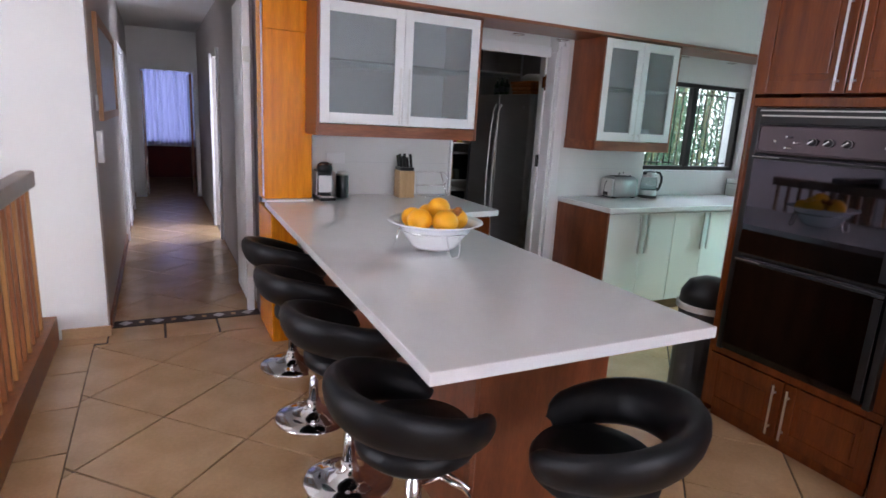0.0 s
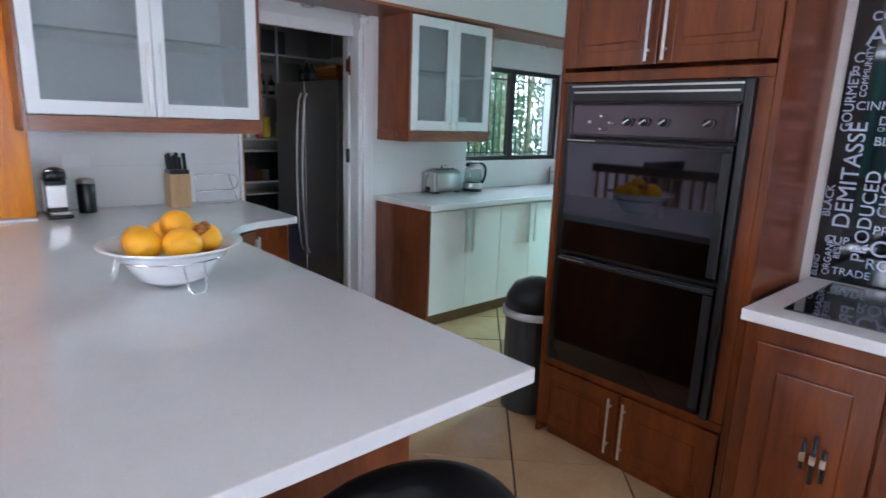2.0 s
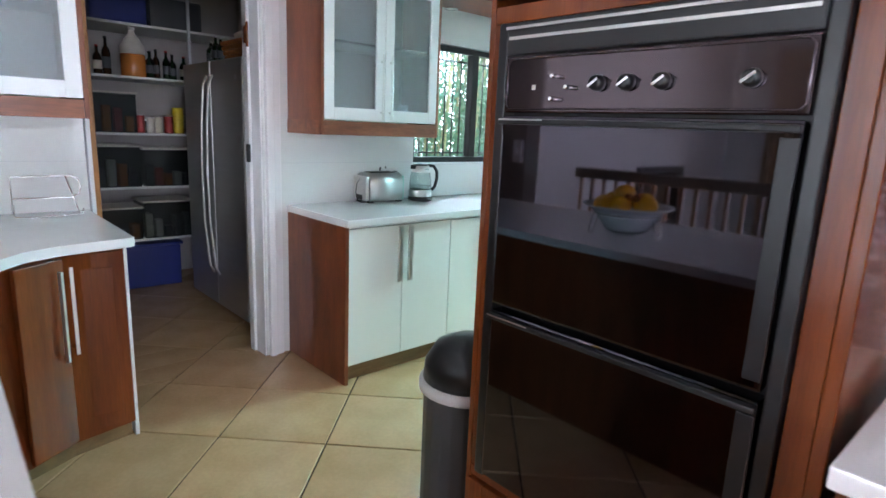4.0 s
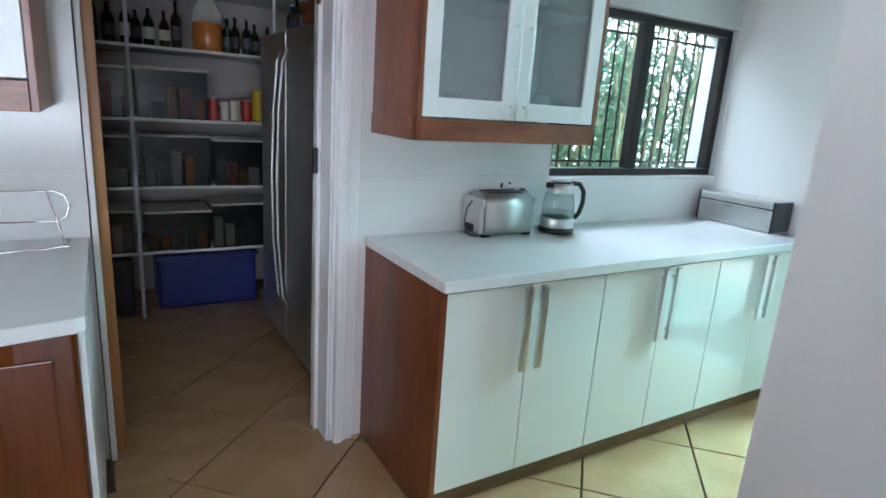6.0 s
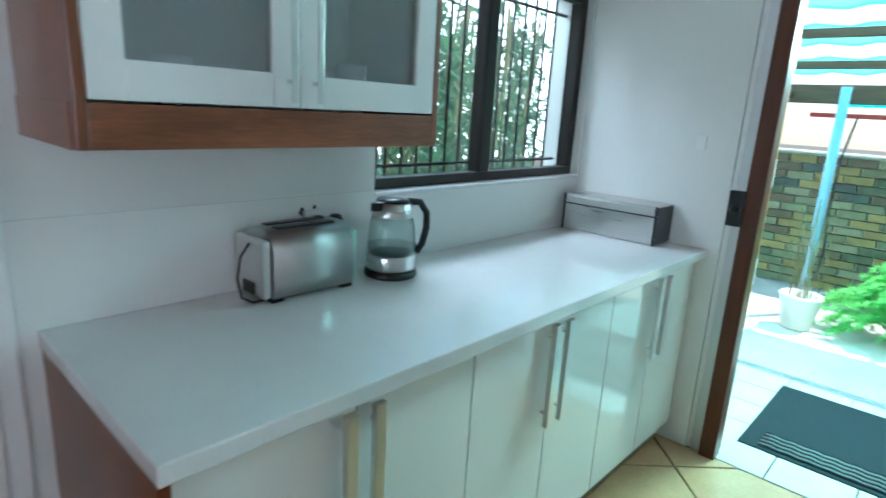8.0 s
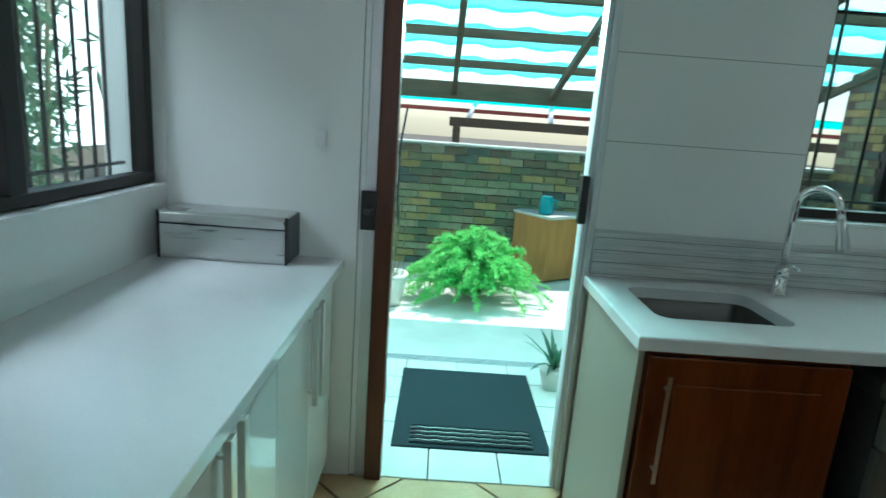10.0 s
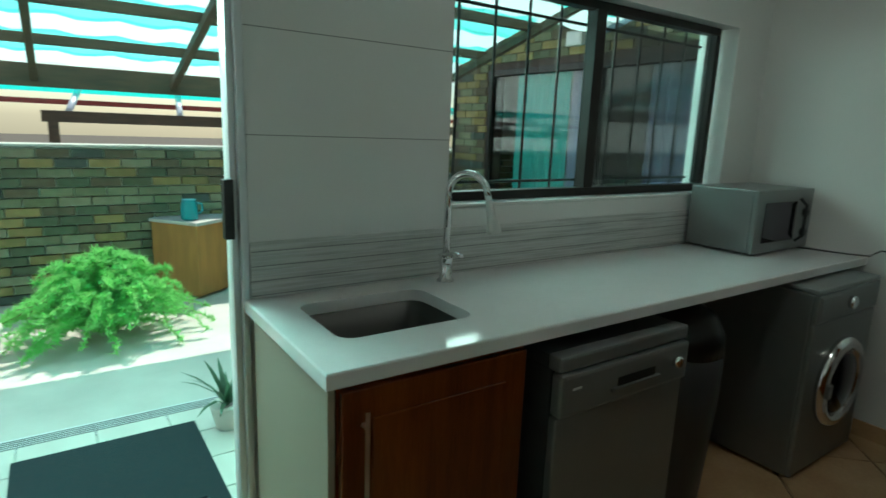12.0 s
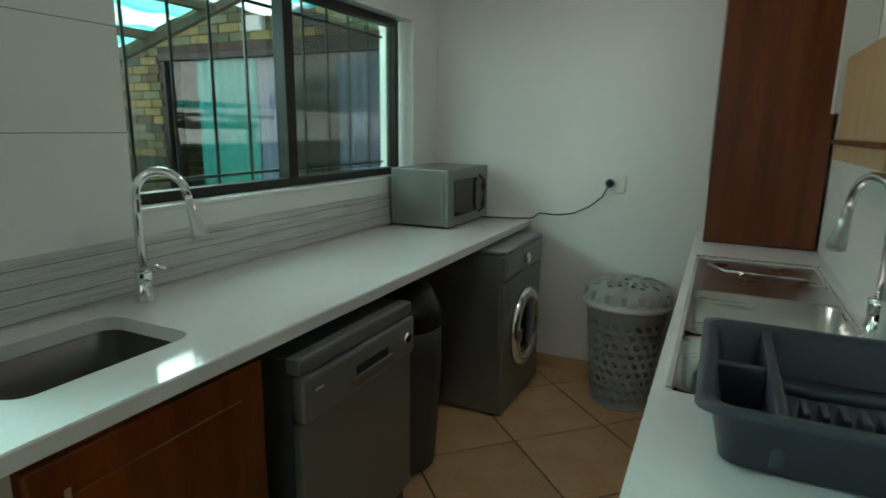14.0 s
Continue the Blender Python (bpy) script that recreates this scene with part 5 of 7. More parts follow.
# ---- pantry ----
FR = thing("fridge", (4.03, 5.255, 0), "tall dark steel side-by-side fridge freezer with long curved handles", "fridge")
FR.scale = (1, 1, 0.95)
part("body", boxed((-0.33, -0.52, 0.03), (0.38, 0.52, 1.84), 0.008), "dark_steel", FR)
part("base", boxed((-0.31, -0.50, 0.0), (0.36, 0.50, 0.032)), "black", FR)
for y0, y1, hy in ((-0.52, -0.003, -0.05), (0.003, 0.52, 0.05)):
    d = part("door", boxed((-0.39, y0, 0.06), (-0.335, y1, 1.84), 0.012), "dark_steel", FR, "dark steel door")
    part("handle", bar([(-0.392, hy, 0.30), (-0.42, hy, 0.36), (-0.445, hy, 0.70), (-0.45, hy, 1.05), (-0.44, hy, 1.40), (-0.42, hy, 1.68), (-0.392, hy, 1.74)], 0.009, 8), "dark_steel", d, "long steel handle")
part("badge", boxed((-0.3915, -0.44, 1.70), (-0.3902, -0.41, 1.73)), "basket", FR)
bk = thing("wicker_basket", (3.83, 4.96, 1.749), "orange-brown wicker basket on top of the fridge", "basket")
for i in range(4):
    part("weave", boxed((-0.14 - 0.006 * i, -0.14 - 0.006 * i, 0.03 * i), (0.16 + 0.006 * i, 0.16 + 0.006 * i, 0.03 * i + 0.026), 0.009), "wicker", bk)
whole("folded_bag", turned([(0.03, 0.0), (0.11, 0.01), (0.12, 0.04), (0.07, 0.07), (0.01, 0.075)], (3.83, 4.98, 1.866), 20), "shelf", "crumpled pale bag lying on the basket", "bag", at=(3.83, 4.98, 1.866))
RK = thing("pantry_shelving", (3.2, 6.3, 0), "white open pantry shelving with thin metal uprights", "shelving")
SHELVES = (0.425, 0.835, 1.243, 1.655, 2.03)
for z in SHELVES:
    part("shelf", boxed((-0.55, -0.24, z - 0.018), (1.20, 0.31, z), 0.003), "shelf", RK)
for x in (-0.548, -0.235, 0.585, 1.19):
    part("upright", boxed((x - 0.01, -0.262, 0.0), (x + 0.01, -0.242, 2.3), 0.002), "basket", RK)


def tub(x, y, z, w, d, h, label="clear plastic storage tub with food packets on the pantry shelf"):
    q = thing("storage_tub", (x, y, z), label, "tub", "tubs on the shelves")
    bm = bmesh.new()
    for a, b in (((-w / 2, -d / 2, 0), (w / 2, -d / 2 + 0.003, h)), ((-w / 2, d / 2 - 0.003, 0), (w / 2, d / 2, h)), ((-w / 2, -d / 2 + 0.003, 0), (-w / 2 + 0.003, d / 2 - 0.003, h)), ((w / 2 - 0.003, -d / 2 + 0.003, 0), (w / 2, d / 2 - 0.003, h)), ((-w / 2 + 0.003, -d / 2 + 0.003, 0), (w / 2 - 0.003, d / 2 - 0.003, 0.003))):
        box(bm, a, b)
    part("body", bm, "clear_tub", q)
    part("lid", boxed((-w / 2 - 0.012, -d / 2 - 0.012, h), (w / 2 + 0.012, d / 2 + 0.012, h + 0.014), 0.004), "milky", q, "pale lid rim")
    r2 = random.Random(int(x * 1000) + int(z * 77))
    for i in range(5):
        px, ph = -w / 2 + 0.04 + (w - 0.08) * i / 4, h * r2.uniform(0.3, 0.75)
        part("packet", boxed((px - 0.028, -d / 2 + 0.02, 0.004), (px + 0.024, -d / 2 + 0.02 + r2.uniform(0.04, 0.12), ph), 0.004), r2.choice(["cream", "red", "cider", "milky", "grey_plastic"]), q)
    return q


for x, z, w, h in ((2.80, 1.243, 0.27, 0.27), (3.19, 1.243, 0.39, 0.28), (2.80, 0.835, 0.28, 0.29), (3.20, 0.835, 0.38, 0.30), (3.60, 0.835, 0.36, 0.28), (2.80, 0.425, 0.28, 0.25), (3.19, 0.425, 0.37, 0.24), (3.58, 0.425, 0.37, 0.28)):
    tub(x, 6.22, z + 0.0005, w, 0.30, h)
b = thing("blue_crate", (3.37, 6.36, 0), "deep blue plastic crate on the pantry floor", "crate")
part("body", prism(bmesh.new(), [(-0.31, -0.20), (0.31, -0.20), (0.31, 0.20), (-0.31, 0.20)], 0, 0.34, 0.02), "blue", b)
part("rim", boxed((-0.325, -0.215, 0.34), (0.325, 0.215, 0.365), 0.006), "blue", b)
whole("dark_crate", boxed((2.68, 6.12, 0.0), (2.92, 6.45, 0.36), 0.012), "grey_plastic", "dark plastic crate on the pantry floor", "crate", at=(2.8, 6.28, 0))
for x, m in ((2.84, "blue"), (3.32, "blue"), (3.72, "grey_plastic")):
    whole("cooler_box", boxed((x - 0.19, 6.10, 2.0305), (x + 0.19, 6.42, 2.25), 0.02), m, "dark blue box on the top pantry shelf", "box", "boxes on the top shelf", at=(x, 6.26, 2.0305))


def bottle(x, y, z, h, r, mat, cap):
    q = thing("bottle", (x, y, z), "dark glass bottle standing on the pantry shelf", "bottle", "bottles on the shelf")
    part("glass", turned([(r * 0.9, 0), (r, 0.008), (r, h * 0.58), (r * 0.85, h * 0.66), (r * 0.36, h * 0.76), (r * 0.33, h * 0.95)], n=16), mat, q)
    part("label", turned([(r + 0.0006, h * 0.18), (r + 0.0008, h * 0.2), (r + 0.0008, h * 0.45), (r + 0.0006, h * 0.47)], n=16), "cream" if int(x * 100) % 2 else "grey_plastic", q)
    part("cap", turned([(r * 0.40, h * 0.94), (r * 0.40, h), (r * 0.2, h * 1.004)], n=12), cap, q)


rnd = random.Random(8)
for i, x in enumerate((2.72, 2.80, 2.88, 2.97, 3.02, 3.09, 3.17, 3.24)):
    bottle(x, 6.16 + 0.05 * (i % 2), 1.6555, rnd.uniform(0.19, 0.33), rnd.uniform(0.026, 0.037), rnd.choice(["amber", "green_glass", "amber"]), rnd.choice(["black", "red", "handle"]))
for i, x in enumerate((3.52, 3.58, 3.64, 3.70, 3.77)):
    bottle(x, 6.15 + 0.05 * (i % 2), 1.6555, rnd.uniform(0.17, 0.26), rnd.uniform(0.026, 0.034), rnd.choice(["amber", "green_glass"]), rnd.choice(["black", "red"]))
q = thing("vinegar_jug", (3.41, 6.17, 1.6555), "large milky plastic jug half full of amber vinegar", "jug")
part("liquid", turned([(0.078, 0.0), (0.085, 0.01), (0.085, 0.16), (0.08, 0.165)], n=26), "cider", q, "amber liquid")
part("shoulder", turned([(0.085, 0.166), (0.083, 0.22), (0.05, 0.28), (0.024, 0.31), (0.022, 0.335)], n=26), "milky", q)
part("cap", turned([(0.026, 0.335), (0.026, 0.36), (0.02, 0.362)], n=18), "shelf", q)
for i, (x, h, r, m) in enumerate(((3.425, 0.14, 0.03, "red"), (3.475, 0.10, 0.034, "amber"), (3.50, 0.12, 0.03, "milky"), (3.56, 0.13, 0.036, "cream"), (3.63, 0.14, 0.033, "red"), (3.715, 0.20, 0.042, "yellow"), (3.83, 0.15, 0.034, "cream"))):
    q = thing("tin", (x, 6.14 + 0.04 * (i % 2), 1.2435), "small food tin on the pantry shelf" if m != "yellow" else "tall bright yellow tin on the pantry shelf", "tin", "tins on the shelf")
    part("body", turned([(r * 0.96, 0), (r, 0.004), (r, h - 0.012), (r * 0.97, h - 0.010)], n=20), m, q)
    part("lid", turned([(r * 1.02, h - 0.010), (r * 1.02, h), (r * 0.9, h + 0.002)], n=20), "handle" if m != "yellow" else "yellow", q)
for i, (x, h) in enumerate(((3.60, 0.16), (3.70, 0.18), (3.80, 0.15))):
    bottle(3.74, 5.30 + 0.09 * i, 1.7485, h, 0.03, "green_glass", "handle")

# ---- scullery ----


def slab_with_hole(x0, y0, x1, y1, z0, z1, hx0, hy0, hx1, hy1):
    bm = bmesh.new()
    for a, b in (((x0, y0), (x1, hy0)), ((x0, hy1), (x1, y1)), ((x0, hy0), (hx0, hy1)), ((hx1, hy0), (x1, hy1))):
        box(bm, (a[0], a[1], z0), (b[0], b[1], z1))
    bmesh.ops.remove_doubles(bm, verts=bm.verts, dist=1e-5)
    seen = {}
    for f in bm.faces:
        seen.setdefault(tuple(sorted(v.index for v in f.verts)), []).append(f)
    bmesh.ops.delete(bm, geom=[f for fs in seen.values() if len(fs) > 1 for f in fs], context="FACES")
    return bm


def slab_with_round_hole(x0, y0, x1, y1, z0, z1, hx0, hy0, hx1, hy1, rad, n=7):
    """A worktop with a round-cornered opening; its front edges are eased."""
    bm = bmesh.new()
    centres = ((hx1 - rad, hy1 - rad, 0, (x1, y1)), (hx0 + rad, hy1 - rad, 90, (x0, y1)), (hx0 + rad, hy0 + rad, 180, (x0, y0)), (hx1 - rad, hy0 + rad, 270, (x1, y0)))
    e = 0.004
    inner = [(cx + rad * math.cos(radians(a0 + 90 * i / n)), cy + rad * math.sin(radians(a0 + 90 * i / n))) for cx, cy, a0, _ in centres for i in range(n + 1)]
    def level(pts, z):
        return [bm.verts.new((x, y, z)) for x, y in pts]
    rim = [c[3] for c in centres]
    ease = [(x + (e if x == x0 else -e), y + (e if y == y0 else -e)) for x, y in rim]
    top_in, low_in = level(inner, z1), level(inner, z0)
    top_out, mid_out, low_out = level(ease, z1), level(rim, z1 - e), level(rim, z0)
    m = len(inner)
    for loop_in, loop_out in ((top_in, top_out), (low_in, low_out)):
        for i in range(m):
            c, d = i // (n + 1), ((i + 1) % m) // (n + 1)
            bm.faces.new([loop_in[i], loop_in[(i + 1) % m], loop_out[c]] if c == d else [loop_in[i], loop_in[(i + 1) % m], loop_out[d], loop_out[c]])
    for i in range(m):
        bm.faces.new((top_in[i], top_in[(i + 1) % m], low_in[(i + 1) % m], low_in[i]))
    for a, b in ((top_out, mid_out), (mid_out, low_out)):
        for i in range(4):
            bm.faces.new((a[i], a[(i + 1) % 4], b[(i + 1) % 4], b[i]))
    return bm


def basin(parent, x0, y0, x1, y1, ztop, depth, mat, name="bowl"):
    """An open sink bowl with sloped, rounded sides."""
    bm = bmesh.new()
    def ring(ins, z, n=6, rad=0.045):
        out = []
        for cx, cy, a0 in ((x1 - ins - rad, y1 - ins - rad, 0), (x0 + ins + rad, y1 - ins - rad, 90), (x0 + ins + rad, y0 + ins + rad, 180), (x1 - ins - rad, y0 + ins + rad, 270)):
            for i in range(n + 1):
                a = radians(a0 + 90 * i / n)
                out.append(bm.verts.new((cx + rad * math.cos(a), cy + rad * math.sin(a), z)))
        return out
    rings = [ring(-0.012, ztop), ring(0.0, ztop - 0.002), ring(0.004, ztop - depth * 0.85), ring(0.02, ztop - depth), ring(0.10, ztop - depth - 0.003)]
    for p, q in zip(rings, rings[1:]):
        for i in range(len(p)):
            bm.faces.new((p[i], p[(i + 1) % len(p)], q[(i + 1) % len(q)], q[i])).smooth = True
    bm.faces.new(rings[-1])
    return part(name, bm, mat, parent)


ct = whole("countertop", slab_with_round_hole(5.272, -0.048, 5.897, 2.755, 0.862, 0.90, 5.445, 2.215, 5.775, 2.64, 0.05), "quartz", "white quartz worktop with an undermount prep sink", "countertop", at=(5.55, 1.4, 0.862))
sk = thing("prep_sink", (5.607, 2.425, 0.66), "square dark steel undermount sink in the white worktop", "sink")
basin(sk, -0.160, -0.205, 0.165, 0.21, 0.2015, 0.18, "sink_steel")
part("overflow", boxed((-0.02, -0.2035, 0.14), (0.03, -0.2005, 0.152)), "black", sk)
part("drain", turned([(0.035, 0.022), (0.033, 0.026), (0.01, 0.024)], (0.02, 0.0, 0.0), 20), "chrome", sk)
setting("trim_mosaic", boxed((5.890, -0.048, 0.9005), (5.8995, 2.735, 1.075), 0.001), "strip", "grey linear mosaic splashback strip")
for i in range(11):
    setting("trim_mosaic_line", boxed((5.8875, 0.036, 0.908 + i * 0.0152), (5.891, 2.733, 0.9105 + i * 0.0152)), "basket" if i % 3 else "silver", "thin ridge of the mosaic strip")


def tap(name, at, turn, label, scale=1.0):
    q = thing(name, (0, 0, 0), label, "tap", "swan-neck taps")
    part("body", turned([(0.030, 0.0), (0.030, 0.008), (0.022, 0.012), (0.024, 0.085), (0.026, 0.10), (0.020, 0.105)], n=24), "chrome", q)
    pts = [(0, 0, 0.10), (0, 0, 0.315)] + [(0.07 - 0.07 * math.cos(radians(a)), 0, 0.315 + 0.07 * math.sin(radians(a))) for a in range(12, 157, 12)] + [(0.145, 0, 0.30)]
    part("neck", bar(pts, 0.0125, 12), "chrome", q)
    part("spray_head", turned([(0.012, 0.0), (0.016, -0.05), (0.024, -0.10), (0.024, -0.115), (0.01, -0.117)], n=20, m=Matrix.Translation((0.145, 0, 0.303)) @ Matrix.Rotation(radians(-13), 4, "Y")), "steel", q, "pull-out spray head")
    part("lever", bar([(0.0, -0.02, 0.095), (0.02, -0.05, 0.11), (0.06, -0.09, 0.128), (0.10, -0.115, 0.125)], 0.006, 8), "chrome", q, "single lever")
    q.matrix_basis = Matrix.Translation(at) @ Matrix.Rotation(radians(turn), 4, "Z") @ Matrix.Scale(scale, 4)
    return q


tap("mixer_tap", (5.80, 2.085, 0.9005), 214, "chrome swan-neck mixer tap with pull-out head behind the prep sink", 1.0)
c = thing("base_cabinet", (5.30, 2.45, 0), "dark cherry base cabinet under the prep sink", "cabinet")
part("carcass", boxed((0.02, -0.29, 0.08), (0.555, 0.27, 0.655)), "cherry", c)
part("top_rail", boxed((0.0, -0.29, 0.655), (0.018, 0.27, 0.858)), "cherry", c)
part("side", boxed((0.0, 0.272, 0.0), (0.555, 0.29, 0.858), 0.002), "putty", c, "putty-coloured end panel")
part("plinth", boxed((0.05, -0.29, 0.0), (0.07, 0.27, 0.08)), "plinth", c)
d = part("door", boxed((-0.022, -0.285, 0.09), (-0.001, 0.265, 0.845), 0.004), "cherry", c)
part("panel", boxed((-0.030, -0.21, 0.17), (-0.022, 0.19, 0.77), 0.008), "cherry", d)
bar_handle(d, -0.022, 0.215, 0.48, 0.80, (-1, 0))
dw = thing("dishwasher", (5.225, 1.785, 0), "silver-grey freestanding dishwasher under the worktop", "dishwasher")
dw.scale = (1, 1, 0.965)
part("body", boxed((0.035, -0.298, 0.03), (0.60, 0.298, 0.80)), "grey_plastic", dw)
part("top", boxed((0.0, -0.30, 0.80), (0.05, 0.30, 0.85), 0.010), "silver", dw)
part("lid", boxed((0.05, -0.298, 0.802), (0.60, 0.298, 0.845)), "grey_plastic", dw)
part("door", boxed((0.004, -0.298, 0.11), (0.034, 0.298, 0.655), 0.006), "silver", dw)
cp = part("control_panel", boxed((-0.012, -0.298, 0.66), (0.034, 0.298, 0.796), 0.012), "silver", dw)
part("recess", boxed((-0.0135, -0.12, 0.712), (-0.0115, 0.06, 0.742), 0.001), "black", cp, "dark grip recess")
part("grip", boxed((-0.022, -0.14, 0.702), (-0.011, 0.09, 0.713), 0.003), "silver", cp, "silver grip lip")
part("dial", turned([(0.020, 0), (0.020, 0.014), (0.015, 0.018)], n=20, m=Matrix.Translation((-0.012, -0.23, 0.735)) @ rx), "chrome", cp)
part("logo_plate", boxed((-0.0135, 0.22, 0.745), (-0.0118, 0.255, 0.752)), "basket", cp)
part("kick", boxed((0.04, -0.29, 0.0), (0.06, 0.29, 0.11)), "black", dw)
bn = thing("laundry_bin", (5.42, 1.215, 0), "dark bin with an open oval mouth under the worktop", "bin")
part("body", turned([(0.13, 0.0), (0.14, 0.01), (0.165, 0.45), (0.165, 0.62), (0.16, 0.625)], n=28), "grey_plastic", bn)
part("hood", turned([(0.165, 0.625), (0.16, 0.70), (0.12, 0.78), (0.05, 0.81), (0.005, 0.815)], n=28), "black", bn, "black hood")
wm = thing("washing_machine", (5.16, 0.39, 0), "silver-grey front-loading washing machine", "washing machine")
part("body", boxed((0.02, -0.30, 0.012), (0.58, 0.30, 0.83), 0.008), "silver", wm)
part("top", boxed((0.0, -0.302, 0.83), (0.585, 0.302, 0.85), 0.006), "silver", wm)
part("front", boxed((0.0, -0.30, 0.012), (0.022, 0.30, 0.70), 0.010), "silver", wm)
cp = part("control_panel", boxed((-0.004, -0.30, 0.705), (0.022, 0.30, 0.828), 0.008), "silver", wm)
part("drawer", boxed((-0.008, 0.10, 0.72), (-0.003, 0.285, 0.815), 0.003), "silver", cp)
part("dial", turned([(0.028, 0), (0.028, 0.018), (0.02, 0.022)], n=24, m=Matrix.Translation((-0.004, 0.0, 0.765)) @ rx), "chrome", cp)
mt = Matrix.Translation((-0.0, 0.0, 0.40)) @ rx
pd = part("porthole", lathe(bmesh.new(), [(0.205, 0.0), (0.21, 0.018), (0.195, 0.035), (0.165, 0.040), (0.155, 0.025), (0.15, 0.004)], n=40, m=mt), "chrome", wm, "chrome porthole ring")
part("door_glass", turned([(0.155, 0.024), (0.13, 0.034), (0.06, 0.046), (0.005, 0.048)], n=36, m=mt), "black_gloss", pd, "dark door glass")
part("latch", boxed((-0.052, 0.15, 0.37), (-0.035, 0.185, 0.43), 0.004), "silver", pd)
for y in (-0.27, 0.27):
    for x in (0.06, 0.53):
        part("foot", turned([(0.02, 0), (0.02, 0.014)], (x, y, 0), 12), "black", wm)
mw = thing("microwave", (5.73, 0.28, 0.9005), "silver microwave oven on the worktop by the window", "microwave")
part("body", boxed((-0.175, -0.268, 0.012), (0.14, 0.268, 0.308), 0.008), "silver", mw)
fr = part("front", boxed((-0.20, -0.27, 0.010), (-0.176, 0.27, 0.308), 0.006), "silver", mw)
part("window", boxed((-0.205, -0.10, 0.06), (-0.2005, 0.20, 0.25), 0.010), "black_gloss", fr, "dark door window")
part("handle", bar([(-0.203, -0.13, 0.05), (-0.235, -0.13, 0.08), (-0.235, -0.13, 0.23), (-0.203, -0.13, 0.26)], 0.008, 8), "black", fr)
part("dial", turned([(0.022, 0), (0.022, 0.016), (0.016, 0.018)], n=20, m=Matrix.Translation((-0.201, -0.19, 0.19)) @ rx), "black", fr)
part("dial", turned([(0.022, 0), (0.022, 0.016), (0.016, 0.018)], n=20, m=Matrix.Translation((-0.201, -0.19, 0.09)) @ rx), "black", fr)
for x, y in ((-0.15, -0.2), (0.1, -0.2), (-0.15, 0.2), (0.1, 0.2)):
    part("foot", turned([(0.015, 0), (0.015, 0.0125)], (x, y, 0), 10), "black", mw)
whole("socket_outlet", boxed((4.75, -0.049, 1.08), (4.89, -0.040, 1.18), 0.004), "white_frame", "white wall socket on the scullery wall", "socket", at=(4.83, -0.045, 1.15))
whole("plug", turned([(0.022, 0.0), (0.024, 0.02), (0.016, 0.035), (0.007, 0.05)], n=16, m=Matrix.Translation((4.83, -0.040, 1.133)) @ Matrix.Rotation(radians(-90), 4, "X")), "black", "black three-pin plug in the wall socket", "plug", at=(4.83, -0.03, 1.155))
whole("power_cord", bar([(4.83, 0.005, 1.123), (4.86, 0.01, 1.06), (4.93, 0.0, 1.00), (5.02, -0.01, 0.955), (5.12, -0.015, 0.94), (5.21, -0.01, 0.945), (5.25, 0.0, 0.912), (5.35, 0.01, 0.906), (5.58, 0.10, 0.91)], 0.004, 8), "black", "black power cord hanging from the socket to the microwave", "cord", at=(5.2, 0.08, 0.906))

# laundry basket with pierced wall
lb = thing("laundry_basket", (4.665, 0.185, 0), "pale grey perforated plastic laundry basket with lid", "laundry basket")
bm, nseg, rowsn = bmesh.new(), 112, 54
def rad_at(z):
    return 0.150 + 0.050 * z / 0.52
verts = [[bm.verts.new((rad_at(0.54 * r / rowsn) * math.cos(2 * math.pi * i / nseg), rad_at(0.54 * r / rowsn) * math.sin(2 * math.pi * i / nseg), 0.54 * r / rowsn)) for i in range(nseg)] for r in range(rowsn + 1)]
for r in range(rowsn):
    for i in range(nseg):
        row, dr_ = divmod(r - 3, 5)
        du = ((i + 2.5 * (row % 2) + 0.7 * dr_) % 5) - 1.2
        hole = 3 <= r < 48 and abs(dr_ - 2) <= 1.6 and 0 <= du < (3.0 if dr_ == 2 else 2.0)
        if not hole:
            bm.faces.new((verts[r][i], verts[r][(i + 1) % nseg], verts[r + 1][(i + 1) % nseg], verts[r + 1][i])).smooth = True
bmesh.ops.solidify(bm, geom=bm.faces[:], thickness=0.004)
part("body", bm, "basket", lb, "perforated tapered body")
part("floor", turned([(0.154, 0.004), (0.154, 0.010), (0.01, 0.011)], n=36), "basket", lb)
part("rim", turned([(0.200, 0.53), (0.222, 0.535), (0.222, 0.56), (0.205, 0.565)], n=48), "basket", lb)
bm = bmesh.new()
prof = [(0.212, 0.562), (0.222, 0.58), (0.21, 0.62), (0.18, 0.645), (0.14, 0.655), (0.10, 0.660), (0.06, 0.663), (0.02, 0.664)]
vs = [[bm.verts.new((r * math.cos(2 * math.pi * i / 48), r * math.sin(2 * math.pi * i / 48), z)) for i in range(48)] for r, z in prof]
for r in range(len(prof) - 1):
    for i in range(48):
        if not ((r == 1 and i % 3 == 0) or (r in (3, 5) and i % 4 == 0) or (r == 4 and i % 4 == 2)):
            bm.faces.new((vs[r][i], vs[r][(i + 1) % 48], vs[r + 1][(i + 1) % 48], vs[r + 1][i])).smooth = True
bmesh.ops.solidify(bm, geom=bm.faces[:], thickness=0.004)
part("lid", bm, "basket", lb, "pierced lid")

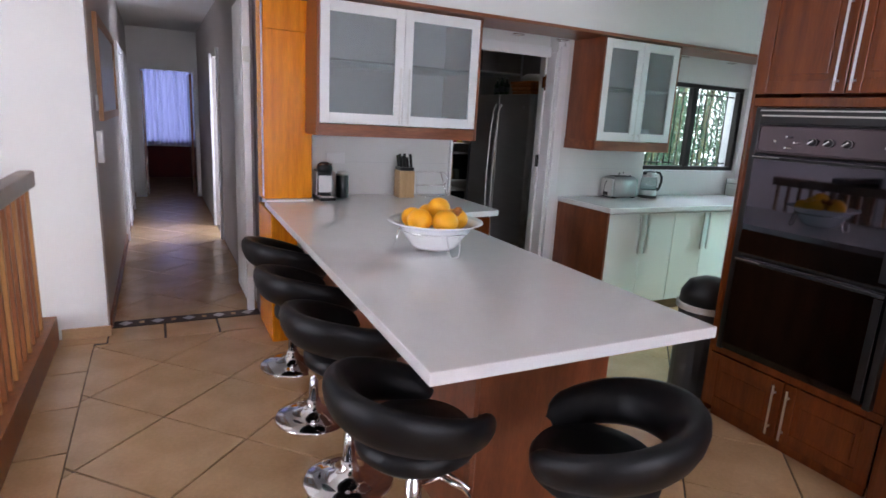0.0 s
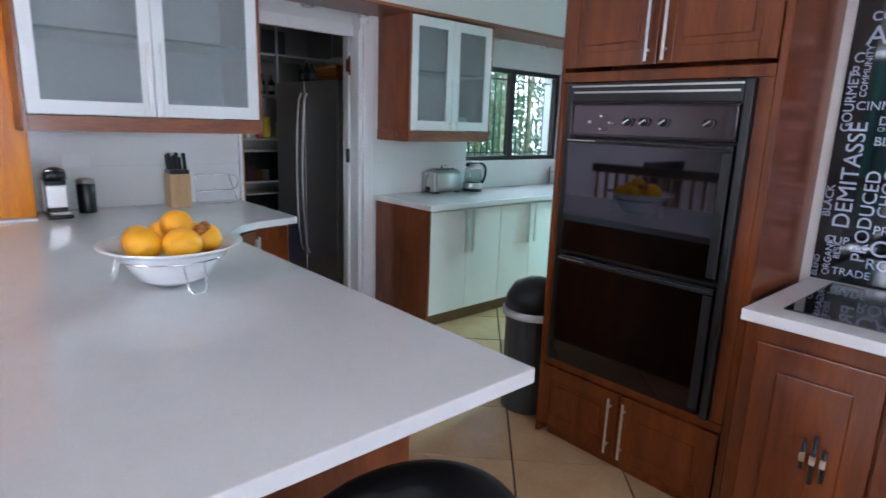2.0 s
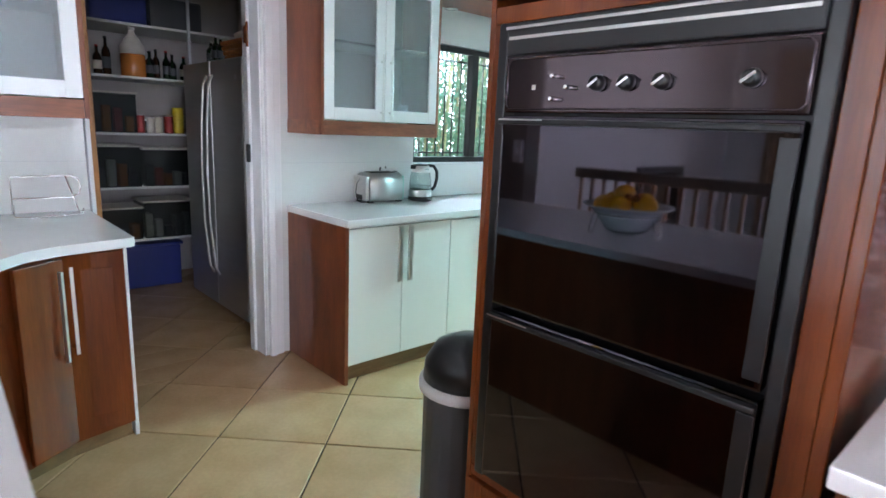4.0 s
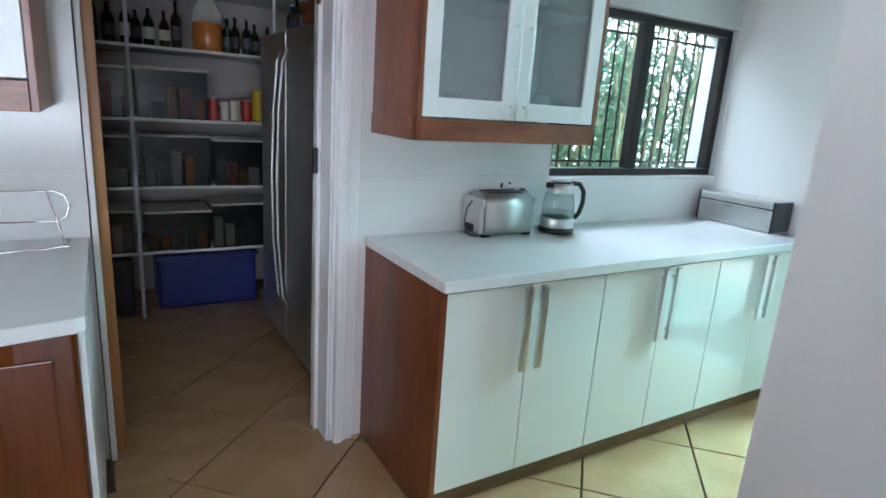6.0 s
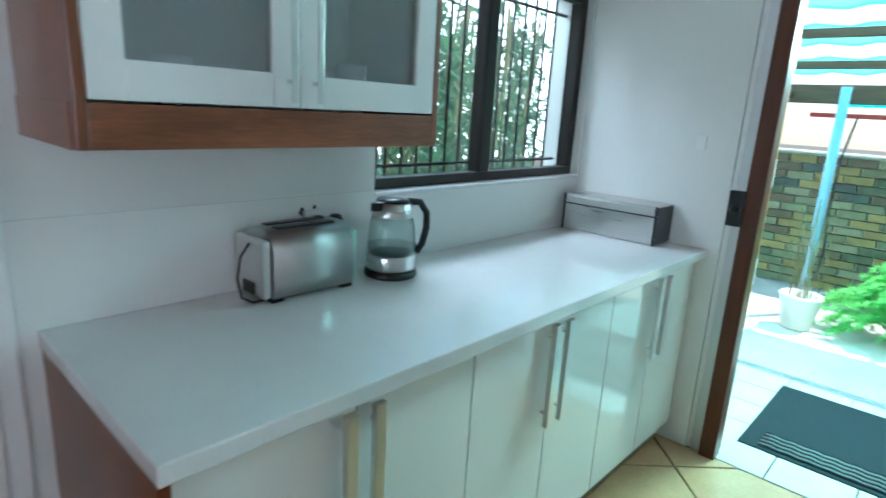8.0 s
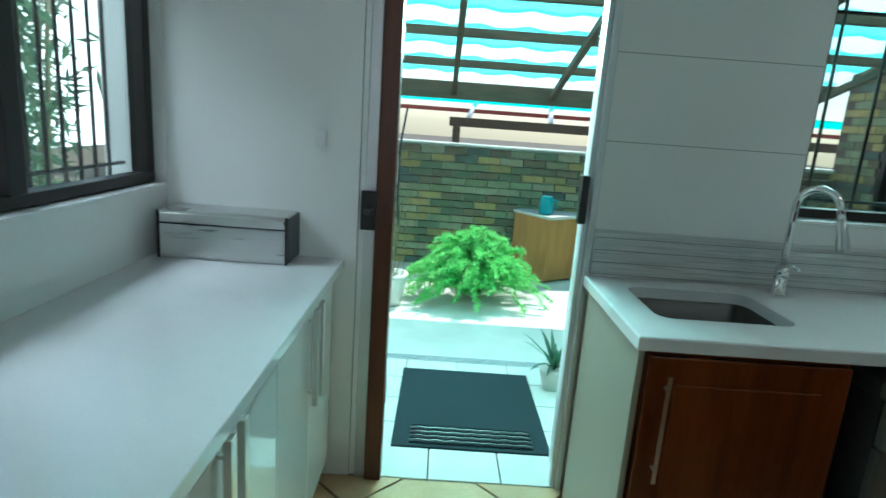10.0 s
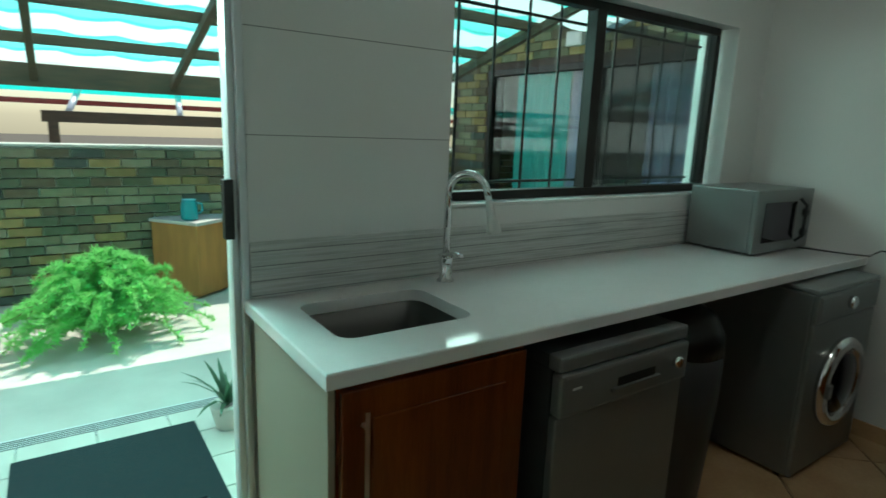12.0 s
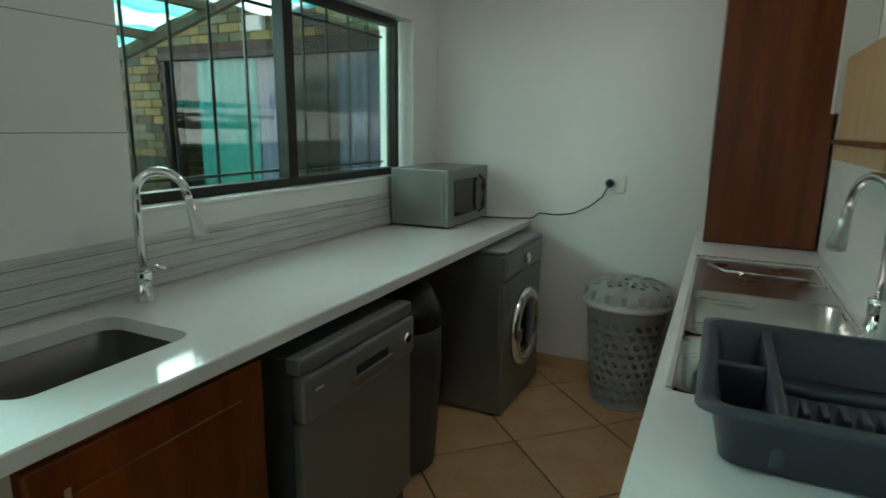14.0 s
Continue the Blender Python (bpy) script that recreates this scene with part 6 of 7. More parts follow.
# main sink run against the partition
whole("countertop", slab_with_hole(3.872, -0.048, 4.375, 2.68, 0.862, 0.90, 3.925, 0.60, 4.335, 2.0), "quartz", "white quartz worktop with the main double sink", "countertop", at=(4.15, 1.3, 0.862))
sk = thing("double_sink", (4.13, 1.2, 0.70), "stainless steel drop-in sink with drainer and bowl", "sink")
part("drainer", boxed((-0.21, -0.60, 0.192), (0.21, -0.07, 0.1965), 0.001), "steel", sk, "steel drainer")
part("rim", boxed((-0.225, -0.615, 0.2005), (0.22, -0.60, 0.207), 0.002), "chrome", sk)
part("rim", boxed((0.205, -0.615, 0.2005), (0.22, 0.80, 0.207), 0.002), "chrome", sk)
part("rim", boxed((-0.225, -0.615, 0.2005), (-0.21, 0.80, 0.207), 0.002), "chrome", sk)
part("ridge", bar([(0.17, -0.54, 0.198), (0.12, -0.40, 0.198), (-0.15, -0.38, 0.198)], 0.003, 6), "chrome", sk)
basin(sk, -0.20, -0.045, 0.20, 0.40, 0.199, 0.17, "steel")
basin(sk, -0.20, 0.44, 0.20, 0.78, 0.199, 0.17, "steel")
c = thing("base_cabinet", (4.15, 1.35, 0), "dark cherry base cabinet run under the main sink", "cabinet")
part("front", boxed((0.20, -1.31, 0.08), (0.22, 1.31, 0.858), 0.003), "cherry", c)
part("side", boxed((-0.27, 1.29, 0.0), (0.199, 1.31, 0.858), 0.003), "cherry", c)
part("plinth", boxed((0.16, -1.31, 0.0), (0.18, 1.29, 0.08)), "plinth", c)
tap("mixer_tap", (3.899, 1.46, 0.9005), -62, "chrome swan-neck mixer tap behind the main sink", 1.06)
tc = thing("tall_cabinet", (4.11, 0.09, 0.9005), "dark brown wooden cupboard standing on the worktop", "cabinet")
part("body", boxed((-0.245, -0.165, 0.0), (0.245, 0.165, 1.35), 0.003), "cherry", tc)
part("door", boxed((-0.24, 0.167, 0.01), (0.243, 0.187, 1.33), 0.004), "cherry", tc, "plain veneered door")
part("edge_strip", boxed((0.246, 0.10, 0.30), (0.252, 0.16, 1.30), 0.002), "taupe_flat", tc)
tc.scale = (0.93, 0.78, 1)
# dish rack
dr = thing("dish_rack", (4.065, 2.06, 0.9085), "blue-grey plastic dish rack over the sink", "dish rack")
RX0, RX1, RY0, RY1, RZ = -0.21, 0.215, -0.225, 0.225, 0.105
bm = bmesh.new()
def rack_ring(ins, z, rad=0.035, n=6):
    out = []
    for cx, cy, a0 in ((RX1 - ins - rad, RY1 - ins - rad, 0), (RX0 + ins + rad, RY1 - ins - rad, 90), (RX0 + ins + rad, RY0 + ins + rad, 180), (RX1 - ins - rad, RY0 + ins + rad, 270)):
        out += [bm.verts.new((cx + rad * math.cos(radians(a0 + 90 * q / n)), cy + rad * math.sin(radians(a0 + 90 * q / n)), z)) for q in range(n + 1)]
    return out
loops = [rack_ring(0.030, 0.0), rack_ring(0.012, RZ - 0.02), rack_ring(-0.012, RZ - 0.008), rack_ring(-0.012, RZ), rack_ring(0.010, RZ + 0.002), rack_ring(0.018, RZ - 0.012), rack_ring(0.034, 0.012)]
for p, q in zip(loops, loops[1:]):
    for i in range(len(p)):
        bm.faces.new((p[i], p[(i + 1) % len(p)], q[(i + 1) % len(q)], q[i])).smooth = True
bm.faces.new(loops[0][::-1]), bm.faces.new(loops[-1])
part("tray", bm, "rack_grey", dr, "moulded tray with a rolled rim")
part("divider", boxed((0.098, RY0 + 0.02, 0.012), (0.116, RY1 - 0.02, RZ - 0.004), 0.004), "rack_grey", dr)
part("divider", boxed((0.116, -0.012, 0.012), (RX1 - 0.02, 0.008, RZ - 0.012), 0.004), "rack_grey", dr)
part("ledge", bar([(RX0 + 0.02, -0.02, 0.05), (-0.06, -0.014, 0.058), (0.03, -0.02, 0.05), (0.098, -0.016, 0.056)], 0.010, 8), "rack_grey", dr, "wavy ledge across the tray")
for row in range(2):
    for i in range(9):
        x = -0.165 + i * 0.028
        part("plate_peg", boxed((x - 0.006, 0.025 + 0.085 * row, 0.012), (x + 0.006, 0.085 + 0.085 * row, 0.060), 0.005), "rack_grey", dr)
for y in (-0.04, 0.165):
    part("drain_clip", boxed((0.118, y - 0.014, 0.014), (0.136, y + 0.014, 0.070), 0.004), "milky", dr, "pale catch")
# small open shelf unit on the wall above the sink
ws = thing("wall_shelf", (3.98, 0.95, 1.33), "pale wooden wall shelf with a brown edge above the sink", "shelf")
part("board", boxed((-0.108, -0.10, 0.0), (-0.02, 0.60, 0.05), 0.003), "pale_wood", ws)
part("edge", boxed((-0.108, -0.12, 0.05), (-0.012, 0.60, 0.065), 0.003), "cherry", ws)
part("board", boxed((-0.108, -0.14, 0.065), (-0.03, 0.60, 0.33), 0.003), "pale_wood", ws)
part("side", boxed((-0.108, -0.205, 0.15), (-0.012, -0.175, 0.95), 0.003), "shelf", ws)
part("top", boxed((-0.108, -0.175, 0.60), (-0.02, 0.60, 0.62), 0.003), "pale_wood", ws)

# back door frame, gate and lock
df = setting("door_2", boxed((5.904, 3.578, 0.0), (6.10, 3.598, 2.10), 0.003), "white_frame", "back door opening with white frame")
part("frame_post", boxed((5.875, 3.470, -0.01), (5.95, 3.535, 2.12), 0.004), "post_wood", df, "dark red-brown timber gate post")
part("frame_post", boxed((5.95, 3.478, -0.01), (6.00, 3.530, 2.12), 0.004), "oak", df, "honey-coloured timber face")
for z in (0.30, 0.78, 1.18, 1.62):
    part("hinge_plate", boxed((5.947, 3.4675, z), (5.962, 3.4695, z + 0.11)), "shelf", df, "pale strike plate")
part("gate_channel", boxed((5.898, 3.537, 0.0), (5.935, 3.576, 2.12), 0.003), "aluminium", df, "pale steel gate channel")
part("lock_box", boxed((5.845, 3.530, 1.02), (5.874, 3.585, 1.16), 0.006), "black", df, "black gate lock")
part("lock_knob", turned([(0.014, 0.0), (0.017, 0.012), (0.010, 0.022)], n=16, m=Matrix.Translation((5.845, 3.555, 1.09)) @ rx), "black", df, "black lock knob")
part("frame_post", boxed((5.904, 2.737, 0.0), (6.10, 2.752, 2.10), 0.003), "white_frame", df)
part("gate_channel", boxed((5.888, 2.738, 0.0), (5.93, 2.762, 2.12), 0.004), "aluminium", df, "aluminium gate channel")
part("gate_channel", boxed((5.908, 2.762, 0.0), (5.94, 2.782, 2.12), 0.004), "aluminium", df, "aluminium gate channel lip")
part("keep", boxed((5.88, 2.778, 1.09), (5.915, 2.806, 1.265), 0.004), "black", df, "black lock keep")
whole("light_switch", boxed((5.892, 3.72, 1.30), (5.8995, 3.76, 1.36), 0.002), "white_frame", "small white light switch by the back door", "switch", at=(5.896, 3.74, 1.33))

q = thing("ceiling_lamp", (4.85, 1.15, 2.715), "round white ceiling lamp in the scullery", "lamp")
part("plate", turned([(0.17, 0.0), (0.17, -0.02), (0.16, -0.025)], n=32), "white_frame", q)
part("shade", turned([(0.158, -0.025), (0.15, -0.05), (0.10, -0.075), (0.01, -0.082)], n=32), "lamp_glass", q)

# downlights in the soffit
for i, x in enumerate((2.35, 3.05, 3.45, 4.75, 5.35)):
    q = thing("downlight", (x, 4.10, 2.1195), "round recessed downlight in the wooden soffit", "downlight", "soffit downlights")
    part("ring", turned([(0.045, 0.0), (0.047, -0.004), (0.036, -0.006), (0.034, -0.001)], n=24), "chrome", q)
    part("bulb", turned([(0.033, -0.001), (0.028, -0.004), (0.004, -0.005)], n=20), "lamp_glass", q)

# ---- stair rail, hall and far room ----
wm = thing("wall_mirror", (-1.9, 4.453, 0.35), "dark framed mirror on the stairwell wall", "mirror")
part("glass", boxed((-0.44, -0.014, 0.07), (0.44, -0.004, 0.63)), "chrome", wm, "mirror glass")
for a, b in (((-0.52, -0.03, 0.0), (0.52, 0.0, 0.07)), ((-0.52, -0.03, 0.63), (0.52, 0.0, 0.70)), ((-0.52, -0.03, 0.07), (-0.44, 0.0, 0.63)), ((0.44, -0.03, 0.07), (0.52, 0.0, 0.63))):
    part("frame", boxed(a, b, 0.004), "window_black", wm)
curtain("curtain", 3.25, 3.95, -3.50, -0.3, 2.5, "y", "beige_curtain", "long beige curtain beside the stairwell window", 6, 0.04)
sr = thing("stair_rail", (0.0, 4.25, 0), "wooden stair balustrade with turned-down rail and slim balusters", "railing")
part("string_board", boxed((-0.05, -7.6, 0.0), (0.045, 0.18, 0.17), 0.006), "rail_wood", sr, "reddish base board")
part("handrail", boxed((-0.045, -7.6, 1.00), (0.035, 0.0, 1.09), 0.014), "grey_rail", sr, "dull brown handrail")
for i in range(64):
    y = -0.05 - 0.115 * i
    part("baluster", boxed((-0.022, y - 0.014, 0.17), (0.006, y + 0.014, 1.001), 0.003), "rail_wood" if i % 3 else "oak", sr)
whole("intercom", boxed((0.315, 4.62, 1.10), (0.35, 4.72, 1.30), 0.006), "white_frame", "white intercom handset on the hallway wall", "intercom", at=(0.31, 4.67, 1.2))
whole("light_switch", boxed((0.315, 4.80, 1.42), (0.323, 4.90, 1.52), 0.002), "white_frame", "white light switch on the hallway wall", "switch", at=(0.303, 4.85, 1.47))
pc = thing("framed_picture", (0.315, 5.9, 1.35), "large framed picture with orange wooden edge and plain blue-grey print", "picture")
part("frame", boxed((0.0, -0.95, 0.0), (0.03, -0.89, 0.70), 0.004), "oak", pc)
part("frame", boxed((0.0, 0.89, 0.0), (0.03, 0.95, 0.70), 0.004), "oak", pc)
part("frame", boxed((0.0, -0.89, 0.0), (0.03, 0.89, 0.06), 0.004), "oak", pc)
part("frame", boxed((0.0, -0.89, 0.64), (0.03, 0.89, 0.70), 0.004), "oak", pc)
part("print", boxed((0.0, -0.89, 0.06), (0.012, 0.89, 0.64)), "frosted", pc)
for y0, x in ((7.35, 0.317), (8.6, 0.317)):
    f = setting("door_3", boxed((x, y0, 0), (x + 0.03, y0 + 0.09, 2.08), 0.006), "white_frame", "white hallway door frame")
    part("post", boxed((x, y0 + 0.85, 0), (x + 0.03, y0 + 0.94, 2.08), 0.006), "white_frame", f)
    part("head", boxed((x, y0 + 0.09, 2.0), (x + 0.03, y0 + 0.85, 2.08), 0.006), "white_frame", f)
    part("leaf", boxed((x, y0 + 0.09, 0.01), (x + 0.012, y0 + 0.85, 2.0), 0.004), "white_frame", f)
f = setting("door_4", boxed((1.27, 7.22, 0), (1.299, 7.30, 2.1), 0.006), "white_frame", "white hallway door frame")
part("post", boxed((1.27, 8.10, 0), (1.299, 8.18, 2.1), 0.006), "white_frame", f)
part("leaf", boxed((1.425, 6.905, 0.0), (2.2, 6.94, 2.05), 0.004), "white_frame", f)
f = setting("door_5", boxed((0.42, 10.68, 0), (0.48, 10.699, 2.04), 0.005), "white_frame", "white frame of the far doorway")
part("post", boxed((1.24, 10.68, 0), (1.30, 10.699, 2.04), 0.005), "white_frame", f)
part("leaf", boxed((0.482, 10.86, 0.01), (0.52, 11.6, 1.97), 0.005), "cherry", f, "dark open door leaf")
part("leaf", boxed((1.18, 10.86, 0.01), (1.22, 11.6, 1.97), 0.005), "cherry", f, "dark open door leaf")
g = thing("security_gate", (1.238, 4.72, 0), "white folding security gate standing open along the hallway wall", "gate")
for i in range(7):
    part("gate_bar", boxed((-0.012, 0.02 + 0.10 * i, 0.02), (0.008, 0.045 + 0.10 * i, 2.25), 0.003), "white_frame", g)
for z in (0.05, 0.75, 1.55, 2.2):
    part("gate_rail", boxed((-0.006, 0.02, z), (0.004, 0.645, z + 0.03), 0.003), "white_frame", g)
part("gate_post", boxed((-0.03, -0.04, 0.0), (0.02, 0.0, 2.3), 0.004), "white_frame", g)
for z in (0.27, 1.80):
    part("bracket", boxed((-0.03, -0.065, z), (0.02, -0.041, z + 0.10), 0.003), "shelf", g)
th = thing("threshold_mosaic", (0.80, 4.65, 0.0), "decorative dark and beige mosaic threshold strip", "threshold", kind="structure")
part("strip", boxed((-0.50, -0.062, -0.006), (0.50, 0.062, 0.001)), "grout", th)
for i in range(5):
    m = Matrix.Translation((-0.4 + 0.2 * i, 0, 0)) @ Matrix.Rotation(radians(45), 4, "Z")
    part("diamond", box(bmesh.new(), (-0.03, -0.03, 0.001), (0.03, 0.03, 0.003), 0, m), "taupe_flat", th)
    part("dot", boxed((-0.315 + 0.2 * i, -0.02, 0.001), (-0.285 + 0.2 * i, 0.02, 0.003)), "floor_tile", th)
so = thing("sofa", (0.86, 13.2, 0), "dark red upholstered sofa in the far room", "sofa")
part("seat", boxed((-0.6, -0.35, 0.08), (0.6, 0.40, 0.40), 0.05), "red_cloth", so)
part("backrest", boxed((-0.6, -0.50, 0.08), (0.6, -0.36, 0.68), 0.05), "red_cloth", so)

# ---- courtyard ----
setting("ground", boxed((-60, -60, -1.7), (120, 90, -1.6)), "soil", "garden ground reaching far out")
setting("pavement", boxed((6.121, -6.0, -0.30), (10.0, 5.2, -0.035)), "concrete", "pale concrete courtyard floor")
setting("trim_terrace", boxed((4.0, 4.52, -1.6), (16.0, 14.0, -0.30)), "soil", "raised garden bed behind the window")
thr = setting("floor_threshold", boxed((5.902, 2.737, -0.2), (6.12, 3.598, -0.006)), "grout", "joint bed of the doorstep tiles")
for i in range(3):
    ob = new("tile", mesh_of("tile", boxed((-0.11, -0.147, -0.01), (0.108, 0.147, 0.004), 0.003), M["court_tile"]))
    ob.location, ob.parent = (6.01, 2.83 + 0.30 * i, 0), thr
pv = bpy.data.objects["pavement"]
for i in range(4):
    for k in range(4):
        ob = new("paver", mesh_of("paver", boxed((-0.122, -0.148, -0.02), (0.122, 0.148, 0.014), 0.004), M["court_tile"]))
        ob.location, ob.parent = (6.25 + 0.25 * i, 2.68 + 0.303 * k, -0.035), pv
md = thing("door_mat", (6.535, 3.09, -0.0205), "dark teal coir door mat with a woven border", "mat")
part("coir", boxed((-0.40, -0.36, 0.0), (0.42, 0.36, 0.022), 0.006), "mat", md)
for i in range(9):
    part("rib", bar([(-0.37 + 0.018 * i, -0.28 + 0.56 * k / 14, 0.024 + 0.004 * (k % 2)) for k in range(15)], 0.005, 5), "silver" if i % 2 else "mat", md)
whole("drain_grate", boxed((7.10, 2.2, -0.0345), (7.23, 4.6, -0.028), 0.001), "basket", "long metal drain grate across the courtyard", "grate", at=(7.1, 3.4, -0.0345))
for i in range(6):
    whole("grate_slot", boxed((7.115 + 0.018 * i, 2.22, -0.0278), (7.122 + 0.018 * i, 4.58, -0.0265)), "grey_plastic", "dark slot of the drain grate", "grate", "grate slots", at=(7.115 + 0.018 * i, 3.4, -0.0278))

# brick wall in courses
bw = setting("wall_courtyard", boxed((9.62, -2.0, -0.30), (9.80, 5.2, 1.19)), "mortar", "olive face-brick courtyard wall")
brick_me = [mesh_of("brick", boxed((-0.05, -0.108, -0.033), (0.0, 0.108, 0.033), 0.004), M["brick"]) for _ in range(1)][0]
rest, count = bmesh.new(), 0
for r in range(16):
    for k in range(33):
        y = -1.9 + 0.226 * k + (0.113 if r % 2 else 0)
        z = 0.005 + 0.0757 * r
        if y > 5.05:
            continue
        if 1.4 < y < 4.2:
            ob = new("brick", brick_me)
            ob.location, ob.parent = (9.625 - 0.004 * ((r * 7 + k * 3) % 3), y, z), bw
        else:
            box(rest, (9.57, y - 0.108, z - 0.033), (9.621, y + 0.108, z + 0.033))
tagged(part("brickwork", rest, "brick", bw), "more bricks of the courtyard wall", kind="stuff")
setting("trim_coping", boxed((9.58, -2.0, 1.19), (9.82, 5.2, 1.21), 0.004), "mortar", "flat wall coping")
bx = thing("garden_cabinet", (0, 0, 0), "weathered orange wooden cabinet with a pale top", "cabinet")
part("body", boxed((0.0, 0.0, 0.02), (0.50, 0.85, 0.575), 0.004), "honey", bx)
part("top", boxed((-0.015, -0.015, 0.575), (0.515, 0.865, 0.60), 0.004), "concrete", bx, "pale top")
part("door", boxed((-0.012, 0.03, 0.06), (-0.001, 0.41, 0.55), 0.003), "honey", bx)
part("door", boxed((-0.012, 0.43, 0.06), (-0.001, 0.82, 0.55), 0.003), "honey", bx)
part("knob", turned([(0.012, 0), (0.014, 0.012), (0.006, 0.02)], n=12, m=Matrix.Translation((-0.012, 0.40, 0.34)) @ rx), "handle", bx)
bx.matrix_basis = pose(9.09, 2.29, -0.035, 0, 0, 0) @ Matrix.Diagonal((1, 0.88, 1.08, 1)) @ Matrix.Rotation(radians(180 + 36), 4, "Z") @ Matrix.Translation((-0.5, 0, 0))
jg = thing("watering_jug", (9.30, 2.28, 0.614), "small turquoise jug on the garden cabinet", "jug")
part("body", turned([(0.06, 0.0), (0.068, 0.02), (0.065, 0.12), (0.055, 0.16), (0.058, 0.17)], n=22), "teal_jug", jg)
part("handle", bar([(0, -0.06, 0.14), (0, -0.10, 0.13), (0, -0.105, 0.07), (0, -0.065, 0.04)], 0.008, 8), "teal_jug", jg)
po = thing("plant_pot", (8.22, 3.66, -0.035), "white round plant pot with dry stems beside the blue post", "pot")
part("pot", turned([(0.09, 0.0), (0.10, 0.01), (0.135, 0.22), (0.145, 0.24), (0.14, 0.26), (0.125, 0.255), (0.12, 0.22), (0.01, 0.215)], n=28), "pot", po)
rnd = random.Random(4)
bm = bmesh.new()
for i in range(26):
    a, r = rnd.uniform(0, 6.28), rnd.uniform(0.02, 0.10)
    p0 = Vector((r * math.cos(a), r * math.sin(a), 0.21))
    p2 = p0 + Vector((rnd.uniform(-0.12, 0.12), rnd.uniform(-0.12, 0.12), rnd.uniform(0.3, 0.75)))
    tube(bm, [p0, (p0 + p2) / 2 + Vector((rnd.uniform(-0.03, 0.03), 0, 0.04)), p2], 0.003, 4)
part("stem_tuft", bm, "stem", po, "tuft of thin dry stems")
whole("steel_post", bar([(8.62, 3.72, -0.04), (8.62, 3.72, 1.72)], 0.035, 14), "blue_post", "sky-blue painted steel roof post", "post", at=(8.62, 3.72, -0.04))
whole("garden_hose", bar([(8.64, 3.62, 1.5), (8.60, 3.66, 1.2), (8.57, 3.66, 0.8), (8.60, 3.64, 0.5), (8.66, 3.66, 0.25)], 0.009, 8), "black", "dark hose hanging on the post", "hose", at=(8.6, 3.66, 0.25))

# feathery bush
bu = thing("fern_bush", (8.52, 2.98, -0.035), "bright green feathery foxtail fern mound", "bush")
rnd = random.Random(11)
verts, faces = [], []
stems = bmesh.new()
for i in range(230):
    a, lean = rnd.uniform(0, 2 * math.pi), rnd.uniform(0.05, 1.0)
    reach, high = 0.60 * lean + rnd.uniform(-0.06, 0.08), 0.58 * math.sqrt(max(0.05, 1 - 0.80 * lean * lean)) * rnd.uniform(0.8, 1.08)
    pts = []
    for s in range(9):
        u = s / 8
        pts.append(Vector((reach * math.cos(a) * u ** 1.2, reach * 1.1 * math.sin(a) * u ** 1.2, high * (1 - (1 - u) ** 1.8) - 0.24 * lean * u ** 3)) + Vector((math.sin(s * 1.7 + i), math.cos(s * 1.9 + 2 * i), math.sin(s * 2.3 + 3 * i))) * 0.022 * u)
    if i % 3 == 0:
        tube(stems, pts, 0.003, 4)
    for s in range(8, 64):
        u = s / 64 * 7.99
        k = int(u)
        c = pts[k].lerp(pts[k + 1], u - k)
        for _ in range(6):
            d = Vector((rnd.gauss(0, 1), rnd.gauss(0, 1), rnd.gauss(0.25, 1))).normalized() * rnd.uniform(0.025, 0.055)
            w = d.cross(Vector((rnd.gauss(0, 1), rnd.gauss(0, 1), 1))).normalized() * 0.0042
            q = len(verts)
            verts += [c - w, c + w, c + d * 0.6 + w * 0.9, c + d]
            faces.append((q, q + 1, q + 2, q + 3))
me = bpy.data.meshes.new("fronds")
me.from_pydata([tuple(v) for v in verts], [], faces)
me.materials.append(M["fern"])
ob = new("fronds", me)
ob.parent = bu
part("stems", stems, "stem", bu)
# potted agave by the step
ag = thing("potted_plant", (6.86, 2.60, -0.0205), "small spiky green plant in a pale pot by the step", "plant")
part("pot", turned([(0.05, 0.0), (0.075, 0.10), (0.08, 0.12), (0.07, 0.118), (0.01, 0.11)], n=20), "pot", ag)
bm = bmesh.new()
for i in range(22):
    m = Matrix.Translation((0, 0, 0.11)) @ Matrix.Rotation(i * 2.4, 4, "Z")
    lean, ln = rnd.uniform(0.35, 1.2), rnd.uniform(0.16, 0.28)
    pts = [m @ Vector((ln * u * math.sin(lean * (0.6 + 0.6 * u)), 0, ln * u * math.cos(lean * (0.6 + 0.6 * u)))) for u in (0, 0.4, 0.75, 1.0)]
    side = m.to_3x3() @ Vector((0, 1, 0))
    L, Rr = [bm.verts.new(p + side * w) for p, w in zip(pts, (0.010, 0.013, 0.009, 0.001))], [bm.verts.new(p - side * w) for p, w in zip(pts, (0.010, 0.013, 0.009, 0.001))]
    for k in range(3):
        bm.faces.new((L[k], L[k + 1], Rr[k + 1], Rr[k]))
part("leaves", bm, "leaf", ag)

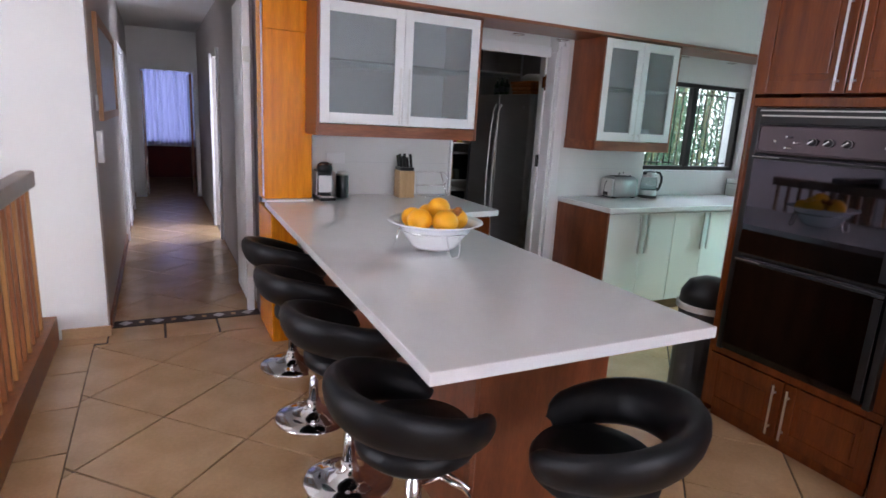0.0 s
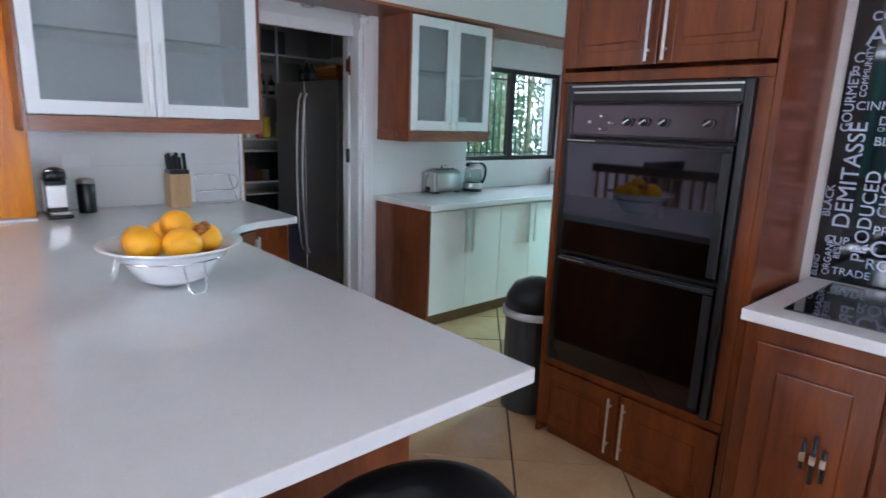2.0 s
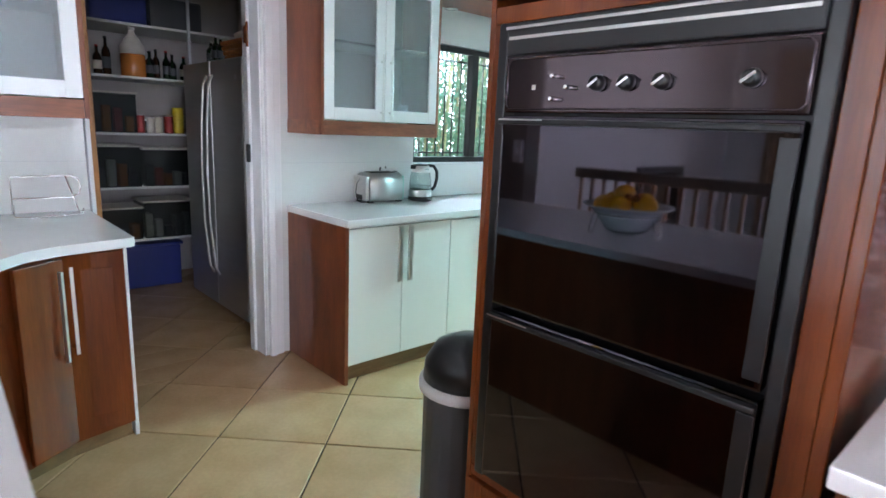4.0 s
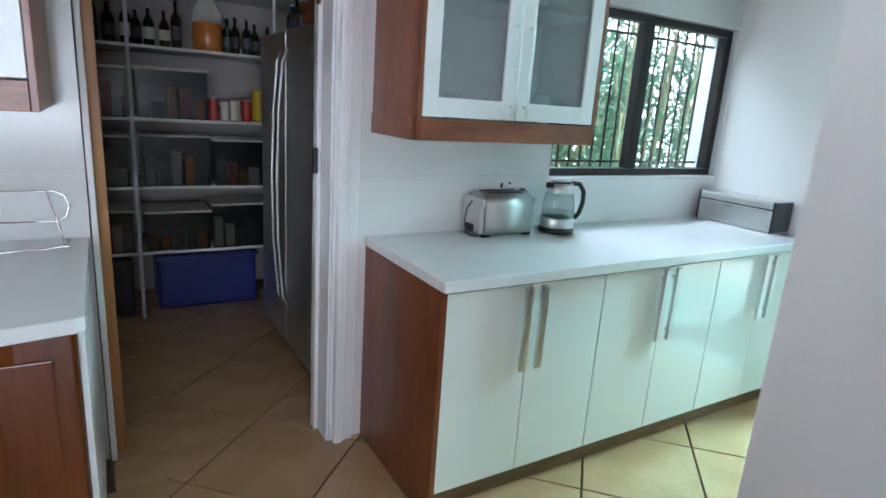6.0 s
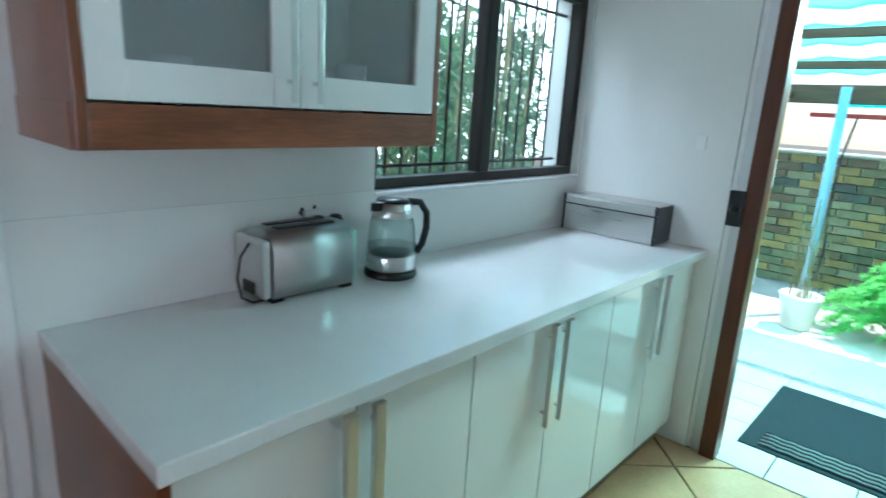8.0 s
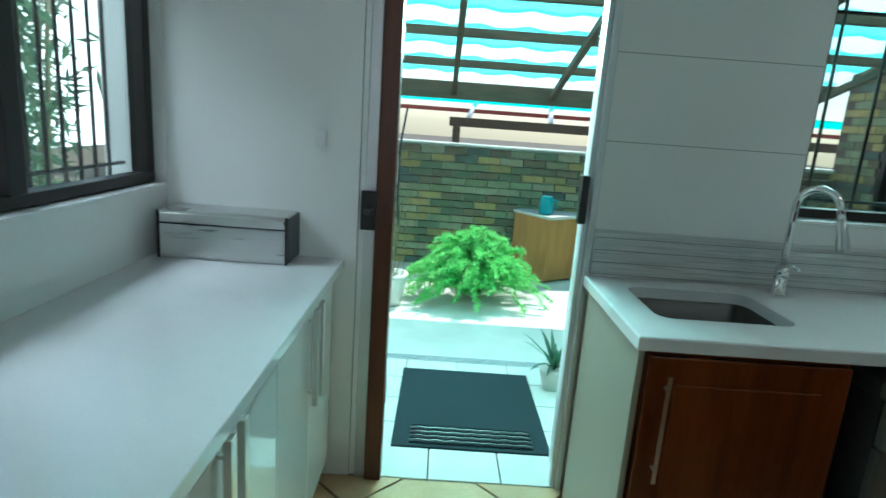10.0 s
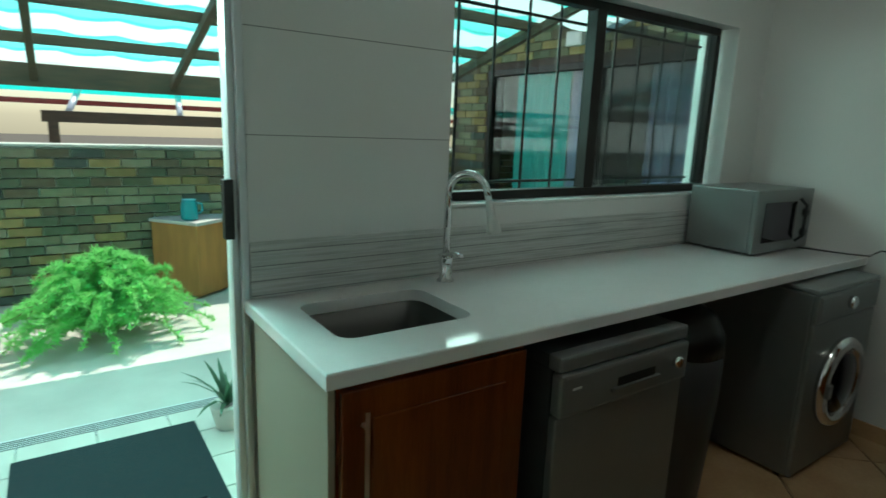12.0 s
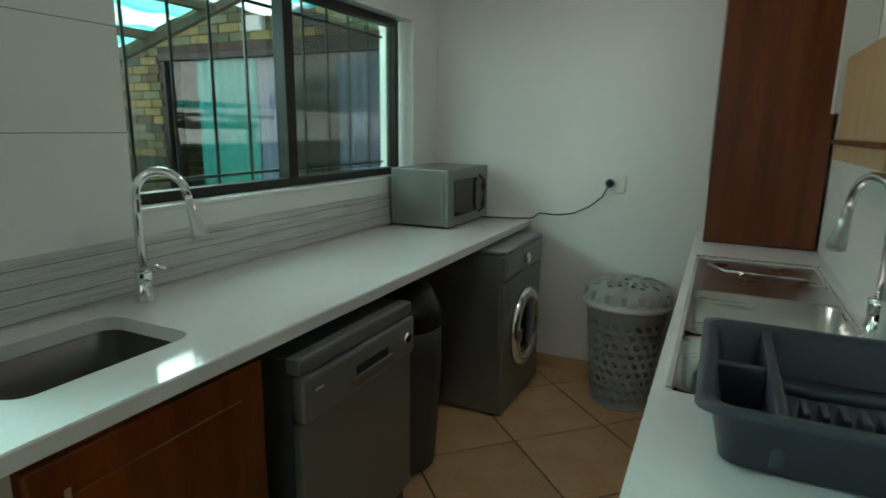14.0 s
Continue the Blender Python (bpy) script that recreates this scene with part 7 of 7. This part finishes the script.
# lean-to roof of turquoise sheets
rf = thing("courtyard_roof", (6.1, 1.5, 2.46), "translucent turquoise corrugated lean-to roof on timber", "roof", kind="structure")
SLOPE = -0.27
def roof_z(x):
    return SLOPE * x
edges = [0.0, 0.30, 0.55, 0.85, 1.10, 1.38, 1.62, 1.90, 2.14, 2.42, 2.62]
for i, (a, b) in enumerate(zip(edges, edges[1:])):
    bm = bmesh.new()
    n = 46
    rows = []
    low = -1.75 if b < 1.12 else -1.05
    for x in (a - 0.02, b + 0.02):
        rows.append([bm.verts.new((x, low + (3.5 - low) * k / n, roof_z(x) + 0.012 * math.sin(k * 1.9) + 0.006 * (i % 2))) for k in range(n + 1)])
    for k in range(n):
        bm.faces.new((rows[0][k], rows[0][k + 1], rows[1][k + 1], rows[1][k])).smooth = True
    # Pale bands paint in the bright sky, turquoise ones the doubled, batten-shaded strips.
    part("roof_sheet", bm, "sky_lit_sheet" if i % 2 else "sheet", rf, "turquoise sheet coloured pale for the sky shining through" if i % 2 else "turquoise sheet")
for x in (0.55, 1.10, 1.62, 2.14):
    part("batten", boxed((x - 0.03, -1.05, roof_z(x) - 0.07), (x + 0.03, 3.5, roof_z(x) - 0.016), 0.003), "beam", rf)
for y in (-0.98, -0.1, 0.95, 1.75, 2.6):
    bm = bmesh.new()
    vs = [(0.0, roof_z(0) - 0.075), (2.6, roof_z(2.6) - 0.075), (2.6, roof_z(2.6) - 0.125), (0.0, roof_z(0) - 0.125)]
    f0, f1 = [bm.verts.new((x, y - 0.02, z)) for x, z in vs], [bm.verts.new((x, y + 0.02, z)) for x, z in vs]
    bm.faces.new(f0), bm.faces.new(f1[::-1])
    for k in range(4):
        bm.faces.new((f0[k], f0[(k + 1) % 4], f1[(k + 1) % 4], f1[k]))
    part("rafter", bm, "beam", rf)
part("fascia_beam", boxed((2.60, -1.05, -0.86), (2.66, 3.4, -0.72), 0.004), "beam", rf)
# neighbour's low roof structure beyond the wall
nr = thing("carport_frame", (11.6, 1.5, 1.2), "distant timber carport frame beyond the courtyard wall", "carport", kind="structure")
part("beam", boxed((0.0, -6.0, 0.16), (0.10, 1.75, 0.28), 0.004), "beam", nr)
part("beam", boxed((0.9, -6.0, 0.36), (1.0, 3.2, 0.42), 0.004), "red", nr)
for y in (-4, -2.4, -0.9, 0.4, 1.5):
    part("strut", bar([(0.05, y, 0.28), (1.0, y - 0.15, 0.56)], 0.035, 8), "white_frame", nr)
part("post", boxed((0.0, 1.6, -2.8), (0.1, 1.7, 0.16), 0.004), "beam", nr)
part("post", boxed((0.0, -5.6, -2.8), (0.1, -5.5, 0.16), 0.004), "beam", nr)
part("roof_sheet", boxed((0.6, -6.0, 0.58), (3.4, 3.2, 0.60)), "sheet", nr)

# the wing opposite the scullery window: brick, sliding door with curtains
wg = setting("wall_wing", pierced(bmesh.new(), "x", -0.82, -0.60, (6.121, -0.3), (9.62, 2.5), [(6.5, 0.10, 9.0, 2.04)]), "hall_brick", "olive brick wing with a glazed sliding door")
wb = bmesh.new()
for r in range(32):
    z = 0.02 + 0.0757 * r
    for k in range(16):
        x = 6.2 + 0.226 * k + (0.113 if r % 2 else 0)
        if x > 9.50:
            continue
        ends = [(x - 0.108, x + 0.108)]
        if 0.05 < z < 2.07:
            ends = [(x - 0.108, min(x + 0.108, 6.498)), (max(x - 0.108, 9.002), x + 0.108)]
        for a, b in ends:
            if b - a > 0.03:
                box(wb, (a, -0.602, z - 0.033), (b, -0.584, z + 0.033))
tagged(part("brickwork", wb, "brick", wg), "bricks of the wing wall", kind="stuff")
sd = setting("door_6", boxed((6.5, -0.66, 1.98), (9.0, -0.58, 2.039), 0.004), "window_black", "dark framed glazed sliding door")
part("frame", boxed((6.5, -0.66, 0.10), (6.55, -0.60, 1.98), 0.004), "window_black", sd)
part("frame", boxed((7.52, -0.66, 0.10), (7.58, -0.60, 1.98), 0.004), "window_black", sd)
part("frame", boxed((8.95, -0.66, 0.10), (9.00, -0.60, 1.98), 0.004), "window_black", sd)
part("frame", boxed((7.58, -0.66, 0.78), (8.95, -0.61, 0.82), 0.004), "window_black", sd)
for a, b in ((6.55, 7.52), (7.58, 8.95)):
    part("pane", boxed((a, -0.64, 0.10), (b, -0.635, 1.98)), "pane", sd, "clear glass pane").visible_shadow = False
curtain("curtain", 8.0, 8.72, -0.76, 0.12, 2.1, "x", "teal_curtain", "long teal curtain behind the sliding door", 7, 0.045)
curtain("curtain", 7.66, 7.98, -0.76, 0.12, 2.1, "x", "lilac_curtain", "long lilac curtain behind the sliding door", 3, 0.04, 9)
curtain("curtain", 6.53, 7.14, -0.76, 0.12, 2.1, "x", "lilac_curtain", "long lilac curtain behind the sliding door", 6, 0.04, 12)
setting("wall_wing_back", boxed((6.121, -2.2, -0.3), (9.62, -2.1, 2.5)), "taupe_flat", "dim room behind the sliding door")
setting("roof_wing", boxed((6.125, -2.3, 2.5), (9.75, -0.28, 2.58), 0.006), "beam", "dark timber eave of the brick wing")
setting("wall_wing_end", boxed((9.621, -2.2, -0.3), (9.72, -0.82, 2.5)), "taupe_flat", "end wall of the wing")
fl = thing("floodlight", (7.80, -0.583, 2.23), "small white floodlight over the sliding door", "floodlight")
part("housing", boxed((-0.09, 0.0, -0.06), (0.09, 0.05, 0.06), 0.008), "shelf", fl)
part("lens", boxed((-0.075, 0.05, -0.045), (0.075, 0.056, 0.045), 0.002), "lamp_glass", fl)

# ---- foliage outside the garden window ----


def foliage(name, centre, spread, count, leaf_len, label, seed, mat="leaf"):
    q = thing(name, centre, label, "tree")
    rnd = random.Random(seed)
    stems = bmesh.new()
    tips = []
    for i in range(22):
        x, y = rnd.uniform(-spread[0], spread[0]), rnd.uniform(-spread[1], spread[1])
        top = Vector((x + rnd.uniform(-0.3, 0.3), y + rnd.uniform(-0.3, 0.3), spread[2] * rnd.uniform(0.6, 1.0)))
        pts = [Vector((x, y, 0)), Vector((x, y, 0)).lerp(top, 0.5) + Vector((rnd.uniform(-0.06, 0.06), rnd.uniform(-0.06, 0.06), 0)), top]
        tube(stems, pts, rnd.uniform(0.008, 0.02), 5)
        tips.append(pts)
    part("trunk", stems, "stem", q)
    verts, faces = [], []
    for i in range(count):
        p = rnd.choice(tips)
        u = rnd.uniform(0.1, 1.0)
        c = (p[0].lerp(p[1], u * 2) if u < 0.5 else p[1].lerp(p[2], u * 2 - 1)) + Vector((rnd.gauss(0, 0.16), rnd.gauss(0, 0.16), rnd.gauss(0, 0.1)))
        d = Vector((rnd.gauss(0, 1), rnd.gauss(0, 1), rnd.gauss(-0.6, 0.7))).normalized() * leaf_len * rnd.uniform(0.6, 1.3)
        w = d.cross(Vector((rnd.gauss(0, 1), rnd.gauss(0, 1), rnd.gauss(0, 1)))).normalized() * leaf_len * 0.085
        k = len(verts)
        verts += [c, c + d * 0.4 + w, c + d, c + d * 0.4 - w]
        faces.append((k, k + 1, k + 2, k + 3))
    me = bpy.data.meshes.new("crown")
    me.from_pydata([tuple(v) for v in verts], [], faces)
    me.materials.append(M[mat])
    ob = new("crown", me)
    ob.parent = q
    return q


foliage("bamboo_clump", (6.3, 5.9, -0.30), (1.2, 0.45, 2.9), 2300, 0.19, "dense green bamboo clump outside the garden window", 3)
foliage("bamboo_clump", (8.2, 7.4, -0.30), (1.7, 0.7, 3.4), 2600, 0.22, "dense green bamboo clump outside the garden window", 7)
foliage("bamboo_clump", (10.6, 9.4, -0.30), (2.2, 0.8, 3.6), 2600, 0.26, "green bamboo clump further down the garden", 9)
setting("backdrop", boxed((4.0, 15.8, -0.3), (48.0, 15.9, 7.0)), "day_garden", "bright hazy sky behind the bamboo")
setting("roof_slab", boxed((-3.9, -3.8, CEIL + 0.11), (6.10, 4.72, CEIL + 0.2)), "concrete", "house roof slab")
setting("roof_slab_rear", boxed((0.0, 4.73, 2.72), (4.6, 14.7, 2.82)), "concrete", "house roof slab")
# ---- floor tiles laid last ----
lay_tiles(floor, [(0.24, -3.4, 3.79, 4.30), (3.79, -0.05, 5.90, 4.30), (2.76, 4.30, 3.55, 4.50), (2.76, 4.50, 4.42, 4.72), (2.65, 4.72, 4.42, 6.62)], 0.48, 0.32, 0.409)
for i in range(18):
    y0 = -3.4 + 0.43 * i
    ob = new("tile", tile_mesh("tile", [(-0.12, -0.215), (0.12, -0.215), (0.12, 0.215), (-0.12, 0.215)]))
    ob.location, ob.parent = (0.12, y0 + 0.215, 0), floor
for x0, x1 in ((0.0, 0.31), (1.315, 1.45)):
    ob = new("tile", tile_mesh("tile", [(x0 - x1, -0.06), (0, -0.06), (0, 0.06), (x0 - x1, 0.06)]))
    ob.location, ob.parent = (x1, 4.40, 0), floor
lay_tiles(bpy.data.objects["floor_hall"], [(0.30, 4.72, 1.30, 14.2)], 0.48, 0.32, 0.409)
for i in range(3):
    ob = new("tile", tile_mesh("tile", [(-0.165, -0.135), (0.165, -0.135), (0.165, 0.135), (-0.165, 0.135)]))
    ob.location, ob.parent = (0.475 + 0.335 * i, 4.445, 0), bpy.data.objects["floor_hall"]
